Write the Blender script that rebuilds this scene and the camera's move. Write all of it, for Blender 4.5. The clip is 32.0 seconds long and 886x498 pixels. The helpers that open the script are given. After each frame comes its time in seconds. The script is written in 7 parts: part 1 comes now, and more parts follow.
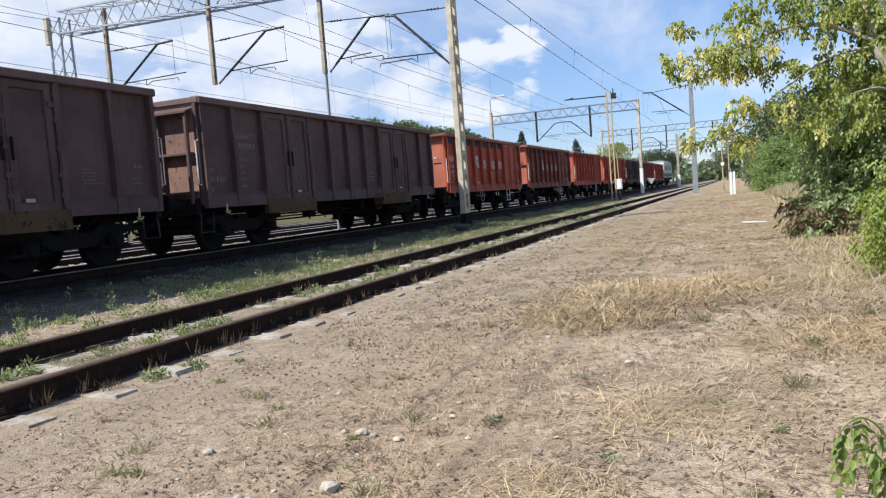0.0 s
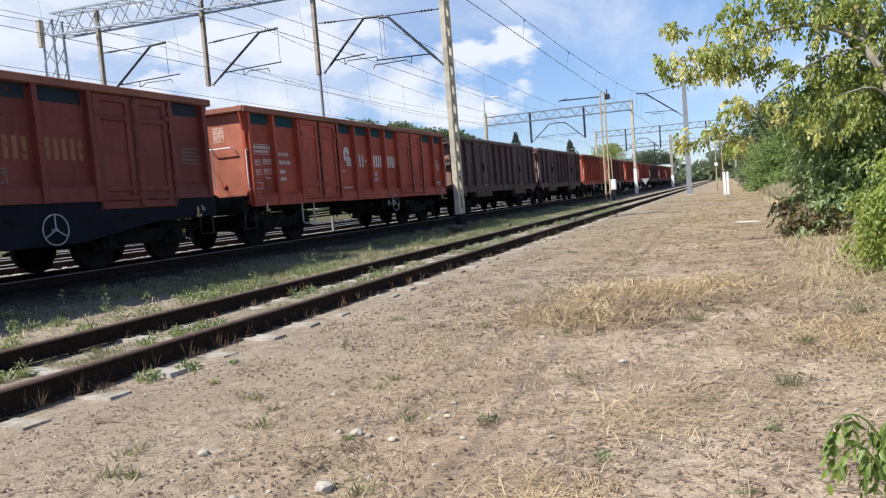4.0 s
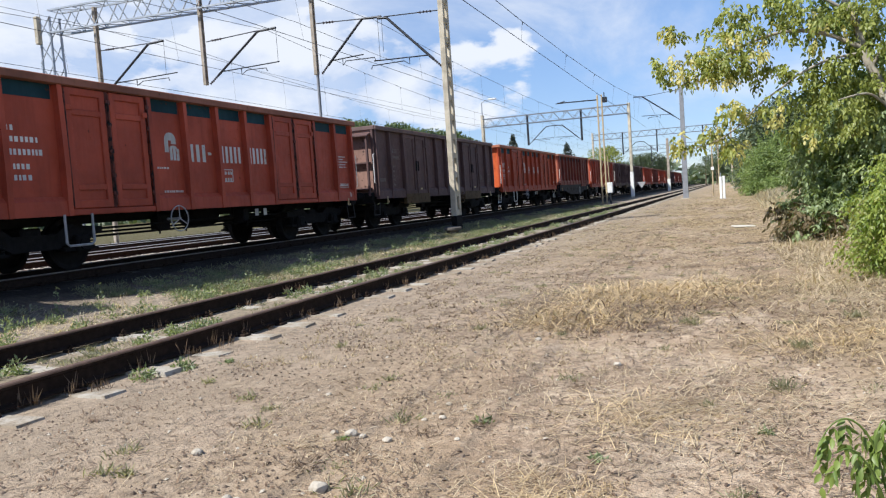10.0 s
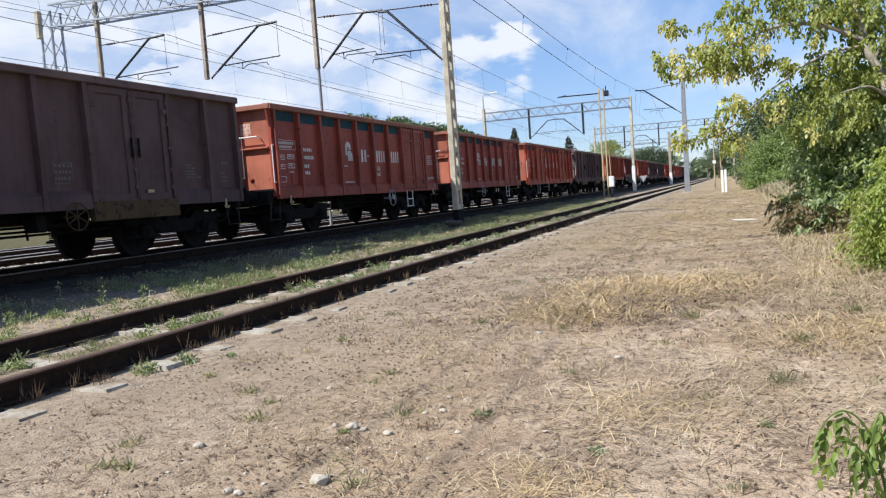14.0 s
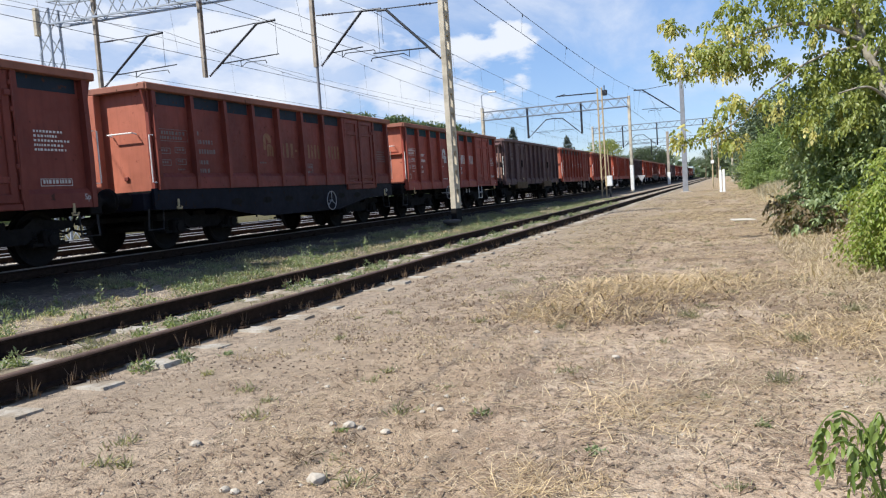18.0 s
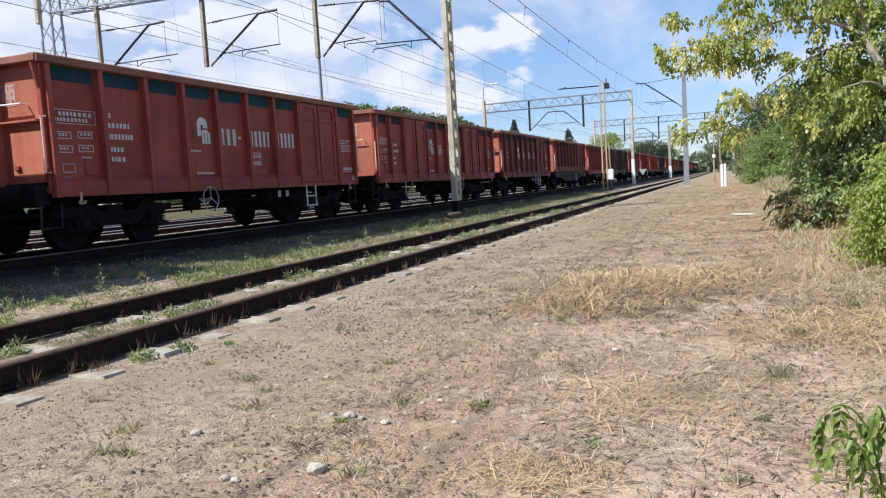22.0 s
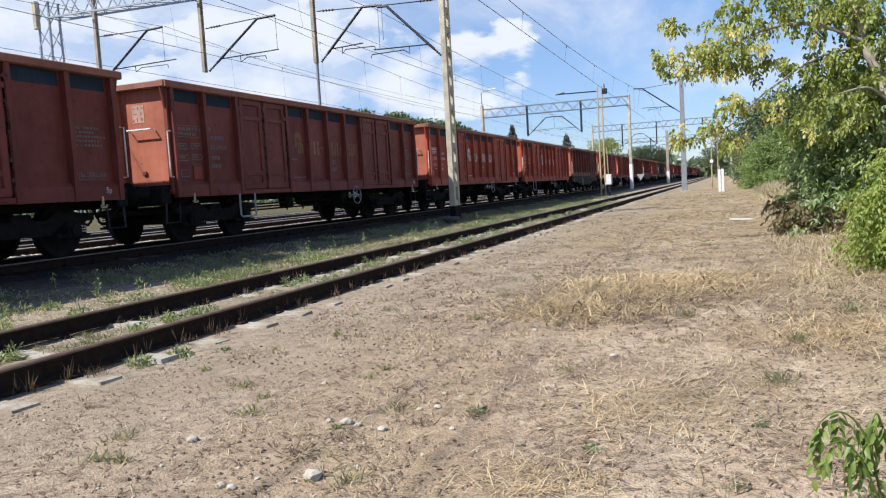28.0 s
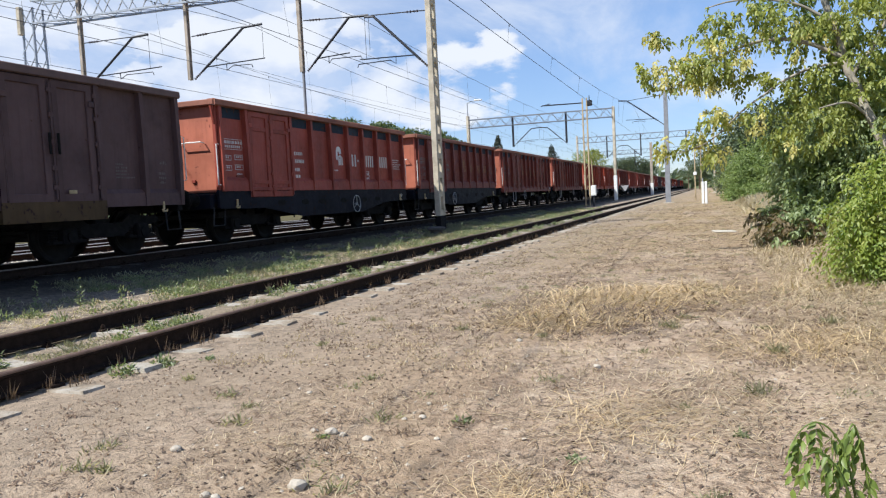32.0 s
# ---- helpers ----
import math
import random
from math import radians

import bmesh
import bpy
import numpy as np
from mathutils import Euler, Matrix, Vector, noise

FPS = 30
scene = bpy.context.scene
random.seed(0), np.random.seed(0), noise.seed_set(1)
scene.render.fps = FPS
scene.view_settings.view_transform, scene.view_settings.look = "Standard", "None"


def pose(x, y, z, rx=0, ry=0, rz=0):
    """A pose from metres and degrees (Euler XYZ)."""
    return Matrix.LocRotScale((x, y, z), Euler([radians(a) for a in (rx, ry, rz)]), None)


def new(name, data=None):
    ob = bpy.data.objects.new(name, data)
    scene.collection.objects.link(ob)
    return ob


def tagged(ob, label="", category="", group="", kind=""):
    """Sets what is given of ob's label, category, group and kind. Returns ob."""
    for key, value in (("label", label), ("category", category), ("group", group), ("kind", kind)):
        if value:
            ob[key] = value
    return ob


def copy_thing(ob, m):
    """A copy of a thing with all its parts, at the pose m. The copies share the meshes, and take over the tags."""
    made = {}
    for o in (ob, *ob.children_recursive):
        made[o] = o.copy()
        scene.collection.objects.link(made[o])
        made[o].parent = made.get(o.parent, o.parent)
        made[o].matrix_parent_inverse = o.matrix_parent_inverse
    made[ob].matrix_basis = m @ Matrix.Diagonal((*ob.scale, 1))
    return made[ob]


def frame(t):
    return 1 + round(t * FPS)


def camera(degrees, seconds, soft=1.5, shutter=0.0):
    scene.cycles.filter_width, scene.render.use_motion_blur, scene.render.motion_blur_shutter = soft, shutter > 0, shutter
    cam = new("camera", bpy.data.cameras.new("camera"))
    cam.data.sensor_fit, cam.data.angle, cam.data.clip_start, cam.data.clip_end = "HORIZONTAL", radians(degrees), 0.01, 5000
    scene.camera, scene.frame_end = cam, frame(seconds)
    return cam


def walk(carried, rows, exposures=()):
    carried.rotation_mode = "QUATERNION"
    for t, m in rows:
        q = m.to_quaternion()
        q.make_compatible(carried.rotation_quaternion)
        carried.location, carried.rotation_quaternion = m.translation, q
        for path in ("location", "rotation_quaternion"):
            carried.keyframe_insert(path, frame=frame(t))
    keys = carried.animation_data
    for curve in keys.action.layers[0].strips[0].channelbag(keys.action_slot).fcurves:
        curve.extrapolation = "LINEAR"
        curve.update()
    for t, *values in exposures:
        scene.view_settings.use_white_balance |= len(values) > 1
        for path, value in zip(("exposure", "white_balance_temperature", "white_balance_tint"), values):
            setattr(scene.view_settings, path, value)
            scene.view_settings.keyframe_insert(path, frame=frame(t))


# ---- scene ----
import functools

# ---------------------------------------------------------------- camera
EYE = 1.22
# seconds, turn, tilt and roll in degrees, small sway of the held camera in metres
VIEW = [
    (0, 21.432, -3.880, -4.303, -0.009, 0.013, 0.003),
    (0.5, 21.364, -3.764, -4.341, -0.005, 0.008, 0.002),
    (1, 21.454, -3.718, -4.313, -0.002, 0.004, 0.002),
    (1.5, 21.461, -3.780, -4.356, 0.000, 0.003, 0.001),
    (2, 21.410, -3.864, -4.404, 0.000, 0.004, -0.001),
    (2.5, 21.387, -3.869, -4.406, 0.002, 0.002, -0.000),
    (3, 21.272, -3.853, -4.460, 0.003, -0.000, 0.000),
    (3.5, 21.059, -3.818, -4.560, -0.002, 0.004, -0.001),
    (5.5, 20.953, -3.873, -4.297, -0.002, 0.004, -0.001),
    (6, 20.847, -3.961, -4.315, 0.000, 0.004, -0.000),
    (6.5, 20.885, -3.963, -4.301, 0.002, 0.001, 0.000),
    (7, 20.931, -3.816, -4.288, 0.004, -0.001, 0.002),
    (7.5, 20.934, -3.661, -4.285, 0.005, -0.002, 0.002),
    (8, 20.844, -3.604, -4.285, 0.004, -0.001, 0.001),
    (8.5, 20.714, -3.644, -4.222, 0.001, 0.000, 0.000),
    (9, 20.647, -3.695, -4.165, 0.000, -0.000, -0.000),
    (9.5, 20.655, -3.716, -4.014, -0.002, -0.000, -0.001),
    (10, 20.724, -3.749, -3.927, -0.002, 0.000, -0.001),
    (10.5, 20.873, -3.787, -4.009, 0.001, -0.001, -0.001),
    (11, 20.949, -3.840, -3.984, 0.002, -0.002, -0.001),
    (11.5, 20.972, -3.855, -4.006, 0.003, -0.002, -0.001),
    (12, 20.923, -3.845, -4.058, 0.004, -0.003, -0.000),
    (12.5, 20.762, -3.818, -4.097, 0.004, -0.003, -0.001),
    (13, 20.715, -3.887, -4.092, 0.004, -0.003, -0.002),
    (13.5, 20.820, -4.011, -4.088, 0.007, -0.004, -0.003),
    (14, 20.874, -4.176, -4.021, 0.007, -0.004, -0.004),
    (14.5, 20.820, -4.253, -3.989, 0.002, 0.005, -0.006),
    (16.5, 20.590, -4.115, -4.100, 0.000, 0.005, -0.003),
    (17, 20.588, -4.070, -3.972, 0.003, 0.002, -0.004),
    (17.5, 20.636, -4.147, -3.806, 0.004, 0.001, -0.004),
    (18, 20.735, -4.271, -3.830, 0.005, 0.002, -0.005),
    (18.5, 20.759, -4.355, -3.866, 0.003, 0.004, -0.005),
    (19, 20.762, -4.359, -3.917, 0.002, 0.002, -0.005),
    (19.5, 20.864, -4.421, -3.889, 0.003, -0.002, -0.003),
    (20, 20.773, -4.457, -3.799, 0.001, 0.000, -0.004),
    (20.5, 20.517, -4.542, -3.690, -0.000, -0.000, -0.007),
    (21, 20.424, -4.632, -3.546, -0.000, -0.001, -0.009),
    (21.5, 20.647, -4.720, -3.532, -0.001, -0.001, -0.010),
    (22, 20.792, -4.863, -3.344, -0.000, -0.001, -0.008),
    (22.5, 20.823, -4.892, -3.221, -0.002, 0.002, -0.007),
    (23, 20.791, -4.949, -3.052, -0.005, 0.006, -0.008),
    (23.5, 20.849, -5.088, -3.054, -0.005, 0.008, -0.008),
    (24, 21.011, -5.186, -3.226, -0.003, 0.006, -0.009),
    (24.5, 21.073, -5.145, -3.289, -0.004, 0.004, -0.009),
    (25, 21.172, -5.052, -3.127, -0.004, 0.003, -0.007),
    (25.5, 21.395, -5.104, -3.167, -0.002, 0.008, -0.007),
    (27.5, 20.817, -4.455, -3.457, 0.002, 0.009, -0.005),
    (28, 20.637, -4.492, -3.347, 0.003, 0.007, -0.005),
    (28.5, 20.343, -4.452, -3.270, 0.003, 0.006, -0.005),
    (29, 19.998, -4.349, -3.176, 0.004, 0.002, -0.004),
    (29.5, 19.850, -4.224, -3.136, 0.005, -0.006, -0.003),
    (30, 19.711, -4.063, -3.089, 0.006, -0.012, -0.000),
    (30.5, 19.566, -3.935, -3.016, 0.008, -0.020, 0.002),
    (31, 19.546, -3.784, -3.030, 0.008, -0.023, 0.002),
    (31.5, 19.581, -3.746, -2.933, 0.007, -0.021, 0.002),
    (32, 19.465, -3.821, -2.898, 0.009, -0.020, 0.003),
]


def view(turn, tilt, roll, x, y, z):
    m = Matrix.Rotation(radians(turn), 4, "Z") @ Matrix.Rotation(radians(90 + tilt), 4, "X") @ Matrix.Rotation(radians(roll), 4, "Z")
    return Matrix.Translation((x, y, EYE + z)) @ m


cam = camera(60.66, 32.0, soft=1.2)
walk(cam, [(t, view(*v)) for t, *v in VIEW])

# metres that the train has gone, second by second
RUN = [0.00, 7.40, 14.85, 22.36, 29.93, 37.56, 45.27, 53.06, 60.93, 68.88, 76.92, 85.04, 93.25, 101.55, 109.93, 118.41, 126.98, 135.63, 144.38, 153.22, 162.15, 171.18, 180.30, 189.52, 198.84, 208.27, 217.81, 227.47, 237.24, 247.15, 257.19, 267.39, 277.74]

# ---------------------------------------------------------------- light
SUN_WAY = Vector((0.61, 0.65, -1.0)).normalized()   # the way the sunlight goes
world = bpy.data.worlds.new("world")
scene.world = world
world.use_nodes = True


def sky():
    """Blue summer sky; cumulus banks low over the tracks and thin loose cloud elsewhere."""
    nt = world.node_tree
    nt.nodes.clear()
    L = nt.links.new

    def maths(op, a, b=0.0, c=0.0, clamp=False):
        n = nt.nodes.new("ShaderNodeMath")
        n.operation, n.use_clamp = op, clamp
        for sock, val in zip(n.inputs, (a, b, c)):
            if isinstance(val, (int, float)):
                sock.default_value = val
            else:
                L(val, sock)
        return n.outputs[0]

    def span(val, a, b, c=0.0, d=1.0):
        n = nt.nodes.new("ShaderNodeMapRange")
        n.interpolation_type = "SMOOTHSTEP"
        n.inputs[1].default_value, n.inputs[2].default_value, n.inputs[3].default_value, n.inputs[4].default_value = a, b, c, d
        L(val, n.inputs[0])
        return n.outputs[0]

    def clouds(scale, detail, rough, warp=0.0):
        n = nt.nodes.new("ShaderNodeTexNoise")
        n.inputs["Scale"].default_value, n.inputs["Detail"].default_value, n.inputs["Roughness"].default_value = scale, detail, rough
        n.inputs["Distortion"].default_value = warp
        L(mp.outputs["Vector"], n.inputs["Vector"])
        return n.outputs[0]

    out = nt.nodes.new("ShaderNodeOutputWorld")
    bg = nt.nodes.new("ShaderNodeBackground")
    st = nt.nodes.new("ShaderNodeTexSky")
    st.sky_type = "NISHITA"
    st.sun_disc = False
    st.sun_elevation = math.asin(-SUN_WAY.z)
    st.sun_rotation = math.atan2(-SUN_WAY.x, -SUN_WAY.y)
    st.air_density, st.dust_density, st.ozone_density = 1.0, 0.0, 4.0
    tc = nt.nodes.new("ShaderNodeTexCoord")
    mp = nt.nodes.new("ShaderNodeMapping")
    mp.inputs["Scale"].default_value = (1.0, 1.0, 1.9)
    mp.inputs["Location"].default_value = CLOUD_SHIFT
    L(tc.outputs["Generated"], mp.inputs["Vector"])
    lumps = clouds(8.5, 9, 0.56, 0.15)
    wide = clouds(1.5, 2, 0.5)
    wisps = clouds(4.0, 9, 0.6, 0.5)
    banks = None
    for azimuth, height, size, weight in CLOUD_BANKS:
        a, h = radians(azimuth), radians(height)
        dot = nt.nodes.new("ShaderNodeVectorMath")
        dot.operation = "DOT_PRODUCT"
        dot.inputs[1].default_value = (-math.sin(a) * math.cos(h), math.cos(a) * math.cos(h), math.sin(h))
        L(tc.outputs["Generated"], dot.inputs[0])
        k = span(dot.outputs["Value"], math.cos(radians(size * 1.9)), 1.0, 0.0, weight)
        banks = k if banks is None else maths("MAXIMUM", banks, k)
    cumulus = span(maths("MULTIPLY_ADD", maths("SUBTRACT", lumps, 0.5), 3.4, banks), 0.34, 0.78, 0.0, 0.93)
    loose = span(maths("MULTIPLY_ADD", wisps, 0.55, wide), 0.80, 1.02, 0.04, 0.75)
    cover = maths("MAXIMUM", cumulus, loose)
    shade = span(lumps, 0.38, 0.60)
    white = nt.nodes.new("ShaderNodeMix")
    white.data_type = "RGBA"
    white.inputs[6].default_value, white.inputs[7].default_value = CLOUD_GREY, CLOUD
    L(shade, white.inputs[0])
    up = nt.nodes.new("ShaderNodeSeparateXYZ")
    L(tc.outputs["Generated"], up.inputs[0])
    level = nt.nodes.new("ShaderNodeMix")
    level.data_type = "RGBA"
    level.inputs[6].default_value, level.inputs[7].default_value = (0.69, 0.755, 0.97, 1), (1.04, 1.06, 1.16, 1)
    L(span(up.outputs[2], 0.0, 0.30), level.inputs[0])
    tint = nt.nodes.new("ShaderNodeMix")
    tint.data_type, tint.blend_type = "RGBA", "MULTIPLY"
    tint.inputs[0].default_value = 1.0
    L(st.outputs[0], tint.inputs[6])
    L(level.outputs[2], tint.inputs[7])
    mix = nt.nodes.new("ShaderNodeMix")
    mix.data_type = "RGBA"
    L(cover, mix.inputs[0])
    L(tint.outputs[2], mix.inputs[6])
    L(white.outputs[2], mix.inputs[7])
    L(mix.outputs[2], bg.inputs[0])
    bg.inputs[1].default_value = SKY_STRENGTH
    L(bg.outputs[0], out.inputs[0])


SKY_STRENGTH = 0.093
CLOUD, CLOUD_GREY = (6.6, 6.95, 7.6, 1), (4.9, 5.6, 7.0, 1)
CLOUD_SHIFT = (0.55, 0.2, 0.1)
# cloud banks: turn from the line of the tracks, height and size in degrees, thickness
CLOUD_BANKS = ((39.9, 6.8, 3.4, 0.8), (37.9, 7.7, 3.8, 1), (34.7, 9.2, 3.6, 1.05), (31.7, 10.2, 3.0, 1), (29.4, 8.9, 4.3, 1), (25.7, 8.7, 3.8, 1), (22.2, 9.3, 3.2, 0.95), (19.3, 8.7, 2.6, 0.75), (15.1, 9.6, 1.9, 0.5), (48.4, 13.3, 4.7, 1.15), (52.6, 9.4, 6.4, 1.0), (45.4, 16.9, 3.8, 1.0))
sky()
sun = new("sun", bpy.data.lights.new("sun", "SUN"))
sun.data.energy, sun.data.angle, sun.data.color = 5.0, radians(0.6), (0.992, 0.97, 0.92)
sun.matrix_world = SUN_WAY.to_track_quat("-Z", "Y").to_matrix().to_4x4()
scene.view_settings.exposure = 0.56


# ---------------------------------------------------------------- materials
def nodes_of(name):
    m = bpy.data.materials.new(name)
    m.use_nodes = True
    nt = m.node_tree
    return m, nt, nt.nodes["Principled BSDF"]


def noise_node(nt, vec, scale, detail=4, rough=0.6):
    n = nt.nodes.new("ShaderNodeTexNoise")
    n.inputs["Scale"].default_value, n.inputs["Detail"].default_value, n.inputs["Roughness"].default_value = scale, detail, rough
    nt.links.new(vec, n.inputs["Vector"])
    return n.outputs[0]


def ramp_node(nt, fac, a, b, ca=(0, 0, 0, 1), cb=(1, 1, 1, 1)):
    r = nt.nodes.new("ShaderNodeValToRGB")
    r.color_ramp.elements[0].position, r.color_ramp.elements[1].position = a, b
    r.color_ramp.elements[0].color, r.color_ramp.elements[1].color = ca, cb
    nt.links.new(fac, r.inputs[0])
    return r.outputs[0]


def mix_node(nt, fac, a, b, kind="MIX"):
    m = nt.nodes.new("ShaderNodeMix")
    m.data_type, m.blend_type = "RGBA", kind
    for sock, val in ((m.inputs[0], fac), (m.inputs[6], a), (m.inputs[7], b)):
        if isinstance(val, (int, float)):
            sock.default_value = val
        elif isinstance(val, tuple):
            sock.default_value = (*val, 1) if len(val) == 3 else val
        else:
            nt.links.new(val, sock)
    return m.outputs[2]


def bump_node(nt, bsdf, height, strength, dist=0.01):
    b = nt.nodes.new("ShaderNodeBump")
    b.inputs["Strength"].default_value, b.inputs["Distance"].default_value = strength, dist
    nt.links.new(height, b.inputs["Height"])
    nt.links.new(b.outputs[0], bsdf.inputs["Normal"])


def coords(nt, kind="Object", scale=(1, 1, 1), shuffle=0.0):
    tc = nt.nodes.new("ShaderNodeTexCoord")
    mp = nt.nodes.new("ShaderNodeMapping")
    mp.inputs["Scale"].default_value = scale
    nt.links.new(tc.outputs[kind], mp.inputs["Vector"])
    if shuffle:
        oi = nt.nodes.new("ShaderNodeObjectInfo")
        k = nt.nodes.new("ShaderNodeMath")
        k.operation = "MULTIPLY"
        k.inputs[1].default_value = shuffle
        nt.links.new(oi.outputs["Random"], k.inputs[0])
        nt.links.new(k.outputs[0], mp.inputs["Location"])
    return mp.outputs[0]


@functools.lru_cache(None)
def plain(name, col, rough=0.7, metal=0.0, vary=0.25, scale=6.0, bump=0.15, kind="Object"):
    """A surface of one colour with grain and blotches."""
    m, nt, b = nodes_of(name)
    v = coords(nt, kind, shuffle=13.0)
    big = noise_node(nt, v, scale, 5)
    fine = noise_node(nt, v, scale * 11, 3)
    dark = tuple(c * (1 - vary) for c in col)
    pale = tuple(min(1, c * (1 + vary)) for c in col)
    c1 = mix_node(nt, ramp_node(nt, big, 0.35, 0.68), dark, pale)
    grain = mix_node(nt, 0.22, c1, ramp_node(nt, fine, 0.3, 0.72, (*[c * 0.55 for c in col], 1), (*[min(1, c * 1.35) for c in col], 1)))
    nt.links.new(grain, b.inputs["Base Color"])
    b.inputs["Roughness"].default_value, b.inputs["Metallic"].default_value = rough, metal
    b.inputs["Specular IOR Level"].default_value = 0.12 if rough > 0.75 else 0.4
    if bump:
        bump_node(nt, b, fine, bump, 0.006)
    return m


@functools.lru_cache(None)
def paint(name, col, rust=(0.055, 0.025, 0.014), worn=0.5, rough=0.52, fade=0.0):
    """Wagon paint: chalky blotches, streaks that run down, rust where it has flaked."""
    m, nt, b = nodes_of(name)
    v = coords(nt, "Object", (1, 1, 1), 31.0)
    streak = coords(nt, "Object", (5, 5, 0.35), 17.0)
    big = noise_node(nt, v, 0.9, 5)
    mid = noise_node(nt, v, 8.0, 7, 0.62)
    run = noise_node(nt, streak, 2.2, 5)
    dark = tuple(c * 0.66 for c in col)
    pale = tuple(min(1, c * 1.18 + 0.003 + fade) for c in col)
    c = mix_node(nt, ramp_node(nt, big, 0.3, 0.7), dark, pale)
    c = mix_node(nt, ramp_node(nt, run, 0.50, 0.74, (0, 0, 0, 1), (0.38, 0.38, 0.38, 1)), c, tuple(x * 0.42 + 0.004 for x in col))
    flake = ramp_node(nt, mid, 0.72 - 0.20 * worn, 0.755 - 0.19 * worn)
    c = mix_node(nt, flake, c, rust)
    nt.links.new(c, b.inputs["Base Color"])
    r = ramp_node(nt, mid, 0.3, 0.75, (rough - 0.08,) * 3 + (1,), (rough + 0.22,) * 3 + (1,))
    nt.links.new(r, b.inputs["Roughness"])
    b.inputs["Specular IOR Level"].default_value = 0.22 if max(col) > 0.1 else 0.07
    dent = noise_node(nt, v, 1.7, 3)
    h = mix_node(nt, 0.35, dent, mid)
    bump_node(nt, b, h, 0.35, 0.03)
    return m


ORANGE = paint("orange_paint", (0.39, 0.072, 0.039), worn=0.14)
VIVID = paint("vivid_orange_paint", (0.36, 0.062, 0.028), worn=0.06)
REDOX = paint("oxide_red_paint", (0.305, 0.066, 0.045), worn=0.16)
OXIDE = paint("dull_oxide_paint", (0.182, 0.044, 0.032), worn=0.34)
MAROON = paint("dark_maroon_paint", (0.106, 0.063, 0.061), worn=0.24, rough=0.62)
NAVY = paint("navy_frame_paint", (0.0095, 0.011, 0.019), rust=(0.022, 0.014, 0.011), worn=0.6)
TEAL = paint("dark_teal_paint", (0.018, 0.055, 0.072), rust=(0.08, 0.035, 0.02), worn=0.4)
SLATE = paint("slate_blue_paint", (0.024, 0.034, 0.05), rust=(0.08, 0.035, 0.02), worn=0.6)
LETTER = paint("white_lettering", (0.60, 0.60, 0.58), rust=(0.34, 0.16, 0.11), worn=0.32)
FADED = paint("faded_yellow_lettering", (0.24, 0.12, 0.06), rust=(0.19, 0.055, 0.035), worn=0.72)
DIM = paint("dim_grey_lettering", (0.17, 0.145, 0.135), rust=(0.085, 0.046, 0.042), worn=0.72)
DUSTY = {"dark_maroon_paint": paint("dusty_maroon_rail", (0.15, 0.098, 0.09), worn=0.3, rough=0.65), "vivid_orange_paint": paint("dusty_orange_rail", (0.36, 0.135, 0.075), worn=0.15, rough=0.6)}
DUSTY_RED = paint("dusty_red_rail", (0.27, 0.112, 0.075), worn=0.25, rough=0.62)
BLEACHED = paint("bleached_plate_paint", (0.50, 0.34, 0.28), rust=(0.40, 0.15, 0.10), worn=0.7)
GREASE = paint("greasy_lock_paint", (0.11, 0.028, 0.02), rust=(0.010, 0.008, 0.007), worn=1.0)
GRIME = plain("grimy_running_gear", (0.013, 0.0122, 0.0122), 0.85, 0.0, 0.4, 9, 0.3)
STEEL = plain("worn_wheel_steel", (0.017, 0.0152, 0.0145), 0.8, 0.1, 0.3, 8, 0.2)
WHEELGREY = plain("worn_pale_wheel_paint", (0.34, 0.34, 0.35), 0.6, 0, 0.3, 12, 0.1)
WHITEP = plain("white_handrail_paint", (0.72, 0.72, 0.7), 0.5, 0, 0.15, 12, 0.1)
YELLOWP = plain("yellow_hook_paint", (0.46, 0.36, 0.20), 0.55, 0, 0.3, 20, 0.1)
GREYSTEEL = plain("painted_grey_steel", (0.34, 0.37, 0.41), 0.5, 0.3, 0.2, 7, 0.15)
DARKSTEEL = plain("dark_steel", (0.03, 0.033, 0.04), 0.5, 0.5, 0.3, 9, 0.15)
RAILSIDE = plain("rusty_rail", (0.030, 0.019, 0.014), 0.85, 0.1, 0.35, 14, 0.35)
# polished heads with the sun's glint put into a pale colour
RAILTOP = plain("polished_rail_glint", (0.55, 0.54, 0.52), 0.35, 0.35, 0.12, 5, 0.03)
# rail heads beneath the train, its shade put into the colour
RAILDIM = plain("shaded_rail_head", (0.20, 0.17, 0.15), 0.55, 0.2, 0.25, 5, 0.05)
RAILWORN = plain("dull_rail_head", (0.17, 0.11, 0.08), 0.6, 0.5, 0.3, 12, 0.1)
CONCRETE = plain("weathered_concrete", (0.40, 0.36, 0.30), 0.9, 0, 0.22, 5, 0.4)


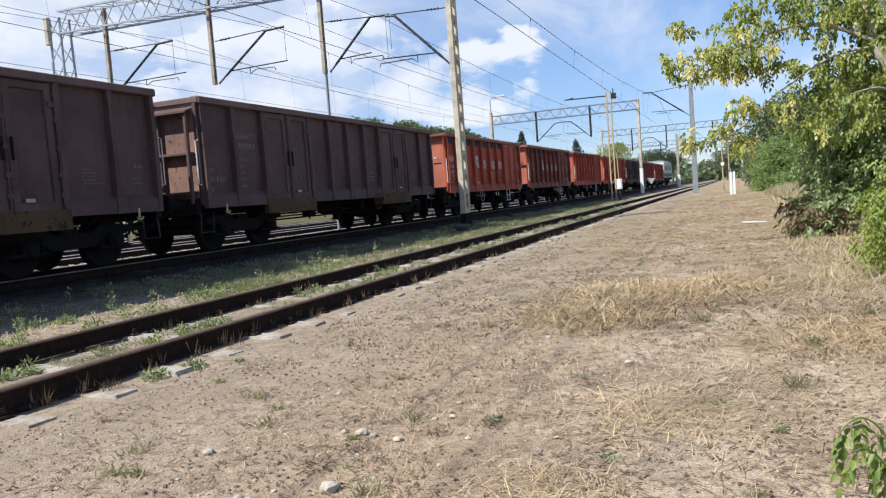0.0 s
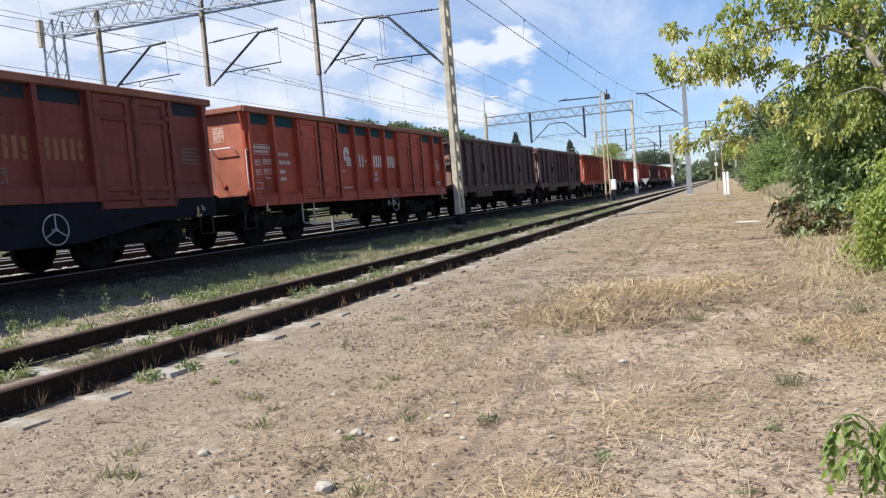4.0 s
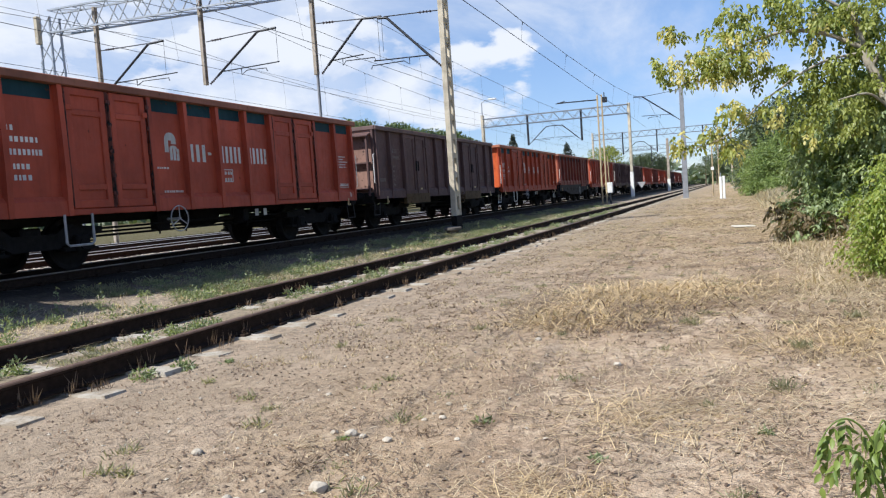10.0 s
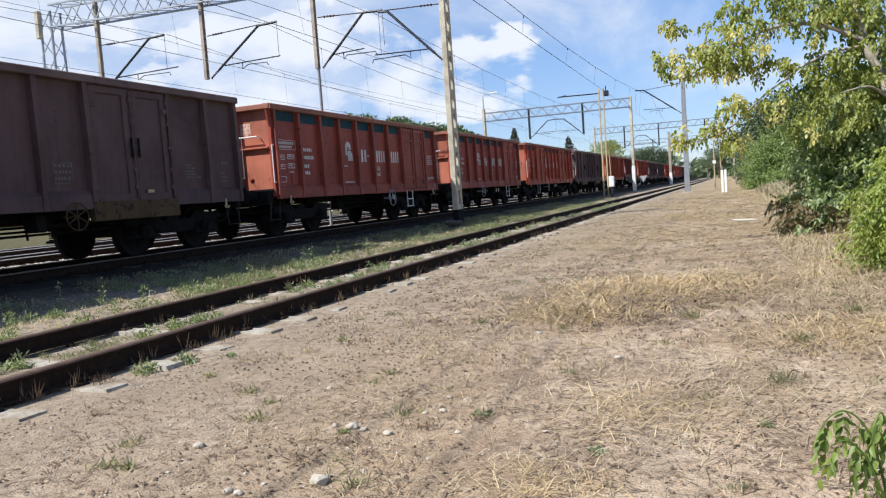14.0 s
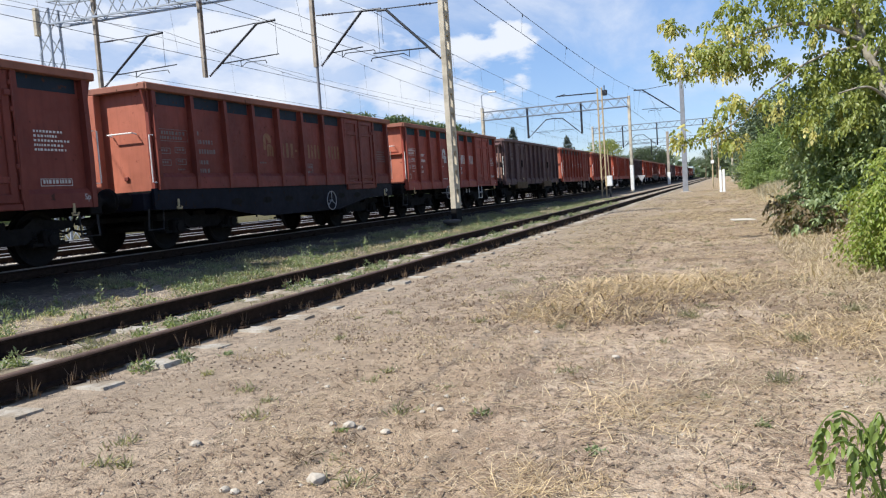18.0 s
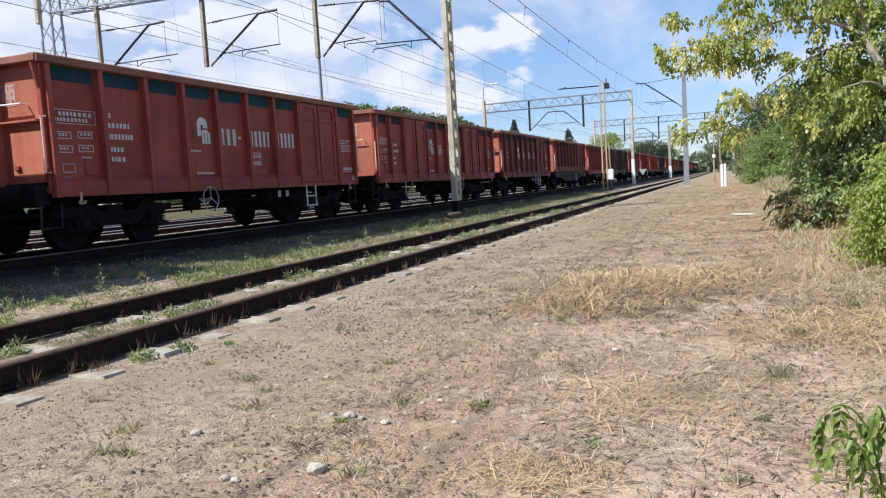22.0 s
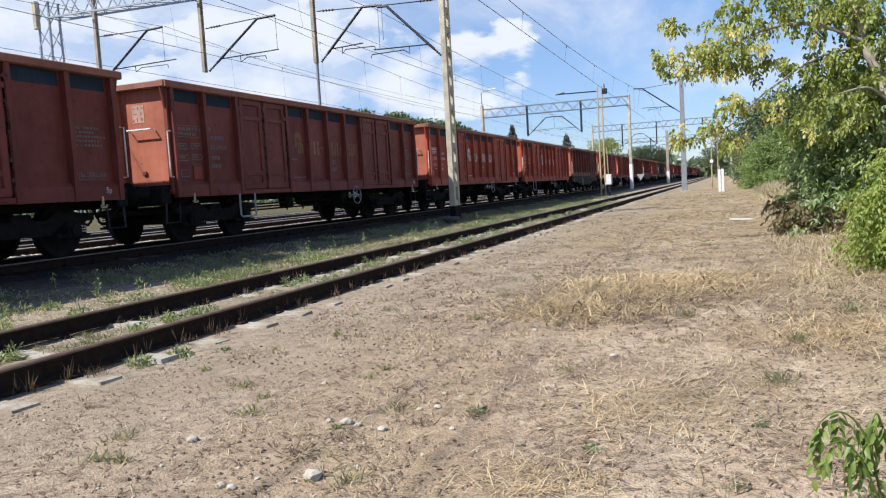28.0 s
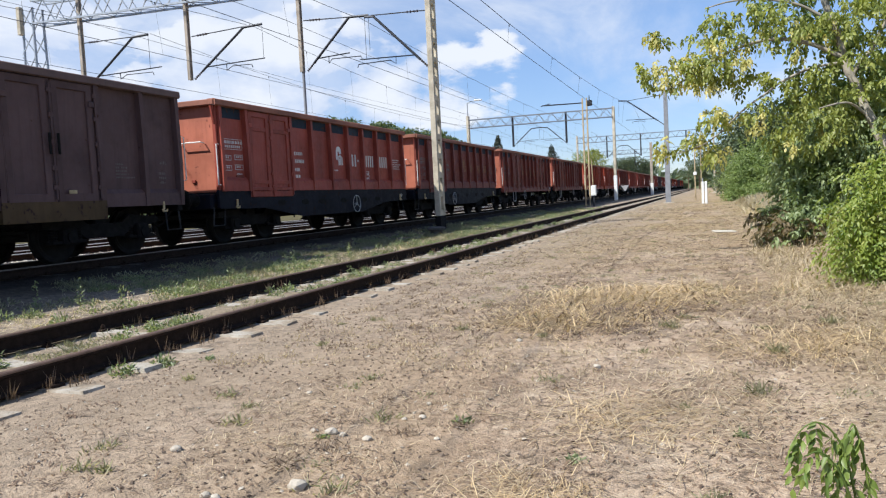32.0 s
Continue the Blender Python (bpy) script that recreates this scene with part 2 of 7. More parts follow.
def soiled_concrete():
    """Old sleeper concrete with soil and litter trodden over it in patches."""
    m, nt, b = nodes_of("soiled_sleeper_concrete")
    v = coords(nt, "Object", shuffle=40.0)
    patch = noise_node(nt, v, 2.6, 5, 0.65)
    fine = noise_node(nt, v, 40, 4)
    c = mix_node(nt, ramp_node(nt, noise_node(nt, v, 6, 4), 0.3, 0.7), (0.33, 0.30, 0.25), (0.45, 0.415, 0.36))
    c = mix_node(nt, ramp_node(nt, patch, 0.44, 0.58, (0, 0, 0, 1), (0.9, 0.9, 0.9, 1)), c, mix_node(nt, fine, (0.12, 0.095, 0.065), (0.38, 0.31, 0.23)))
    c = mix_node(nt, ramp_node(nt, fine, 0.34, 0.46, (0.5, 0.5, 0.5, 1), (0, 0, 0, 1)), c, (0.14, 0.115, 0.085))
    nt.links.new(c, b.inputs["Base Color"])
    b.inputs["Roughness"].default_value = 0.92
    b.inputs["Specular IOR Level"].default_value = 0.12
    bump_node(nt, b, fine, 0.5, 0.012)
    return m


OLDSLEEPER = soiled_concrete()
POSTCON = plain("pale_post_concrete", (0.47, 0.42, 0.33), 0.85, 0, 0.32, 2.2, 0.3)
TAR = plain("tarred_foot", (0.012, 0.011, 0.011), 0.8, 0, 0.3, 6, 0.3)
BLUESTEEL = plain("dull_blue_grey_steel", (0.20, 0.23, 0.27), 0.55, 0.3, 0.2, 7, 0.15)
DARKCON = plain("grey_post_concrete", (0.23, 0.24, 0.26), 0.85, 0, 0.15, 3, 0.25)
RUSTPOST = plain("rust_streaked_post", (0.33, 0.285, 0.235), 0.8, 0, 0.3, 2.5, 0.3)
OCHRE = plain("ochre_steel_post", (0.42, 0.33, 0.20), 0.7, 0, 0.25, 4, 0.2)
PORCELAIN = plain("brown_porcelain", (0.06, 0.05, 0.05), 0.25, 0, 0.2, 9, 0)
WIRE = plain("weathered_copper_wire", (0.06, 0.065, 0.075), 0.5, 0.4, 0.2, 3, 0)
STONE = plain("pale_limestone", (0.44, 0.39, 0.32), 0.9, 0, 0.25, 14, 0.5)
GLASSY = plain("dark_cab_glass", (0.02, 0.025, 0.03), 0.08, 0, 0.2, 3, 0)


def leafy(name, col, col2, trans=0.42, clump=0.0):
    """Leaves of mixed colour that let some light through; clump mixes by twig as well as by leaf."""
    m, nt, b = nodes_of(name)
    g = nt.nodes.new("ShaderNodeNewGeometry")
    v = coords(nt, "Object")
    big = noise_node(nt, v, 1.6, 3)
    rnd = ramp_node(nt, g.outputs["Random Per Island"], 0.15, 0.9)
    if clump:
        rnd = mix_node(nt, clump, rnd, ramp_node(nt, noise_node(nt, v, 4.2, 3), 0.36, 0.64))
    c = mix_node(nt, rnd, col, col2)
    c = mix_node(nt, ramp_node(nt, big, 0.35, 0.7, (0, 0, 0, 1), (0.5, 0.5, 0.5, 1)), c, tuple(x * 0.72 for x in col))
    nt.links.new(c, b.inputs["Base Color"])
    b.inputs["Roughness"].default_value = 0.48
    t = nt.nodes.new("ShaderNodeBsdfTranslucent")
    nt.links.new(mix_node(nt, 1.0, c, (1.35, 1.35, 0.7), "MULTIPLY"), t.inputs[0])
    ms = nt.nodes.new("ShaderNodeMixShader")
    ms.inputs[0].default_value = trans
    out = nt.nodes["Material Output"]
    nt.links.new(b.outputs[0], ms.inputs[1])
    nt.links.new(t.outputs[0], ms.inputs[2])
    nt.links.new(ms.outputs[0], out.inputs[0])
    return m


LEAF_GREEN = leafy("green_leaves", (0.11, 0.165, 0.045), (0.30, 0.37, 0.12), 0.4, 0.6)
LEAF_OLIVE = leafy("olive_leaves", (0.15, 0.195, 0.042), (0.45, 0.47, 0.13), 0.4, 0.6)
LEAF_YELLOW = leafy("yellow_leaves", (0.42, 0.42, 0.13), (0.78, 0.68, 0.32), 0.42, 0.5)
LEAF_DUSK = leafy("grey_green_leaves", (0.16, 0.225, 0.10), (0.42, 0.49, 0.25), 0.40, 0.55)
LEAF_BRIGHT = leafy("fresh_leaves", (0.16, 0.24, 0.04), (0.38, 0.43, 0.10), 0.42, 0.5)
LEAF_MID = leafy("clear_green_leaves", (0.135, 0.20, 0.06), (0.30, 0.375, 0.125), 0.4, 0.5)
LEAF_FAR = leafy("far_leaves", (0.075, 0.11, 0.055), (0.14, 0.18, 0.09), 0.2)
LEAF_PINE = leafy("needle_leaves", (0.055, 0.072, 0.055), (0.09, 0.108, 0.08), 0.1)
LEAF_WEED = leafy("weed_leaves", (0.17, 0.215, 0.11), (0.36, 0.41, 0.235))
LEAF_DUST = leafy("dusty_weeds", (0.20, 0.205, 0.13), (0.40, 0.39, 0.27))
LEAF_ROUGH = leafy("rough_grass", (0.06, 0.062, 0.03), (0.15, 0.14, 0.075), 0.2)
LEAF_GREY = leafy("grey_green_weeds", (0.25, 0.25, 0.15), (0.40, 0.38, 0.25))
LEAF_SHOOT = leafy("sapling_leaves", (0.075, 0.135, 0.025), (0.24, 0.31, 0.07), 0.32, 0.3)
LEAF_WOOD = leafy("woodland_leaves", (0.075, 0.115, 0.045), (0.16, 0.21, 0.085), 0.25)
STRAW = leafy("dry_straw", (0.36, 0.28, 0.185), (0.68, 0.56, 0.39), 0.2)
STRAW_GOLD = leafy("golden_straw", (0.36, 0.255, 0.14), (0.80, 0.63, 0.39), 0.2)
BLEACHED_GRASS = leafy("bleached_grass", (0.60, 0.51, 0.37), (0.82, 0.73, 0.57), 0.35)
STALK = leafy("brown_stalks", (0.13, 0.085, 0.055), (0.24, 0.16, 0.10), 0.1)
BARK = plain("grey_bark", (0.30, 0.27, 0.22), 0.9, 0, 0.3, 8, 0.6)
TWIG = plain("brown_twigs", (0.16, 0.12, 0.08), 0.9, 0, 0.3, 12, 0.3)


def ground_mat():
    """Sandy trodden soil with dry litter; grey ballast dust towards the tracks."""
    m, nt, b = nodes_of("dry_ground")
    tracks = []
    v = coords(nt, "Object")
    flat = coords(nt, "Object", (1, 0.45, 1))
    big = noise_node(nt, v, 0.33, 5)
    mid = noise_node(nt, flat, 1.7, 6, 0.62)
    fine = noise_node(nt, v, 13, 6, 0.7)
    grit = noise_node(nt, v, 70, 3)
    c = mix_node(nt, ramp_node(nt, big, 0.36, 0.66), (0.36, 0.268, 0.19), (0.515, 0.405, 0.30))
    patch = noise_node(nt, v, 0.8, 3)
    c = mix_node(nt, ramp_node(nt, patch, 0.46, 0.62, (0, 0, 0, 1), (0.7, 0.7, 0.7, 1)), c, (0.41, 0.30, 0.205))
    c = mix_node(nt, ramp_node(nt, patch, 0.30, 0.44, (0.75, 0.75, 0.75, 1), (0, 0, 0, 1)), c, (0.37, 0.31, 0.245))
    c = mix_node(nt, ramp_node(nt, mid, 0.48, 0.64, (0, 0, 0, 1), (0.75, 0.75, 0.75, 1)), c, (0.25, 0.195, 0.145))
    c = mix_node(nt, ramp_node(nt, fine, 0.50, 0.70, (0, 0, 0, 1), (0.6, 0.6, 0.6, 1)), c, (0.62, 0.515, 0.40))
    c = mix_node(nt, ramp_node(nt, fine, 0.38, 0.48, (0.95, 0.95, 0.95, 1), (0, 0, 0, 1)), c, (0.125, 0.098, 0.074))
    c = mix_node(nt, ramp_node(nt, grit, 0.56, 0.70, (0, 0, 0, 1), (0.35, 0.35, 0.35, 1)), c, (0.62, 0.53, 0.42))
    c = mix_node(nt, ramp_node(nt, grit, 0.32, 0.44, (0.6, 0.6, 0.6, 1), (0, 0, 0, 1)), c, (0.13, 0.10, 0.075))
    c = mix_node(nt, ramp_node(nt, mid, 0.32, 0.45, (0.4, 0.4, 0.4, 1), (0, 0, 0, 1)), c, (0.56, 0.455, 0.35))
    broad = noise_node(nt, coords(nt, "Object", (1, 0.7, 1)), 1.15, 4, 0.6)
    c = mix_node(nt, ramp_node(nt, broad, 0.50, 0.62, (0, 0, 0, 1), (0.7, 0.7, 0.7, 1)), c, (0.215, 0.155, 0.108))
    c = mix_node(nt, ramp_node(nt, broad, 0.34, 0.46, (0.35, 0.35, 0.35, 1), (0, 0, 0, 1)), c, (0.56, 0.455, 0.35))
    clot = noise_node(nt, v, 3.4, 6, 0.7)
    c = mix_node(nt, ramp_node(nt, clot, 0.55, 0.68, (0, 0, 0, 1), (0.7, 0.7, 0.7, 1)), c, (0.20, 0.16, 0.122))
    c = mix_node(nt, ramp_node(nt, clot, 0.30, 0.42, (0.6, 0.6, 0.6, 1), (0, 0, 0, 1)), c, (0.58, 0.485, 0.38))
    lane = noise_node(nt, coords(nt, "Object", (1, 0.35, 1)), 0.45, 7, 0.68)
    c = mix_node(nt, ramp_node(nt, lane, 0.48, 0.58, (0, 0, 0, 1), (0.75, 0.75, 0.75, 1)), c, mix_node(nt, fine, (0.21, 0.158, 0.106), (0.46, 0.35, 0.24)))
    c = mix_node(nt, ramp_node(nt, lane, 0.34, 0.46, (0.5, 0.5, 0.5, 1), (0, 0, 0, 1)), c, (0.36, 0.315, 0.255))
    # tufty mottling: dead leaf mould and bleached stubble
    tuft = noise_node(nt, coords(nt, "Object", (1, 0.6, 1)), 6.5, 5, 0.72)
    c = mix_node(nt, ramp_node(nt, tuft, 0.34, 0.45, (0.5, 0.5, 0.5, 1), (0, 0, 0, 1)), c, (0.145, 0.112, 0.08))
    c = mix_node(nt, ramp_node(nt, tuft, 0.56, 0.68, (0, 0, 0, 1), (0.45, 0.45, 0.45, 1)), c, (0.66, 0.55, 0.42))
    sep = nt.nodes.new("ShaderNodeSeparateXYZ")
    nt.links.new(v, sep.inputs[0])
    # thin dry grass cover further along the path
    thin = nt.nodes.new("ShaderNodeMapRange")
    thin.inputs[1].default_value, thin.inputs[2].default_value = 9, 24
    nt.links.new(sep.outputs[1], thin.inputs[0])
    cover = mix_node(nt, 1.0, thin.outputs[0], ramp_node(nt, lane, 0.40, 0.56, (0.1, 0.1, 0.1, 1), (0.8, 0.8, 0.8, 1)), "MULTIPLY")
    c = mix_node(nt, cover, c, mix_node(nt, ramp_node(nt, tuft, 0.36, 0.62), (0.12, 0.095, 0.05), (0.44, 0.34, 0.19)))
    wob = nt.nodes.new("ShaderNodeMath")
    wob.operation = "MULTIPLY_ADD"
    wob.inputs[1].default_value = 1.6
    nt.links.new(mid, wob.inputs[0])
    nt.links.new(sep.outputs[0], wob.inputs[2])
    grey = nt.nodes.new("ShaderNodeMapRange")
    grey.inputs[1].default_value, grey.inputs[2].default_value, grey.inputs[4].default_value = -0.6, -2.8, 0.55
    nt.links.new(wob.outputs[0], grey.inputs[0])
    c = mix_node(nt, grey.outputs[0], c, mix_node(nt, fine, (0.125, 0.108, 0.088), (0.43, 0.37, 0.30)))
    for edge, wide in ((-4.75, -5.05), (-6.15, -5.85)):
        inner = nt.nodes.new("ShaderNodeMapRange")
        inner.inputs[1].default_value, inner.inputs[2].default_value = edge, wide
        nt.links.new(sep.outputs[0], inner.inputs[0])
        tracks.append(inner.outputs[0])
    between = nt.nodes.new("ShaderNodeMath")
    between.operation = "MULTIPLY"
    nt.links.new(tracks[0], between.inputs[0])
    nt.links.new(tracks[1], between.inputs[1])
    c = mix_node(nt, mix_node(nt, 1.0, between.outputs[0], ramp_node(nt, mid, 0.05, 0.3), "MULTIPLY"), c, mix_node(nt, fine, (0.125, 0.105, 0.075), (0.38, 0.32, 0.235)))
    # darker soil with coal dust past the siding
    soil = nt.nodes.new("ShaderNodeMapRange")
    soil.inputs[1].default_value, soil.inputs[2].default_value, soil.inputs[4].default_value = -4.6, -5.6, 0.85
    nt.links.new(wob.outputs[0], soil.inputs[0])
    c = mix_node(nt, soil.outputs[0], c, mix_node(nt, ramp_node(nt, fine, 0.36, 0.64), (0.145, 0.124, 0.10), (0.47, 0.40, 0.315)))
    # ballast between the main tracks; the train's shade is put into its dark part
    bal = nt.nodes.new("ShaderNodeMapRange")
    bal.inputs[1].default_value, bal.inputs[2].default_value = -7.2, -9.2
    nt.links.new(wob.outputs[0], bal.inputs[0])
    vor = nt.nodes.new("ShaderNodeTexVoronoi")
    vor.inputs["Scale"].default_value = 17
    nt.links.new(v, vor.inputs["Vector"])
    pale = mix_node(nt, vor.outputs["Distance"], (0.60, 0.57, 0.52), (0.30, 0.28, 0.25))
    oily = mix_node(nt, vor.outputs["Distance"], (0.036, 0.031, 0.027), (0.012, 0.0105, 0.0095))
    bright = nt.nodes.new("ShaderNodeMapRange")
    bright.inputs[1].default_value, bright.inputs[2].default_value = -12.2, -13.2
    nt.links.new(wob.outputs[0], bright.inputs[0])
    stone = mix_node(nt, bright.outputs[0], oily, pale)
    end = nt.nodes.new("ShaderNodeMapRange")
    end.inputs[1].default_value, end.inputs[2].default_value = -24.5, -22.5
    nt.links.new(wob.outputs[0], end.inputs[0])
    both = nt.nodes.new("ShaderNodeMath")
    both.operation = "MULTIPLY"
    nt.links.new(bal.outputs[0], both.inputs[0])
    nt.links.new(end.outputs[0], both.inputs[1])
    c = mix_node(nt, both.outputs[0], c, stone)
    # rough grass past the last track
    past = nt.nodes.new("ShaderNodeMapRange")
    past.inputs[1].default_value, past.inputs[2].default_value = -22.8, -24.2
    nt.links.new(wob.outputs[0], past.inputs[0])
    c = mix_node(nt, past.outputs[0], c, mix_node(nt, mid, (0.05, 0.05, 0.022), (0.15, 0.13, 0.07)))
    side = nt.nodes.new("ShaderNodeMapRange")
    side.inputs[1].default_value, side.inputs[2].default_value = 1.2, 4.0
    nt.links.new(wob.outputs[0], side.inputs[0])
    c = mix_node(nt, side.outputs[0], c, mix_node(nt, mid, (0.16, 0.14, 0.07), (0.36, 0.29, 0.16)))
    c = mix_node(nt, 1.0, c, (0.955, 0.925, 0.885), "MULTIPLY")
    nt.links.new(c, b.inputs["Base Color"])
    b.inputs["Roughness"].default_value = 0.95
    b.inputs["Specular IOR Level"].default_value = 0.15
    lump = noise_node(nt, v, 28, 4, 0.6)
    h = mix_node(nt, 0.4, mix_node(nt, 0.5, fine, lump), grit)
    bump_node(nt, b, h, 0.75, 0.05)
    return m


GROUND = ground_mat()


# ---------------------------------------------------------------- mesh tools
class Shape:
    """Collects solids into one mesh."""

    def __init__(self):
        self.v, self.f = [], []

    def add(self, verts, faces):
        k = len(self.v)
        self.v += [tuple(p) for p in verts]
        self.f += [tuple(i + k for i in q) for q in faces]
        return self

    def box(self, x0, x1, y0, y1, z0, z1):
        v = [(x, y, z) for z in (z0, z1) for y in (y0, y1) for x in (x0, x1)]
        return self.add(v, [(0, 2, 3, 1), (4, 5, 7, 6), (0, 1, 5, 4), (2, 6, 7, 3), (0, 4, 6, 2), (1, 3, 7, 5)])

    def cbox(self, x0, x1, y0, y1, z0, z1, c=0.01):
        """A box with chamfered edges."""
        lo, hi = (x0, y0, z0), (x1, y1, z1)
        c = min(c, 0.45 * min(hi[i] - lo[i] for i in range(3)))
        idx, v = {}, []
        for sx in (0, 1):
            for sy in (0, 1):
                for sz in (0, 1):
                    s = (sx, sy, sz)
                    for ax in range(3):
                        p = [(hi[i] if s[i] else lo[i]) if i == ax else (hi[i] - c if s[i] else lo[i] + c) for i in range(3)]
                        idx[s, ax] = len(v)
                        v.append(p)
        f = []
        for ax in range(3):
            a, b = (ax + 1) % 3, (ax + 2) % 3
            for s in (0, 1):
                ring = []
                for u, w in ((0, 0), (1, 0), (1, 1), (0, 1)):
                    key = [0, 0, 0]
                    key[ax], key[a], key[b] = s, u, w
                    ring.append(idx[tuple(key), ax])
                f.append(ring if s else ring[::-1])
            for u in (0, 1):
                for w in (0, 1):
                    k0, k1 = [0, 0, 0], [0, 0, 0]
                    k0[a] = k1[a] = u
                    k0[b] = k1[b] = w
                    k1[ax] = 1
                    q = [idx[tuple(k0), a], idx[tuple(k1), a], idx[tuple(k1), b], idx[tuple(k0), b]]
                    f.append(q if u == w else q[::-1])
        for s in idx:
            if s[1] == 0:
                t = [idx[s[0], i] for i in range(3)]
                f.append(t if sum(s[0]) % 2 else t[::-1])
        return self.add(v, f)

    def rod(self, p, q, r, n=8, r2=None):
        p, q = Vector(p), Vector(q)
        r2 = r if r2 is None else r2
        d = (q - p).normalized()
        a = d.orthogonal().normalized()
        b = d.cross(a)
        v = [p + (a * math.cos(t) + b * math.sin(t)) * r for t in [2 * math.pi * i / n for i in range(n)]]
        v += [q + (a * math.cos(t) + b * math.sin(t)) * r2 for t in [2 * math.pi * i / n for i in range(n)]]
        f = [(i, (i + 1) % n, n + (i + 1) % n, n + i) for i in range(n)]
        f += [tuple(range(n))[::-1], tuple(range(n, 2 * n))]
        return self.add(v, f)

    def tube(self, pts, r, n=6, r2=None):
        """One bent round bar through all the points."""
        pts = [Vector(p) for p in pts]
        m = len(pts) - 1
        k, side = len(self.v), None
        for i, p in enumerate(pts):
            d = (pts[min(i + 1, m)] - pts[max(i - 1, 0)]).normalized()
            side = d.orthogonal() if side is None else side - d * side.dot(d)
            if side.length < 1e-6:
                side = d.orthogonal()
            side.normalize()
            up = d.cross(side)
            rr = r if r2 is None else r + (r2 - r) * i / m
            self.v += [tuple(p + (side * math.cos(t) + up * math.sin(t)) * rr) for t in [2 * math.pi * j / n for j in range(n)]]
        for i in range(m):
            self.f += [(k + i * n + j, k + i * n + (j + 1) % n, k + (i + 1) * n + (j + 1) % n, k + (i + 1) * n + j) for j in range(n)]
        self.f += [tuple(range(k, k + n))[::-1], tuple(range(k + m * n, k + m * n + n))]
        return self

    def prism(self, poly, axis, a, b):
        """A flat outline (two coordinates) drawn out along axis x, y or z."""
        def at(u, w, k):
            return (k, u, w) if axis == "x" else (u, k, w) if axis == "y" else (u, w, k)
        n = len(poly)
        v = [at(*p, a) for p in poly] + [at(*p, b) for p in poly]
        f = [(i, (i + 1) % n, n + (i + 1) % n, n + i) for i in range(n)] + [tuple(range(n))[::-1], tuple(range(n, 2 * n))]
        return self.add(v, f)

    def lathe(self, prof, origin, axis, n=20):
        """A round body: prof holds (along, radius)."""
        o, d = Vector(origin), Vector(axis).normalized()
        a = d.orthogonal().normalized()
        b = d.cross(a)
        v, f = [], []
        for s, r in prof:
            v += [o + d * s + (a * math.cos(t) + b * math.sin(t)) * r for t in [2 * math.pi * i / n for i in range(n)]]
        for k in range(len(prof) - 1):
            f += [(k * n + i, k * n + (i + 1) % n, (k + 1) * n + (i + 1) % n, (k + 1) * n + i) for i in range(n)]
        f += [tuple(range(n))[::-1], tuple(range((len(prof) - 1) * n, len(prof) * n))]
        return self.add(v, f)

    def mirror(self):
        """The same shape with x turned round."""
        self.v = [(-x, y, z) for x, y, z in self.v]
        return self

    def mesh(self, name, mat, smooth=False):
        me = bpy.data.meshes.new(name)
        me.from_pydata(self.v, [], self.f)
        bm = bmesh.new()
        bm.from_mesh(me)
        bmesh.ops.recalc_face_normals(bm, faces=bm.faces)
        bm.to_mesh(me)
        bm.free()
        me.materials.append(mat)
        if smooth:
            me.shade_smooth()
        me.update()
        return me


MESHES = {}


def shared(key, mat, build, smooth=False):
    """One mesh for all alike parts."""
    k = (key, mat.name)
    if k not in MESHES:
        s = Shape()
        build(s)
        MESHES[k] = s.mesh(str(key[0]) if isinstance(key, tuple) else key, mat, smooth)
    return MESHES[k]


def part(name, me, parent, label="", m=None):
    ob = new(name, me)
    ob.parent = parent
    if m is not None:
        ob.matrix_basis = m
    return tagged(ob, label)


def raw(name, v, f, mat, label="", category="", kind="", parent=None):
    """One object straight from arrays of places and faces."""
    me = bpy.data.meshes.new(name)
    me.from_pydata(v, [], f)
    me.materials.append(mat)
    me.update()
    ob = new(name, me)
    ob.parent = parent
    return tagged(ob, label, category, "", kind)


# ---------------------------------------------------------------- ground and tracks
SIDING, MAIN, SECOND, THIRD = -5.43, -11.62, -16.15, -20.70   # track centres
RAIL = 0.42                                                    # rail head of the main tracks


def bed(x):
    """Height of the ground across the line."""
    pts = ((-60, -0.1), (-25.5, -0.05), (-23.6, 0.12), (-22.6, 0.245), (-10.15, 0.245), (-9.2, 0.09), (-7.2, 0.0), (-6.9, -0.02), (-6.6, -0.03), (-6.25, -0.02), (-5.9, -0.03), (-4.95, -0.03), (-4.6, -0.02), (-4.2, -0.03), (-3.85, -0.01), (0.5, 0.0), (2.2, 0.10), (6, 0.25), (60, 0.4))
    for (a, za), (b, zb) in zip(pts, pts[1:]):
        if x <= b:
            return za + (zb - za) * max(0, (x - a) / (b - a))
    return pts[-1][1]


def ground_z(x, y):
    z = bed(x)
    w = 1.0 if (x > -4.2 or -9.4 < x < -7.0) else 0.25
    z += w * 0.028 * noise.noise((x * 0.9, y * 0.6, 3.1)) + w * 0.012 * noise.noise((x * 4.1, y * 3.3, 7.7))
    return z


def steps_between(cuts):
    out = []
    for (a, b, d) in cuts:
        n = max(1, round((b - a) / d))
        out += [a + (b - a) * i / n for i in range(n)]
    return out + [cuts[-1][1]]


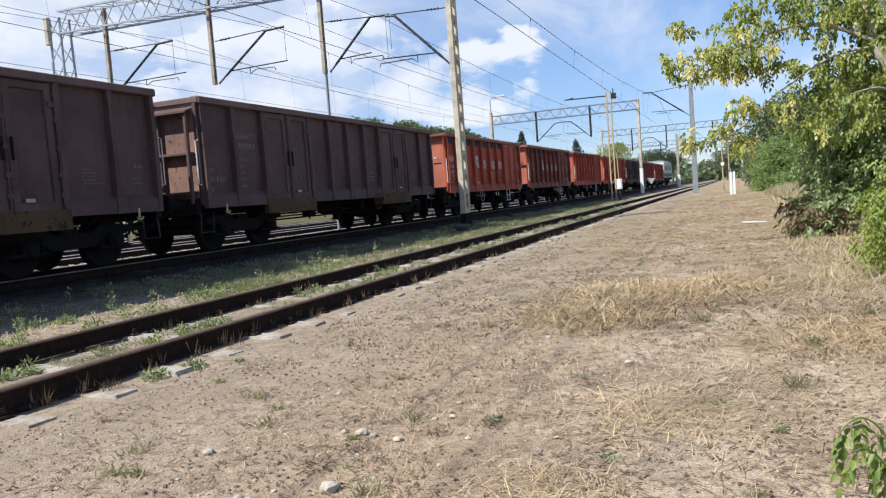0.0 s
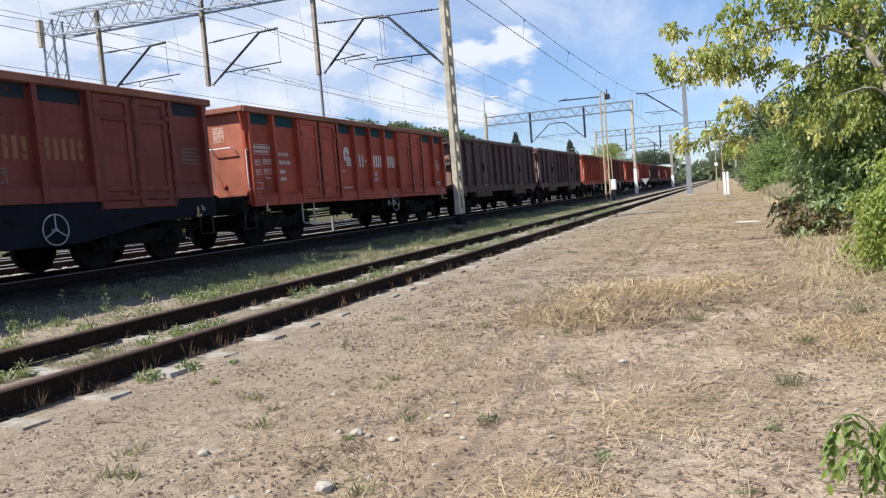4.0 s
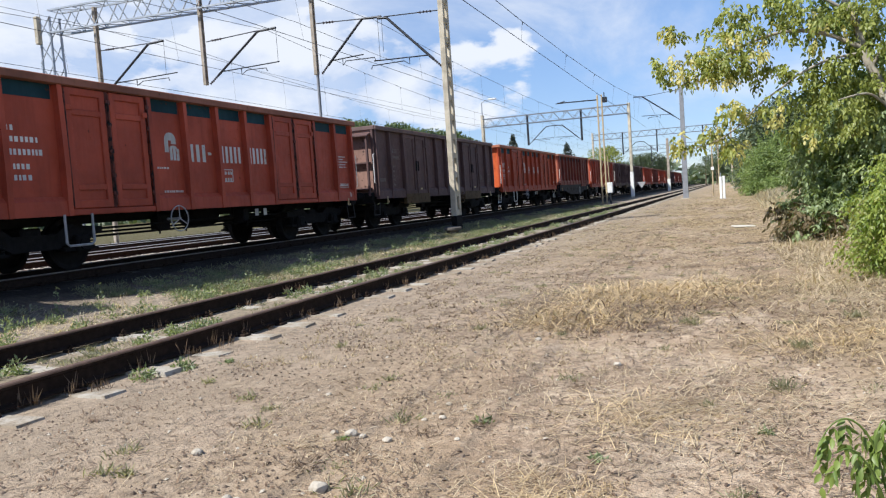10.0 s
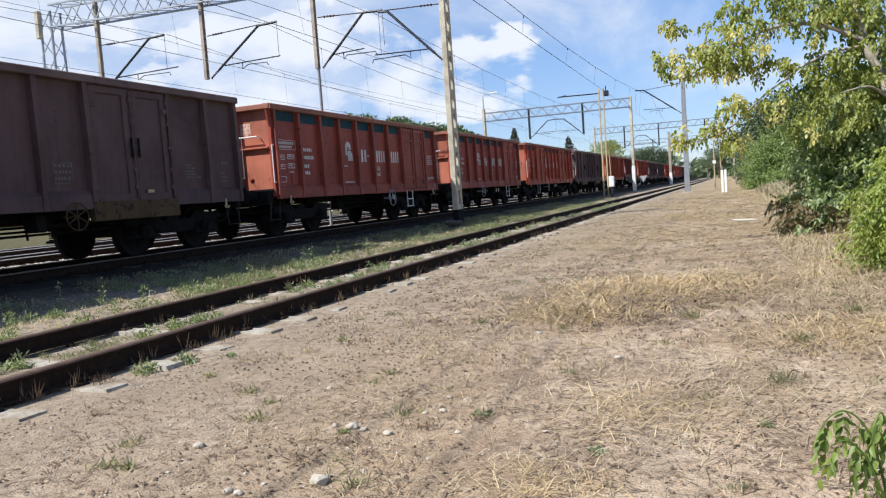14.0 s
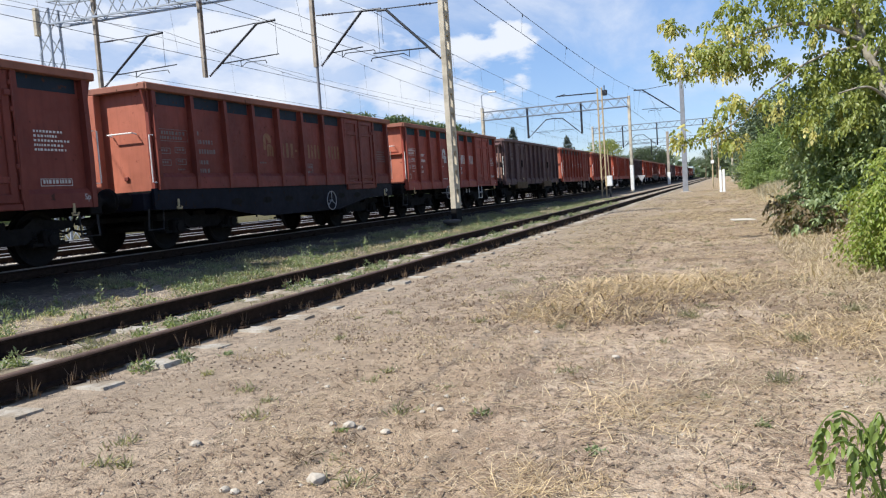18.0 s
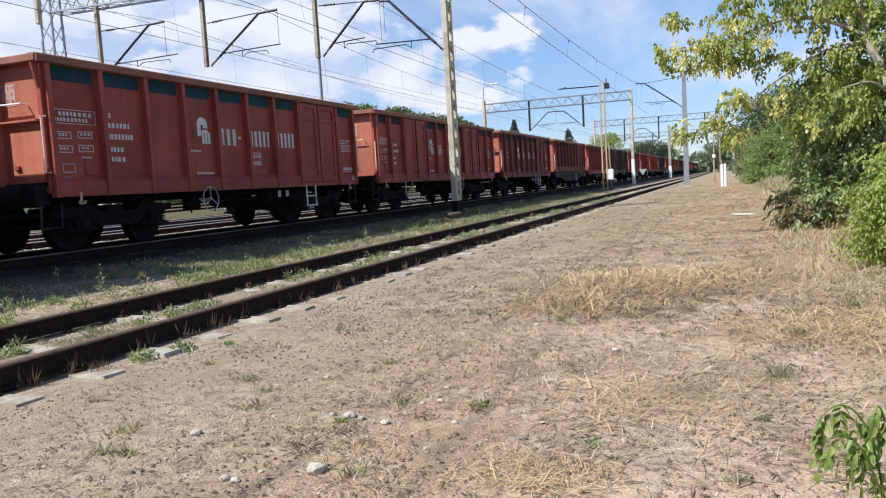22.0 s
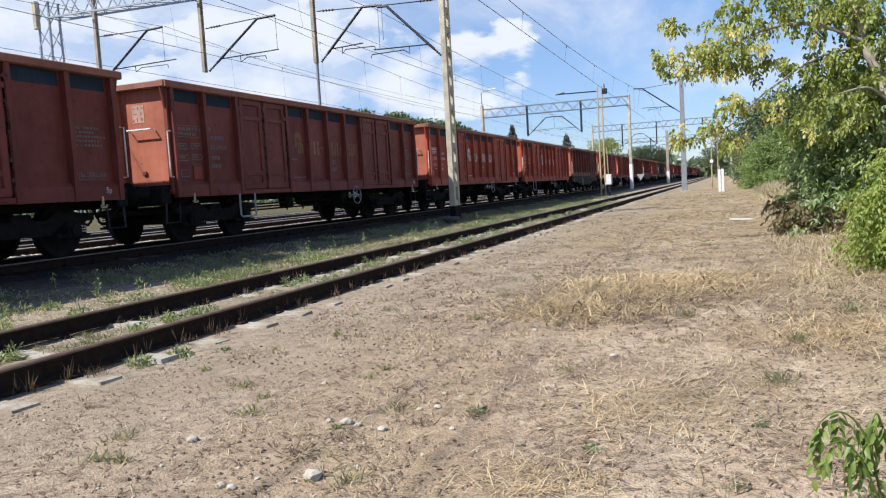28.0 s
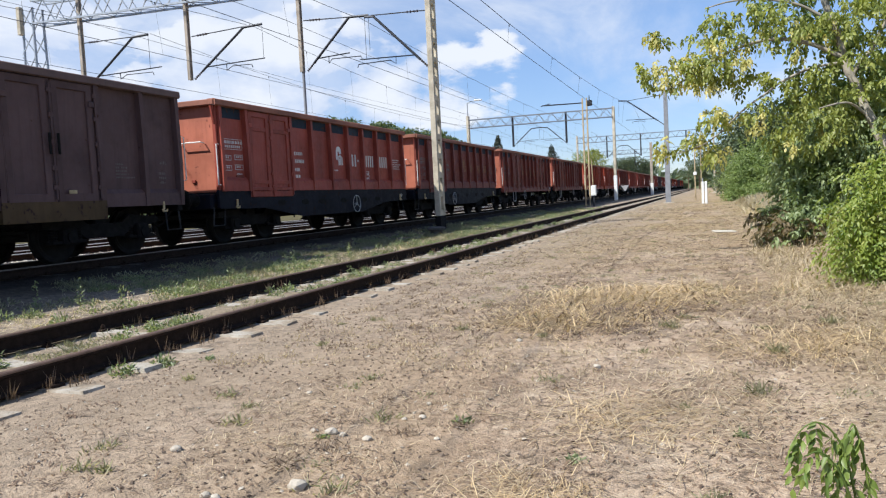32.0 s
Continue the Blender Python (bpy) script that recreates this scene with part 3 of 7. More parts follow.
def make_ground():
    xs = steps_between([(-2500, -400, 300), (-400, -60, 34), (-60, -24, 4), (-24, -10.4, 0.9), (-10.4, -6.8, 0.22), (-6.8, -4.2, 0.33), (-4.2, 3.2, 0.12), (3.2, 12, 0.8), (12, 60, 8), (60, 400, 34), (400, 2500, 300)])
    ys = steps_between([(-900, -60, 120), (-60, -4, 4), (-4, 1, 0.4), (1, 9, 0.12), (9, 24, 0.25), (24, 70, 1.0), (70, 300, 10), (300, 3500, 200)])
    v = [(x, y, ground_z(x, y)) for y in ys for x in xs]
    nx = len(xs)
    f = [(j * nx + i, j * nx + i + 1, (j + 1) * nx + i + 1, (j + 1) * nx + i) for j in range(len(ys) - 1) for i in range(nx - 1)]
    g = raw("ground", v, f, GROUND, "dry sandy ground with trodden straw and ballast", "ground", "structure")
    for p in g.data.polygons:
        p.use_smooth = True


make_ground()

RAIL_OUT = ((-0.07, 0), (0.07, 0), (0.07, 0.012), (0.012, 0.03), (0.012, 0.118), (0.036, 0.13), (0.036, 0.155), (0.028, 0.162), (-0.028, 0.162), (-0.036, 0.155), (-0.036, 0.13), (-0.012, 0.118), (-0.012, 0.03), (-0.07, 0.012))


def rail_at(track, x, z, y0, y1, shiny):
    def build(s):
        s.prism(RAIL_OUT, "y", y0, y1)
    r = part("rail", shared(("rail", y0, y1), RAILSIDE, build), track, "rust-brown steel rail", pose(x, 0, z))
    # strip reaches down the head's sides, which widens the painted glint
    def head(s):
        s.prism(((-0.0385, 0.148), (-0.0385, 0.158), (-0.028, 0.1665), (0.028, 0.1665), (0.0385, 0.158), (0.0385, 0.148)), "y", y0, y1)
    part("rail_head", shared(("rail_head", y0, y1), {True: RAILTOP, False: RAILWORN}.get(shiny, RAILDIM), head), r, "polished running surface with its glint put into the colour" if shiny is True else "dull brown running surface")


def sleeper_shape(s):
    """A concrete sleeper, thinner in the middle, with sloping shoulders."""
    xs, tops = (-1.25, -1.22, -0.48, -0.3, 0.3, 0.48, 1.22, 1.25), (-0.05, 0.012, 0.012, -0.006, -0.006, 0.012, 0.012, -0.05)
    v, f = [], []
    for x, t in zip(xs, tops):
        v += [(x, -0.14, -0.16), (x, -0.105, t), (x, 0.105, t), (x, 0.14, -0.16)]
    n = len(xs)
    for i in range(n - 1):
        a, b = 4 * i, 4 * i + 4
        f += [(a, b, b + 1, a + 1), (a + 1, b + 1, b + 2, a + 2), (a + 2, b + 2, b + 3, a + 3), (a + 3, b + 3, b, a)]
    f += [(0, 1, 2, 3), (4 * n - 1, 4 * n - 2, 4 * n - 3, 4 * n - 4)]
    s.add(v, f)


def clip_shape(s):
    for x in (-0.753, 0.753):
        for d in (-0.11, 0.11):
            s.cbox(x + d - 0.045, x + d + 0.045, -0.06, 0.06, 0.0, 0.035, 0.008)
            s.rod((x + d, 0, 0.03), (x + d, 0, 0.085), 0.014, 6)
            s.rod((x + d, 0, 0.045), (x + d, 0, 0.068), 0.026, 6)


def make_track(name, label, x, z, shiny, near, far, pitch, y_first, sleeper_mat=CONCRETE):
    """A track: rails, sleepers one by one on the near stretch, the rest joined."""
    t = tagged(new(name), label, "railway track", "", "structure")
    t.location = (x, 0, 0)
    for dx in (-0.753, 0.753):
        rail_at(t, dx, z - 0.1665, -420, 900, shiny)
    top = z - 0.1665
    sl = shared("sleeper", sleeper_mat, sleeper_shape)
    cl = shared("rail_clips", RAILSIDE, clip_shape)
    rnd = random.Random(name)
    y = y_first
    while y < near:
        o = part("sleeper", sl, t, "", pose(rnd.uniform(-0.03, 0.03), y, top - 0.012 + rnd.uniform(-0.026, 0.008), rnd.uniform(-3, 3), rnd.uniform(-0.5, 0.5), rnd.uniform(-1.5, 1.5)))
        part("rail_clip", cl, o)
        y += pitch
    rest = Shape()
    while y < far:
        rest.box(-1.25, 1.25, y - 0.12, y + 0.12, top - 0.1, top)
        y += pitch
    y = y_first - pitch
    while y > -25:
        rest.box(-1.25, 1.25, y - 0.12, y + 0.12, top - 0.1, top)
        y -= pitch
    tagged(part("sleepers", rest.mesh("sleepers", sleeper_mat), t, "row of concrete sleepers"), kind="stuff")
    return t


make_track("siding_track", "rusty siding track on old concrete sleepers among weeds", SIDING, 0.1665, False, 52, 170, 0.69, 2.81, OLDSLEEPER)
# sleepers and rail heads here have the train's shade put into their colour
make_track("main_track", "running track with polished rails under the goods train", MAIN, RAIL, "oily", 30, 120, 0.6, 4.0, plain("shaded_sleeper", (0.075, 0.066, 0.058), 0.9, 0, 0.3, 5, 0.3))
make_track("second_track", "running track with polished rails on pale ballast", SECOND, RAIL, True, 60, 160, 0.6, 6.0)
make_track("third_track", "running track with polished rails on pale ballast", THIRD, RAIL, True, 60, 160, 0.6, 6.0)


def scatter_stones(name, n, area, size, mat, label, seed, keep=None, flat=0.6):
    """Many small angular stones lying on the ground, in one mesh."""
    rnd = random.Random(seed)
    v, f = [], []
    base = [(1, 0, 0), (-1, 0, 0), (0, 1, 0), (0, -1, 0), (0, 0, 1), (0, 0, -0.6)]
    tri = [(0, 2, 4), (2, 1, 4), (1, 3, 4), (3, 0, 4), (2, 0, 5), (1, 2, 5), (3, 1, 5), (0, 3, 5)]
    x0, x1, y0, y1 = area
    while n > 0:
        x, y = rnd.uniform(x0, x1), y0 + (y1 - y0) * rnd.random() ** 1.6
        if keep and not keep(x, y):
            n -= 0.2
            continue
        n -= 1
        r = size * rnd.uniform(0.5, 1.5)
        e = Euler((rnd.uniform(-0.6, 0.6), rnd.uniform(-0.6, 0.6), rnd.uniform(0, 6.28))).to_matrix()
        z = ground_z(x, y)
        k = len(v)
        v += [tuple(e @ Vector((p[0] * r * rnd.uniform(0.7, 1.3), p[1] * r * rnd.uniform(0.6, 1.2), p[2] * r * flat * rnd.uniform(0.7, 1.2))) + Vector((x, y, z + r * 0.15))) for p in base]
        f += [tuple(i + k for i in t) for t in tri]
    return raw(name, v, f, mat, label, "stones", "stuff")


BALLAST = plain("pale_ballast", (0.52, 0.49, 0.44), 0.9, 0, 0.3, 7, 0.2)
scatter_stones("ballast_stones", 11000, (-19.5, -11.9, 4, 60), 0.035, BALLAST, "crushed grey ballast stones between the running tracks", 5)
scatter_stones("soil_crumbs", 15000, (-4.3, 2.6, 1.7, 16), 0.008, plain("soil_crumbs", (0.33, 0.25, 0.18), 0.95, 0, 0.5, 3, 0.1), "dry crumbs of trodden soil", 16)
scatter_stones("soil_clods", 5200, (-4.2, 2.2, 2.0, 26), 0.012, plain("dark_clods", (0.17, 0.13, 0.10), 0.95, 0, 0.4, 3, 0.1), "dark clods of earth and leaf mould", 26, lambda x, y: noise.noise((x * 1.3, y * 0.9, 4.0)) > 0.05, 0.7)
scatter_stones("small_stones", 1500, (-4.3, 3.0, 1.8, 22), 0.012, STONE, "small pale stones on the dry ground", 6)


# ---------------------------------------------------------------- goods wagons
# post places along a wagon (from its middle) and door bays
LONG = dict(half=6.40, pitch=14.04, posts=(-6.34, -5.22, -4.10, -2.05, -1.03, 0.0, 1.03, 2.05, 4.10, 5.22, 6.34), doors=((-4.10, -2.05), (2.05, 4.10)), bogie=4.5, wheel=-1.5)
LONG_TURNED = dict(LONG, wheel=1.45)
LONG_DARK = dict(LONG, half=6.30, posts=(-6.24, *LONG["posts"][1:-1], 6.24), wheel=1.6)
SHORT = dict(half=5.32, pitch=12.20, posts=(-5.26, -4.20, -3.10, -2.05, -1.00, 0.10, 1.20, 2.30, 4.30, 5.26), doors=((2.30, 4.30),), bogie=3.65, wheel=-1.4)
BELLY = dict(SHORT, half=5.49, posts=(-5.43, *SHORT["posts"][1:-1], 5.43), wheel=1.3)
SHORT_FULL = dict(BELLY, wheel=-1.5)
SHORT_LATE = dict(SHORT, half=5.40, posts=(-5.34, -4.65, -3.55, -2.50, -1.45, -0.35, 0.75, 1.85, 3.85, 5.34), doors=((1.85, 3.85),), wheel=1.3)
SHORT_TURNED = dict(half=5.49, pitch=12.20, posts=(-5.43, -4.30, -2.30, -1.20, -0.10, 1.00, 2.05, 3.10, 4.20, 5.43), doors=((-4.30, -2.30),), bogie=3.65, wheel=1.3)


def sided(key, mat, build, side, smooth=False):
    def turned(s):
        build(s)
        if side < 0:
            s.mirror()
    return shared((*key, side), mat, turned, smooth)


def frame_ring(s, x0, x1, a, b, z0, z1, wide, foot):
    """A flat raised frame round a door leaf, one closed ring."""
    outer = ((a, z0), (b, z0), (b, z1), (a, z1))
    inner = ((a + wide, z0 + foot), (b - wide, z0 + foot), (b - wide, z1 - wide), (a + wide, z1 - wide))
    c = 0.012
    rim = ((a + c, z0 + c), (b - c, z0 + c), (b - c, z1 - c), (a + c, z1 - c))
    lip = ((a + wide - c, z0 + foot - c), (b - wide + c, z0 + foot - c), (b - wide + c, z1 - wide + c), (a + wide - c, z1 - wide + c))
    v = [(x0, *p) for p in outer] + [(x1 - c, *p) for p in outer] + [(x1, *p) for p in rim] + [(x1, *p) for p in lip] + [(x1 - c, *p) for p in inner] + [(x0, *p) for p in inner]
    s.add(v, [(k * 4 + i, k * 4 + (i + 1) % 4, (k * 4 + 4 + (i + 1) % 4) % 24, (k * 4 + 4 + i) % 24) for k in range(6) for i in range(4)])


def wheelset_shape(s):
    s.rod((-1.05, 0, 0), (1.05, 0, 0), 0.075, 10)
    for d in (-1, 1):
        prof = [(0.00, 0.08), (0.00, 0.14), (0.02, 0.36), (0.0, 0.40), (0.0, 0.455), (0.105, 0.46), (0.105, 0.485), (0.135, 0.485), (0.135, 0.40), (0.075, 0.36), (0.06, 0.14), (0.09, 0.08)]
        s.lathe([(a, r) for a, r in prof], (d * 0.815, 0, 0), (-d, 0, 0), 28)


def bogie_frame_shape(s):
    for d in (-1, 1):
        x0, x1 = (0.93, 1.07) if d > 0 else (-1.07, -0.93)
        out = ((-1.42, 0.62), (-1.42, 0.74), (-0.62, 0.80), (-0.42, 0.66), (0.42, 0.66), (0.62, 0.80), (1.42, 0.74), (1.42, 0.62), (1.12, 0.60), (0.70, 0.56), (0.45, 0.40), (-0.45, 0.40), (-0.70, 0.56), (-1.12, 0.60))
        s.prism(out, "x", x0, x1)
    s.cbox(-1.0, 1.0, -0.2, 0.2, 0.5, 0.78, 0.03)
    for y in (-1.36, 1.36):
        s.cbox(-0.98, 0.98, y - 0.05, y + 0.05, 0.62, 0.72, 0.015)


def axle_box_shape(s):
    for d in (1,):
        s.cbox(d * 1.06 - 0.11, d * 1.06 + 0.11, -0.16, 0.16, 0.32, 0.62, 0.03)
        s.rod((d * 1.10, 0, 0.46), (d * 1.20, 0, 0.46), 0.105, 12)
        for y in (-0.27, 0.27):
            for k in range(5):
                s.rod((d * 1.02, y, 0.40 + k * 0.045), (d * 1.02, y, 0.425 + k * 0.045), 0.075, 10)
        s.box(d * 1.02 - 0.1, d * 1.02 + 0.1, -0.36, 0.36, 0.35, 0.40)


def bars(s, x, y, z, rows, h, chars, gap=0.40, seed=1):
    """Rows of plain bars the size of written characters, on the plane x."""
    rnd = random.Random(seed)
    for r, n in enumerate(rows):
        zz = z - r * h * 1.75
        yy = y
        for _ in range(n):
            cw = chars * rnd.choice((0.75, 1.0, 1.0, 1.25))
            s.box(x, x + 0.003, yy, yy + cw * (1 - gap), zz - h * 0.85, zz)
            yy += cw


def emblem(s, x, y, z, k=1.0):
    """A plain rounded emblem: an arch over three legs."""
    def disc(cy, cz, w, h, n=14):
        s.prism([(cy + w * math.cos(a), cz + h * math.sin(a)) for a in [math.pi * i / n for i in range(n + 1)]], "x", x, x + 0.003)
    disc(y + 0.17 * k, z + 0.14 * k, 0.17 * k, 0.16 * k)
    s.box(x, x + 0.003, y, y + 0.11 * k, z - 0.10 * k, z + 0.14 * k)
    s.box(x, x + 0.003, y + 0.20 * k, y + 0.34 * k, z + 0.07 * k, z + 0.14 * k)
    disc(y + 0.25 * k, z - 0.02 * k, 0.11 * k, 0.06 * k)
    for d in (0.14, 0.24, 0.34):
        s.box(x, x + 0.003, y + d * k, y + (d + 0.075) * k, z - 0.26 * k, z - 0.02 * k)


def box_outline(s, x, y0, y1, z0, z1, t=0.012):
    s.box(x, x + 0.003, y0, y1, z1 - t, z1)
    s.box(x, x + 0.003, y0, y1, z0, z0 + t)
    s.box(x, x + 0.003, y0, y0 + t, z0 + t, z1 - t)
    s.box(x, x + 0.003, y1 - t, y1, z0 + t, z1 - t)


def wheel_ring(s, x, y, z, r, spokes=3):
    pts = [(x, y + r * math.cos(a), z + r * math.sin(a)) for a in [2 * math.pi * i / 24 for i in range(25)]]
    s.tube(pts, 0.012, 6)
    for k in range(spokes):
        a = math.pi / 2 + k * 2 * math.pi / spokes
        s.rod((x, y, z), (x, y + r * math.cos(a), z + r * math.sin(a)), 0.011, 6)
    s.rod((x - 0.30, y, z), (x + 0.02, y, z), 0.025, 8)


def wagon(style, coat, plan, label, patch=None, letter=None, frame_coat=None, sign=None, end_coat=None, shelf=False, group="wagons of the goods train"):
    """An open high-sided goods wagon. style: plain, belly (deep navy frame) or dark (with end hoods)."""
    root = tagged(new("open_wagon"), label, "goods wagon", group)
    half, posts, doors = plan["half"], plan["posts"], plan["doors"]
    dark = style == "dark"
    wall = half if dark else half - 0.12      # the end walls stand back under the top rail
    posts = (posts[0] + half - wall, *posts[1:-1], posts[-1] - half + wall)
    tag = (style, half, doors[0][0])
    belly = style == "belly"
    frame_coat = frame_coat or GRIME
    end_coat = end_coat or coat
    dusty = DUSTY.get(coat.name, DUSTY_RED)
    low = 1.24 if belly else 0.98
    wheels = []
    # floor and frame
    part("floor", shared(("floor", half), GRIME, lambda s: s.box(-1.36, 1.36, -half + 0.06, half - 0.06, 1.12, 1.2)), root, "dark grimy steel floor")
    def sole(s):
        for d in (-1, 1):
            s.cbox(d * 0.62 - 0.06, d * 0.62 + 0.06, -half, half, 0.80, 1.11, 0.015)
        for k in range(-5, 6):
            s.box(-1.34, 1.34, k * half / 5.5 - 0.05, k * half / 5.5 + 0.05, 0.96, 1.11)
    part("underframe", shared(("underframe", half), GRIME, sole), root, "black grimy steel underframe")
    for side in (1, -1):
        part("side_wall", sided(("side_wall", half, low), coat, lambda s: s.box(1.318, 1.36, -wall, wall, low + 0.02, 3.16), side), root)
        for a, b in zip(posts, posts[1:]):
            if (a, b) not in doors:
                w = b - a
                part("sill", sided(("sill", round(w, 2), low), coat, lambda s: s.prism(((1.361, low + 0.29), (1.38, low + 0.29), (1.45, low + 0.21), (1.462, low - 0.03), (1.361, low - 0.03)), "y", -w / 2 + 0.05, w / 2 - 0.05), side), root, "", pose(0, (a + b) / 2, 0))
        part("top_rail", sided(("top_rail", half), dusty, lambda s: s.prism(((1.361, 3.10), (1.47, 3.10), (1.505, 3.115), (1.505, 3.225), (1.47, 3.245), (1.30, 3.245), (1.30, 3.165), (1.361, 3.165)), "y", -half - 0.03, half + 0.03), side), root)
        for y in posts:
            def post(s):
                s.prism(((1.36, 3.115), (1.47, 3.115), (1.49, 2.2), (1.495, 1.75), (1.485, 1.30), (1.475, low - 0.035), (1.36, low - 0.035)), "y", -0.05, 0.05)
            part("post", sided(("post", low), coat, post, side), root, "", pose(0, y, 0))
        for a, b in doors:
            mid = (a + b) / 2
            for p, q in ((a + 0.10, mid - 0.05), (mid + 0.05, b - 0.10)):
                cross = () if dark else ((2.70,) if style == "wide" else (2.68, 1.42))
                wide = (q - p) / 2
                door = part("side_door", sided(("side_door", q - p), coat, lambda s: s.box(1.36, 1.42, -wide, wide, 1.06, 3.09), side), root, "", pose(0, (p + q) / 2, 0))
                part("door_frame", sided(("door_frame", q - p), coat, lambda s: frame_ring(s, 1.415, 1.455, -wide, wide, 1.06, 3.09, 0.13, 0.14), side), door)
                for z in cross:
                    part("cross_bar", sided(("cross_bar", q - p), coat, lambda s: s.cbox(1.415, 1.45, -wide + 0.125, wide - 0.125, -0.05, 0.05, 0.008), side), door, "", pose(0, 0, z))
                part("hinge", sided(("hinge", q - p), coat, lambda s: s.cbox(1.45, 1.485, -0.06, 0.06, 2.70, 2.80, 0.01), side), door, "", pose(0, (q - p) / 2 - 0.04 if q > mid + 0.1 else -(q - p) / 2 + 0.04, 0))
            for y, w in ((a + 0.07, 0.018), (mid, 0.040), (b - 0.055, 0.036)):
                def lock(s):
                    s.box(1.36, 1.43, -w, w, 1.06, 3.10)
                    s.rod((1.468, 0, 1.1), (1.468, 0, 3.05), 0.018, 6)
                    for z in (1.3, 1.62, 2.05, 2.5, 2.9):
                        s.cbox(1.43, 1.478, -w - 0.012, w + 0.012, z - 0.035, z + 0.045, 0.01)
                greasy = half > 6
                part("lock_bar", sided(("lock_bar", w), GREASE if greasy and not dark else coat, lock, side), root, "black greasy locking bar" if greasy and not dark else "", pose(0, y, 0))
            if dark:
                part("door_step", sided(("door_step", a), STAINED, lambda s: s.prism(((1.36, 1.07), (1.48, 1.07), (1.48, 0.74), (1.36, 0.74)), "y", a - 0.05, b + 0.05), side), root)
                part("door_handle", sided(("door_handle", a), GRIME, lambda s: [s.rod((1.50, mid + d, 1.85), (1.50, mid + d, 2.2), 0.022, 6) for d in (-0.09, 0.09)], side), root)
                part("lock_tag", sided(("lock_tag", a), YELLOWP, lambda s: s.cbox(1.465, 1.475, mid + 0.25, mid + 0.42, 1.20, 1.26, 0.003), side), root, "small yellow tag")
            else:
                part("door_sill", sided(("door_sill", a, low), coat, lambda s: s.cbox(1.36, 1.465, a + 0.05, b - 0.05, low - 0.03, max(1.05, low + 0.05), 0.012), side), root)
        # coloured bands under the top rail
        if patch:
            for a, b in zip(posts, posts[1:]):
                if (a, b) not in doors:
                    w = b - a
                    part("top_band", sided(("top_band", round(w, 2)), patch, lambda s: s.box(1.361, 1.365, -w / 2 + 0.051, w / 2 - 0.10, 2.86, 3.105), side), root, "dark blue-green band", pose(0, (a + b) / 2, 0))
        # belly frame; dark plates put the shade of its holes on the surface
        if belly:
            def plate(s):
                h = half
                s.prism(((-h, 1.235), (-h, 0.84), (-h * 0.66, 0.80), (-h * 0.34, 0.54), (h * 0.34, 0.54), (h * 0.66, 0.80), (h, 0.84), (h, 1.235)), "x", 1.36, 1.425)
            fr = part("side_frame", sided(("side_frame", half), frame_coat, plate, side), root, "navy fish-bellied side frame")
            part("frame_flange", sided(("frame_flange", half), frame_coat, lambda s: s.tube([(1.425, -half, 0.84), (1.425, -half * 0.66, 0.80), (1.425, -half * 0.34, 0.54), (1.425, half * 0.34, 0.54), (1.425, half * 0.66, 0.80), (1.425, half, 0.84)], 0.022, 4), side), fr)
            for y in (-2.9, -1.7, -0.75, 0.55, 2.0, 3.0):
                part("frame_opening", sided(("frame_opening",), GRIME, lambda s: s.prism([(0.2 * math.cos(t), 0.90 + 0.075 * math.sin(t)) for t in [2 * math.pi * i / 14 for i in range(14)]], "x", 1.40, 1.428), side), fr, "dark oval plate painting the shade of a hole", pose(0, y, 0))
        # hand wheel, steps, hooks
        wy = plan["wheel"]
        part("hand_wheel", sided(("hand_wheel", wy, dark), STAINED if dark else WHEELGREY, lambda s: wheel_ring(s, 1.50, wy, 0.84 if dark else 0.78, 0.23 if dark else 0.25, 6 if dark else 3), side), root, "pale brake hand wheel")
        if half > 6 and not dark:
            part("step", sided(("step", "long"), WHITEP if style == "wide" else WHEELGREY, lambda s: s.tube([(1.47, -4.25, 0.97), (1.47, -4.25, 0.50), (1.47, -4.19, 0.45), (1.47, -3.73, 0.45), (1.47, -3.67, 0.50), (1.47, -3.67, 0.97)], 0.022, 6), side), root, "pale stirrup step")
        elif not dark and not belly and half < 6:
            def ladder(s):
                y0 = doors[0][0] + 0.15
                for y in (y0, y0 + 0.45):
                    s.rod((1.46, y, 0.98), (1.46, y, 0.44), 0.016, 6)
                for z in (0.46, 0.70):
                    s.cbox(1.42, 1.50, y0, y0 + 0.45, z - 0.014, z + 0.014, 0.005)
            part("ladder", sided(("ladder", *tag), WHITEP, ladder, side), root, "white two-rung ladder")
        for e in (-1, 1):
            def hook(s):
                s.cbox(1.44, 1.47, -0.025, 0.025, 0.86, 1.02, 0.008)
                s.tube([(1.475, -0.07, 0.87), (1.475, -0.05, 0.83), (1.475, 0.05, 0.83), (1.475, 0.07, 0.87)], 0.018, 6)
            part("hook", sided(("hook",), YELLOWP, hook, side), root, "yellow towing hook", pose(0, e * (half - 0.63), 0))
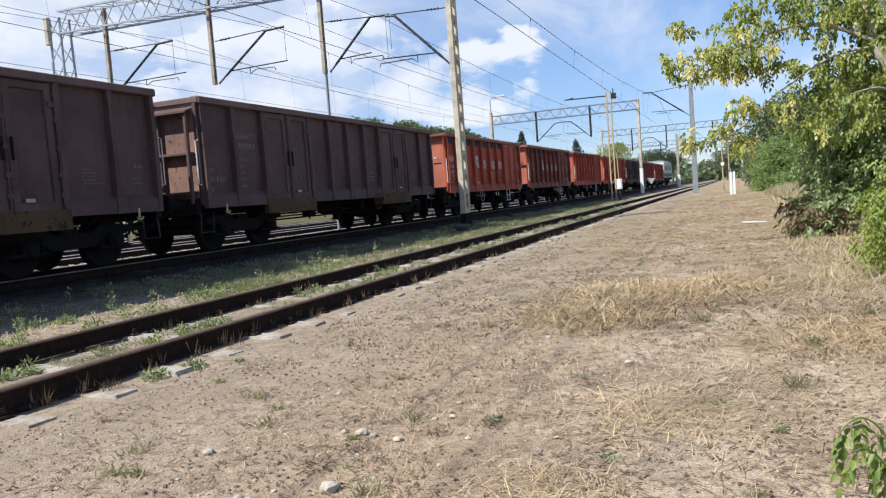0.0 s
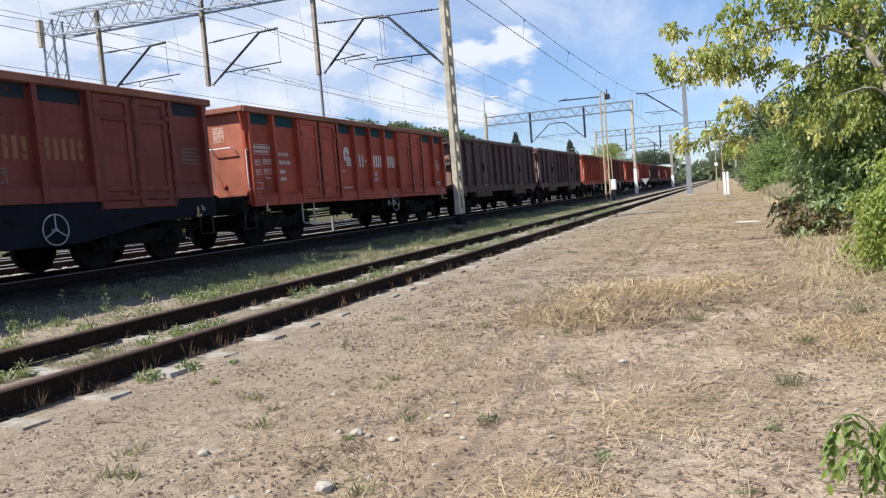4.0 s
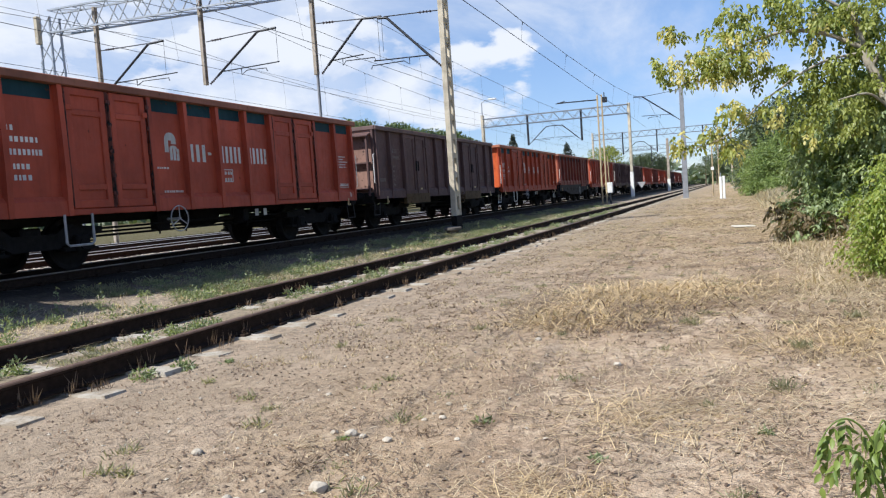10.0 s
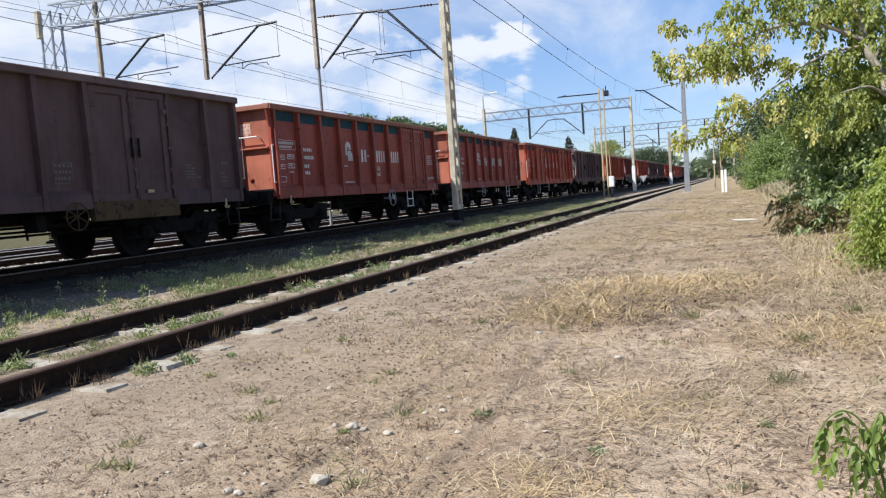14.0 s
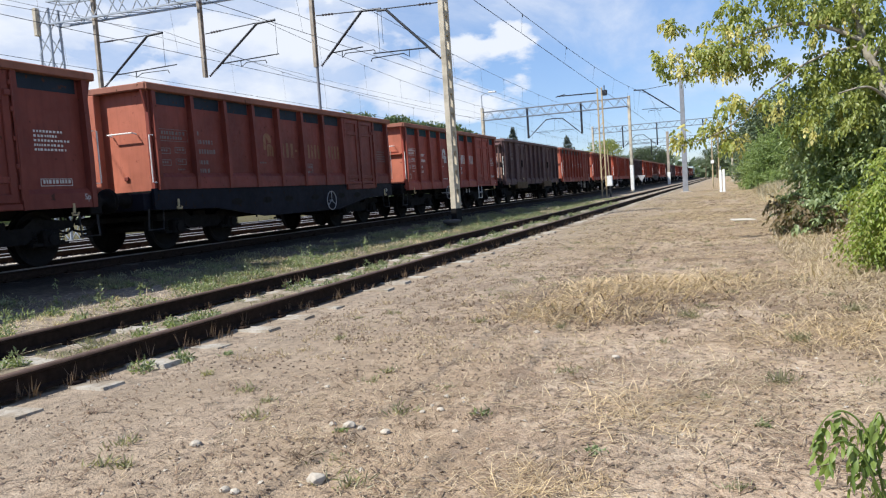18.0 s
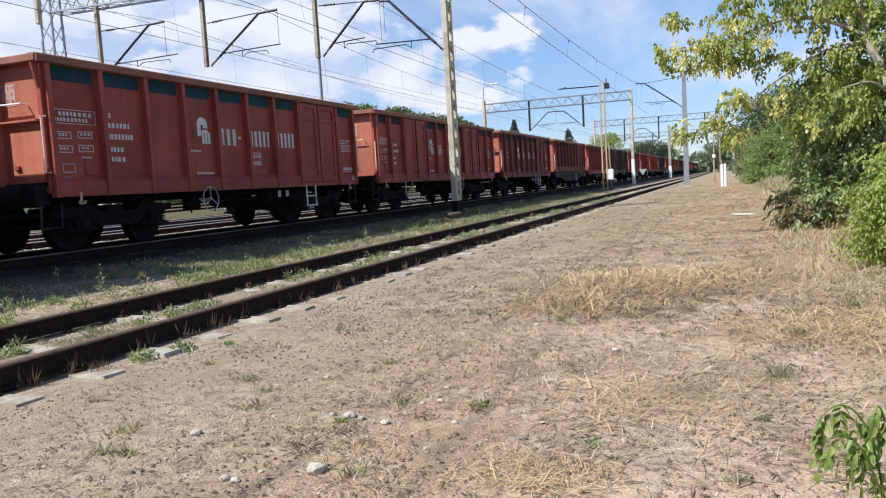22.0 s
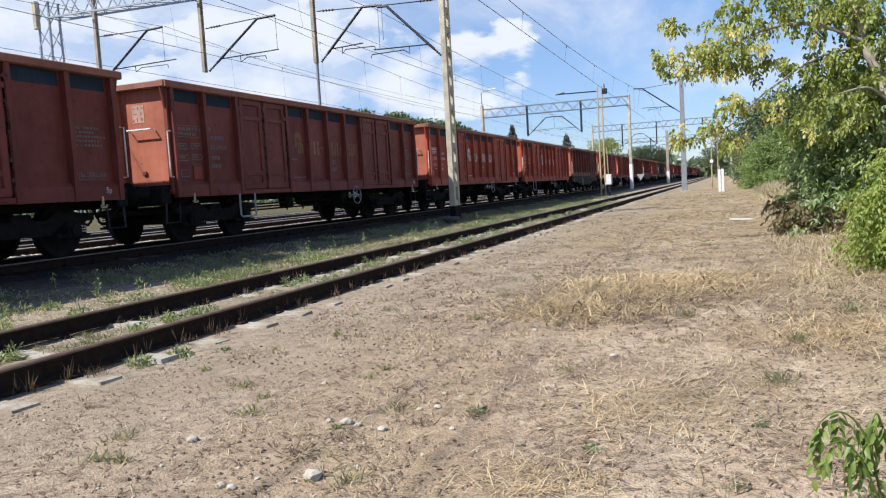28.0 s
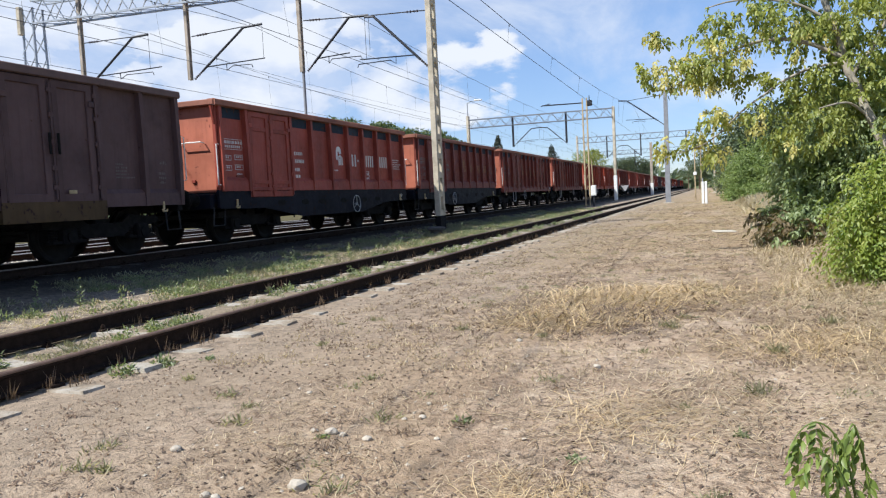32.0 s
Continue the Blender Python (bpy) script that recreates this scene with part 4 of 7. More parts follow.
    for e in (-1, 1):
        turn = pose(0, 0, 0, 0, 0, 0 if e > 0 else 180)
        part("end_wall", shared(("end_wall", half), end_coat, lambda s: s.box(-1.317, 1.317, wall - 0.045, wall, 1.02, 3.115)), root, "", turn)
        part("end_rail", shared(("end_rail", half), dusty, lambda s: s.cbox(-1.47, 1.47, wall - 0.1, half + 0.05, 3.11, 3.235, 0.015)), root, "", turn)
        for d in (-1.36, 1.36):
            part("corner_post", shared(("corner_post", half), coat, lambda s: s.cbox(-0.05, 0.05, wall - 0.005, wall + 0.05, 1.02, 3.11, 0.012)), root, "", turn @ pose(d, 0, 0))
            part("foot_step", shared(("foot_step", half), WHITEP if style == "wide" else DARKSTEEL, lambda s: s.tube([(-0.03, half + 0.05, 0.85), (0, half + 0.05, 0.45), (0, half - 0.35, 0.45), (-0.03, half - 0.35, 0.85)], 0.018, 6)), root, "", turn @ pose(d * 0.94, 0, 0))
        if dark:
            for d in (-1.22, 1.22):
                part("end_post", shared(("end_post", half), coat, lambda s: s.cbox(-0.035, 0.035, half + 0.12, half + 0.20, 1.05, 2.93, 0.01)), root, "", turn @ pose(d, 0, 0))
            for d in (-0.42, 0.42):
                part("end_rib", shared(("end_rib", half), coat, lambda s: s.cbox(-0.03, 0.03, half, half + 0.09, 1.33, 2.9, 0.01)), root, "", turn @ pose(d, 0, 0))
            for z in (2.09, 1.28):
                part("end_beam", shared(("end_beam", half), coat, lambda s: s.cbox(-1.25, 1.25, half, half + 0.15, -0.03, 0.03, 0.01)), root, "", turn @ pose(0, 0, z))
            part("handrail", shared(("dark_rail", half, e), WHITEP, lambda s: s.tube([(1.40 * e, half + 0.05, 2.35), (1.42 * e, half + 0.16, 2.33), (1.42 * e, half + 0.16, 1.45), (1.40 * e, half + 0.05, 1.43)], 0.013, 6)), root, "thin pale handrail", turn)
            part("end_hood", shared(("end_hood", half), coat, lambda s: s.prism(((half, 2.99), (half + 0.25, 2.91), (half + 0.25, 2.945), (half, 3.03)), "x", -1.3, 1.3)), root, "sloping steel hood", turn)
        else:
            for d in (-1.38, 1.34):
                part("end_gusset", shared(("end_gusset", half), coat, lambda s: s.prism(((wall + 0.045, 3.1), (half + 0.04, 3.1), (wall + 0.07, 2.72), (wall + 0.045, 2.72)), "x", 0, 0.04)), root, "", turn @ pose(d, 0, 0))
            if shelf:
                def pillar(s):
                    s.cbox(-0.45, 0.45, wall, wall + 0.17, 1.02, 3.11, 0.012)
                    s.prism(((wall, 2.16), (wall + 0.10, 2.19), (wall + 0.10, 2.22), (wall, 2.22)), "x", -1.30 if e < 0 else 0.45, -0.45 if e < 0 else 1.30)
                part("end_pillar", shared(("end_pillar", half, e), end_coat, pillar), root, "raised panel and ledge on the end wall", turn)
            else:
                part("end_pillar", shared(("end_pillar", half), end_coat, lambda s: s.cbox(-0.22, 0.22, wall, wall + 0.17, 1.02, 3.11, 0.012)), root, "raised upright on the end wall", turn)
            for d in (-1, 1):
                part("handrail", shared(("handrail", half, d), WHITEP, lambda s: s.tube([(1.43 * d, wall + 0.02, 2.25), (1.45 * d, wall + 0.14, 2.25), (1.45 * d, wall + 0.14, 1.35), (1.43 * d, wall + 0.02, 1.35)], 0.013, 6)), root, "white tubular handrail", turn)
            bar = 2.46 if shelf else 2.30
            part("grab_bar", shared(("grab_bar", half, e, bar), WHITEP, lambda s: s.tube([(0.45 * e, wall + 0.02, bar), (0.45 * e, wall + 0.14, bar + 0.02), (1.05 * e, wall + 0.14, bar + 0.02), (1.05 * e, wall + 0.02, bar)], 0.015, 6)), root, "white tubular grab bar", turn)
            def plate(s):
                s.box(0, 0.30, 0.001, 0.005, -0.35, 0)
            def chips(s):
                for u, w, a, b in ((0.02, 0.04, 0.05, 0.03), (0.13, 0.03, 0.03, 0.05), (0.22, 0.05, 0.05, 0.02), (0.05, 0.14, 0.04, 0.04), (0.17, 0.16, 0.09, 0.015), (0.03, 0.25, 0.06, 0.06), (0.16, 0.24, 0.03, 0.08), (0.24, 0.28, 0.05, 0.05)):
                    s.box(u, u + a, 0.004, 0.007, -w - b, -w)
            spot = turn @ pose(0.45 if e > 0 else -0.80, wall, 2.82)
            if not belly:
                pl = part("end_plate", shared("end_plate", LETTER if style == "wide" else BLEACHED, plate), root, "chipped pale painted square", spot)
                tagged(part("flaking", shared("flaking", end_coat, chips), pl, "flaked spots"), kind="stuff")
            part("end_eye", shared(("end_eye", half, e), coat, lambda s: s.cbox(0.71 * e - 0.05, 0.71 * e + 0.05, wall, wall + 0.04, 1.42, 1.5, 0.01)), root, "", turn)
        part("headstock", shared(("headstock", half), frame_coat, lambda s: s.cbox(-1.30, 1.30, wall - 0.02, half + 0.14, 0.82, 1.16, 0.02)), root, "dark headstock beam", turn)
        gap = plan["pitch"] / 2 - half
        for d in (-0.875, 0.875):
            def buffer(s):
                s.lathe([(0, 0.15), (0.04, 0.15), (0.05, 0.10), (0.30, 0.10), (0.31, 0.075), (gap - 0.20, 0.075), (gap - 0.19, 0.22), (gap - 0.16, 0.235), (gap - 0.145, 0.20)], (0, half + 0.14, 1.04), (0, 1, 0), 18)
            part("buffer", shared(("buffer", half), GRIME, buffer, True), root, "", turn @ pose(d, 0, 0))
        def screw(s):
            s.rod((0, half + 0.1, 1.0), (0, half + gap - 0.02, 0.98), 0.035, 8)
            s.rod((0, half + 0.3, 1.0), (0, half + 0.5, 0.62), 0.02, 6)
            for d in (-0.3, 0.32):
                s.tube([(d, half + 0.1, 0.92), (d, half + 0.28, 0.78), (d * 0.8, half + 0.45, 0.55), (d * 0.6, half + gap, 0.50)], 0.026, 6)
        part("coupling", shared(("coupling", half), GRIME, screw), root, "greasy screw coupling and hoses", turn)
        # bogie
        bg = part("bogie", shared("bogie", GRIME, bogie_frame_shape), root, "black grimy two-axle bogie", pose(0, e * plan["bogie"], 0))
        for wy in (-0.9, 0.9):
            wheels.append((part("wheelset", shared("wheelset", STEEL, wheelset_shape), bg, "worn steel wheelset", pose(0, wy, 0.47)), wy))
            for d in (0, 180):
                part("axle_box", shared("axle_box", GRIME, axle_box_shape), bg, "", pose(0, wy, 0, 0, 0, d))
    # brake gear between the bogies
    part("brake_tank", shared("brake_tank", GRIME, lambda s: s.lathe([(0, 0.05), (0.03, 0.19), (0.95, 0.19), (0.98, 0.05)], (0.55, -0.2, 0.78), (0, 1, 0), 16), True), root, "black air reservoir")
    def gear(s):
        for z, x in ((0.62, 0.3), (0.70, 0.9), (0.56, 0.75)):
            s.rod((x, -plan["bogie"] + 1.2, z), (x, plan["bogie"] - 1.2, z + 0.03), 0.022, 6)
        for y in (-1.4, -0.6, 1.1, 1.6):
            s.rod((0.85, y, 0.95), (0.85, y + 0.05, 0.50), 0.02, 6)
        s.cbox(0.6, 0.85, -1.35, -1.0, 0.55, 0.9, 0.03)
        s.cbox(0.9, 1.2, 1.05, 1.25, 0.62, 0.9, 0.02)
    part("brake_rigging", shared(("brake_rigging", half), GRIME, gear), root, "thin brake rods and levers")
    for y in () if dark else (1.5, 1.85):
        part("label_card", shared("label_card", LETTER, lambda s: s.box(1.20, 1.206, 0, 0.13, 0.72, 0.88)), root, "small white card in a holder", pose(0, y, 0))
    for side in (1, -1):
        markings(root, style, half, posts, doors, letter, sign, side)
    return root, wheels


def stencil(name, me, root, label):
    tagged(part(name, me, root, label), kind="stuff")


def markings(root, style, half, posts, doors, letter, sign, side):
    """Painted panels of characters as plain bars, on the sheets of a side."""
    if letter is None:
        return
    turned = side < 0
    key = (style, half, doors[0][0])
    x = 1.3612
    if style == "dark":
        def data(s):
            bars(s, x, -6.15, 1.95, (2, 3), 0.10, 0.09, seed=3)
            bars(s, x, -6.15, 1.60, (8, 3), 0.13, 0.085, seed=4)
            bars(s, x, -5.10, 2.52, (7, 9), 0.10, 0.09, seed=5)
            box_outline(s, x, -5.12, -4.28, 2.23, 2.56)
            for k, zz in enumerate((2.02, 1.86, 1.72, 1.58, 1.42)):
                bars(s, x, -4.95, zz, (3,), 0.07, 0.08, seed=k)
        def owner(s):
            bars(s, x, 4.55, 1.75, (5, 8, 6, 8, 13), 0.035, 0.04, seed=8)
            bars(s, x, 5.75, 1.82, (3,), 0.07, 0.07, seed=9)
            bars(s, x, 5.7, 1.6, (4, 4, 4), 0.05, 0.05, seed=10)
            bars(s, x, 1.35, 1.72, (5, 5, 5), 0.06, 0.07, seed=11)
            box_outline(s, x, 1.32, 1.72, 1.40, 1.75)
        stencil("data_panel", sided(("data_panel", *key), letter, data, side), root, "worn pale lettering shown as bars")
        stencil("owner_panel", sided(("owner_panel", *key), letter, owner, side), root, "worn pale lettering shown as bars")
        return
    free = [(a, b) for a, b in zip(posts, posts[1:]) if (a, b) not in doors]
    first = free[0]
    bay = sorted(free, key=lambda p: abs(p[0] + p[1]))[:4]
    bay.sort()
    if half > 6:
        bay = free[2:6]
        number = free[1]
    elif doors[0][0] > 0:
        bay = free[3:7]
        number = free[1]
    else:
        bay = free[3:7]
        number = free[1]
    def name_bars(s):
        y0 = bay[0][0]
        emblem(s, x, y0 + 0.46, 2.19, 0.98)
        for (a, b), n in zip(bay[1:], (4, 5, 5)):
            w = (b - a - 0.26) / n
            for k in range(n):
                yy = a + 0.16 + k * w
                if n == 4 and k == 3:
                    s.box(x, x + 0.003, yy + 0.02, yy + 0.13, 2.07, 2.13)
                    continue
                s.box(x, x + 0.003, yy + w * 0.14, yy + w * 0.66, 1.92, 2.28)
    stencil("name_panel", sided(("name_panel", *key), letter, name_bars, side), root, "operator emblem and name as plain blocks")
    small = LETTER if letter is not FADED else DIM
    def data(s):
        a = first[0] + 0.14
        bars(s, x, a + 0.1, 2.36, (8,), 0.08, 0.085, seed=1)
        bars(s, x, a, 2.26, (10,), 0.07, 0.08, seed=2)
        box_outline(s, x, a - 0.03, min(a + 0.88, first[1] - 0.1), 2.16, 2.40, 0.01)
        for k, (dy, zz) in enumerate(((0.0, 2.03), (0.45, 2.05), (0.0, 1.80), (0.45, 1.82))):
            box_outline(s, x, a + dy, a + dy + 0.32, zz - 0.12, zz, 0.014)
            bars(s, x, a + dy + 0.06, zz - 0.03, (3,), 0.05, 0.07, seed=20 + k)
        bars(s, x, a + 0.5, 1.62, (5,), 0.035, 0.05, seed=30)
        box_outline(s, x, a + 0.08, a + 0.34, 1.35, 1.50, 0.012)
        bars(s, x, a + 0.08, 1.28, (4, 4), 0.04, 0.05, seed=31)
    stencil("data_panel", sided(("data_panel", *key), small, data, side), root, "worn pale lettering shown as bars")
    def number_bars(s):
        a = number[0] + 0.1
        bars(s, x, a, 2.40, (2, 7), 0.10, 0.085, seed=41)
        bars(s, x, a, 2.03, (9,), 0.11, 0.085, seed=42)
        bars(s, x, a + 0.1, 1.80, (4, 4), 0.10, 0.085, seed=43)
    stencil("number_panel", sided(("number_panel", *key), small, number_bars, side), root, "white running number as plain bars")
    def owner(s):
        a = free[-1][0] + (0.12 if half > 6 else 0.35)
        bars(s, x, a, 2.22, (9, 8, 11, 10, 10), 0.042, 0.062, seed=51)
        bars(s, x, a + 0.1, 1.42, (9,), 0.07, 0.062, seed=52)
        box_outline(s, x, a + 0.05, a + 0.68, 1.32, 1.44, 0.01)
    stencil("owner_panel", sided(("owner_panel", *key), small, owner, side), root, "small white address lettering as bars")
    def grid(s):
        a = bay[2][0] + 0.2
        box_outline(s, x, a, a + 0.34, 1.50, 1.78, 0.02)
        bars(s, x, a + 0.05, 1.73, (3, 3), 0.08, 0.09, seed=61)
        bars(s, x, bay[0][0] + 0.2, 1.80, (5,), 0.045, 0.07, seed=62)
        bars(s, x, bay[0][0] + 0.35, 1.34, (10,), 0.05, 0.055, seed=63)
    stencil("revision_panel", sided(("revision_panel", *key), small, grid, side), root, "white outlined inspection grid")
    def latch(s):
        s.cbox(1.36, 1.39, first[1] - 0.42, first[1] - 0.14, 1.30, 1.58, 0.01)
    part("label_holder", sided(("label_holder", *key), REDOX if style != "belly" else OXIDE, latch, side), root, "")


def text_part(root, words, x, y, z, size, mat):
    c = bpy.data.curves.new("lettering", "FONT")
    c.body, c.size, c.extrude = words, size, 0.001
    c.materials.append(mat)
    o = new("lettering", c)
    o.parent = root
    o.matrix_basis = Matrix.Translation((x, y, z)) @ Matrix(((0, 0, 1, 0), (1, 0, 0, 0), (0, 1, 0, 0), (0, 0, 0, 1)))
    tagged(o, "white stencilled code letters")


# next two: lighter copies of the wagon paint, sunlight put into the end colour
LIT_RED_END = paint("sunlit_red_end_paint", (0.41, 0.135, 0.085), rust=(0.14, 0.045, 0.032), worn=0.34)
LIT_ORANGE_END = paint("sunlit_orange_end_paint", (0.62, 0.12, 0.038), worn=0.15)
CHIPPED = paint("chipped_red_paint", (0.28, 0.062, 0.042), worn=0.42)
STAINED = paint("ochre_stained_step", (0.10, 0.065, 0.035), rust=(0.045, 0.028, 0.024), worn=0.7)
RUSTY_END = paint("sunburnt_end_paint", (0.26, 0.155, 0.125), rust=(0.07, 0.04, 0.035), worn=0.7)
KINDS = {
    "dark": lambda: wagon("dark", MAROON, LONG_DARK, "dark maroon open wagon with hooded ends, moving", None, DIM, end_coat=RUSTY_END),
    "orange": lambda: wagon("plain", ORANGE, LONG_TURNED, "orange open wagon with two doors a side, moving", TEAL, LETTER, end_coat=LIT_RED_END),
    "vivid": lambda: wagon("wide", VIVID, LONG, "bright orange freshly painted open wagon, moving", TEAL, LETTER, end_coat=LIT_ORANGE_END),
    "red": lambda: wagon("plain", REDOX, LONG_TURNED, "faded red open wagon with two doors a side, moving", SLATE, LETTER, end_coat=LIT_RED_END),
    "rusty": lambda: wagon("plain", OXIDE, LONG, "rusty brick-red open wagon with worn lettering, moving", SLATE, FADED, end_coat=LIT_RED_END),
    "short": lambda: wagon("plain", REDOX, SHORT, "short faded red open wagon with one door, moving", TEAL, LETTER, end_coat=LIT_RED_END, shelf=True),
    "orange_rear": lambda: wagon("plain", ORANGE, LONG, "orange open wagon with a greasy locking bar, moving", TEAL, LETTER, end_coat=LIT_RED_END),
    "short_full": lambda: wagon("plain", REDOX, SHORT_FULL, "short dull red open wagon with one door, moving", TEAL, LETTER, end_coat=LIT_RED_END, shelf=True),
    "rusty_turned": lambda: wagon("plain", OXIDE, LONG_TURNED, "rusty brick-red open wagon with flaking ends, moving", SLATE, FADED, end_coat=LIT_RED_END),
    "short_chipped": lambda: wagon("plain", CHIPPED, dict(SHORT_FULL, wheel=1.15), "short red open wagon with many rust spots, moving", TEAL, LETTER, end_coat=LIT_RED_END, shelf=True),
    "short_orange": lambda: wagon("plain", ORANGE, SHORT, "short orange open wagon with one door, moving", TEAL, LETTER, end_coat=LIT_RED_END),
    "short_rusty": lambda: wagon("plain", OXIDE, SHORT_LATE, "short rusty red open wagon with one door, moving", SLATE, LETTER, end_coat=LIT_RED_END, shelf=True),
    "belly": lambda: wagon("belly", OXIDE, BELLY, "rusty red open wagon on a deep navy frame, moving", SLATE, FADED, NAVY, end_coat=LIT_RED_END),
    "belly_rear": lambda: wagon("belly", OXIDE, dict(BELLY, wheel=-1.6), "rusty red open wagon on a deep navy frame, moving", SLATE, FADED, NAVY, end_coat=LIT_RED_END),
    "belly_turned": lambda: wagon("belly", OXIDE, dict(SHORT_TURNED, wheel=-1.4), "rusty red open wagon on a deep navy frame, door behind, moving", SLATE, FADED, NAVY, end_coat=LIT_RED_END),
    "belly_bright": lambda: wagon("belly", REDOX, SHORT_TURNED, "repainted red open wagon on a deep navy frame, moving", SLATE, LETTER, NAVY, end_coat=LIT_RED_END),
}
# front of the train first: kind and the place of its leading end at the start
ORDER = ["red", "red", "dark", "orange", "short_orange", "short_rusty", "short_orange",
         "dark", "dark", "orange", "belly", "vivid", "dark", "orange_rear", "short", "short_chipped", "dark", "short_full", "belly", "short_rusty",
         "red", "short_full", "belly_rear", "orange", "orange", "rusty_turned", "rusty", "belly_turned", "belly_bright", "dark", "dark"]
FIRST_NEAR = 8          # this one's leading end stands at 11.52 m at the start
NUDGE = {8: 0.14, 11: 0.12, 12: 0.18, 13: 0.08, 15: -0.13, 16: -0.15, 17: -0.22, 18: -0.22, 19: -0.24, 20: -0.14, 21: -0.16, 22: -0.10, 23: -0.12, 24: 0.08, 25: 0.20, 26: 0.26, 27: 0.18, 28: 0.18, 29: 0.28}   # slack in the couplings
TRAIN, WHEELS = [], []


def make_train():
    length = {k: (14.05 if k in ("dark", "orange", "orange_rear", "vivid", "red", "rusty", "rusty_turned") else 12.19) for k in KINDS}
    ends = {}
    e = 11.52
    for i in range(FIRST_NEAR, len(ORDER)):
        ends[i] = e
        e -= length[ORDER[i]]
    e = 11.52
    for i in range(FIRST_NEAR - 1, -1, -1):
        e += length[ORDER[i]]
        ends[i] = e
    first = {}
    for i, kind in enumerate(ORDER):
        mid = ends[i] - length[kind] / 2 + 0.6 + NUDGE.get(i, 0.0)
        if kind in first:
            root = copy_thing(first[kind], pose(MAIN, mid, RAIL))
        else:
            root, w = KINDS[kind]()
            root.matrix_basis = pose(MAIN, mid, RAIL)
            first[kind] = root
            for words, z in (("Sp", 1.30),):
                if kind != "dark":
                    text_part(root, words, 1.478 if "belly" not in kind else 1.43, (5.85 if length[kind] > 13 else 5.0), 1.08 if "belly" not in kind else 0.95, 0.14, LETTER)
        TRAIN.append((root, mid))
    for root, _ in TRAIN:
        for b in root.children:
            if b.name.startswith("bogie"):
                for w in b.children:
                    if w.name.startswith("wheelset"):
                        WHEELS.append(w)
    return ends[0]


FRONT = make_train()


def locomotive(y_rear):
    """The electric locomotive at the head, pale green-grey."""
    body_c = paint("pale_green_loco_paint", (0.42, 0.50, 0.46), worn=0.1, rough=0.4)
    band_c = paint("dark_green_loco_paint", (0.06, 0.13, 0.11), worn=0.2)
    root = tagged(new("locomotive"), "pale grey-green electric locomotive hauling the wagons", "locomotive")
    h = 7.6
    part("body", shared("loco_body", body_c, lambda s: s.prism(((-h, 1.3), (h, 1.3), (h + 0.25, 2.2), (h - 0.15, 3.35), (h - 0.6, 3.7), (-h + 0.6, 3.7), (-h + 0.15, 3.35), (-h - 0.25, 2.2)), "x", -1.48, 1.48)), root)
    part("roof", shared("loco_roof", GREYSTEEL, lambda s: s.prism(((-1.4, 3.7), (1.4, 3.7), (1.1, 3.92), (-1.1, 3.92)), "y", -h + 0.6, h - 0.6)), root, "grey curved roof")
    part("frame", shared("loco_frame", GRIME, lambda s: s.cbox(-1.45, 1.45, -h - 0.2, h + 0.2, 0.95, 1.3, 0.03)), root, "dark frame")
    part("band", shared("loco_band", band_c, lambda s: [s.box(d * 1.483 - 0.004, d * 1.483 + 0.004, -h, h, 1.45, 1.95) for d in (-1, 1)]), root, "dark green band")
    for e in (-1, 1):
        for d in (-0.7, 0.7):
            part("windscreen", shared("loco_screen", GLASSY, lambda s: s.prism(((h + 0.13, 2.42), (h + 0.15, 2.42), (h - 0.08, 3.2), (h - 0.10, 3.2)), "x", -0.55, 0.55)), root, "dark windscreen", pose(0, 0, 0, 0, 0, 0 if e > 0 else 180) @ pose(d, 0.05, 0))
            part("lamp", shared("loco_lamp", WHITEP, lambda s: s.rod((0, h + 0.1, 1.75), (0, h + 0.22, 1.75), 0.12, 12)), root, "round lamp", pose(0, 0, 0, 0, 0, 0 if e > 0 else 180) @ pose(d * 1.4, 0, 0))
            part("buffer", shared("loco_buffer", GRIME, lambda s: s.lathe([(0, 0.12), (0.4, 0.12), (0.41, 0.23), (0.45, 0.23)], (0, h + 0.2, 1.04), (0, 1, 0), 14)), root, "", pose(0, 0, 0, 0, 0, 0 if e > 0 else 180) @ pose(d * 1.25, 0, 0))
        bg = part("bogie", shared("loco_bogie", GRIME, lambda s: [s.cbox(d - 0.1, d + 0.1, -2.1, 2.1, 0.4, 0.85, 0.04) for d in (-1.05, 1.05)]), root, "black bogie", pose(0, e * 4.4, 0))
        for wy in (-1.5, 1.5):
            part("wheelset", shared("loco_wheelset", STEEL, lambda s: [s.rod((d * 0.82, 0, 0), (d * 0.68, 0, 0), 0.6, 24) for d in (-1, 1)]), bg, "", pose(0, wy, 0.6))
    for d in (-1, 1):
        for y in (-4.5, -2.2, 0, 2.2, 4.5):
            part("side_window", shared("loco_window", GLASSY, lambda s: s.cbox(-0.006, 0.006, -0.5, 0.5, 2.5, 3.1, 0.003)), root, "dark side window", pose(d * 1.484, y, 0))
    def pan(s):
        for x in (-0.5, 0.5):
            s.tube([(x, -0.9, 3.95), (x, 0.9, 4.7), (x, -0.2, 5.5)], 0.03, 6)
        s.rod((-0.8, -0.2, 5.52), (0.8, -0.2, 5.52), 0.035, 6)
        s.cbox(-0.8, 0.8, -1.2, 1.2, 3.9, 3.98, 0.01)
    part("pantograph", shared("pantograph", DARKSTEEL, pan), root, "raised pantograph", pose(0, 4.5, 0))
    mid = y_rear + 8.4
    root.matrix_basis = pose(MAIN, mid, RAIL)
    TRAIN.append((root, mid))


locomotive(FRONT)


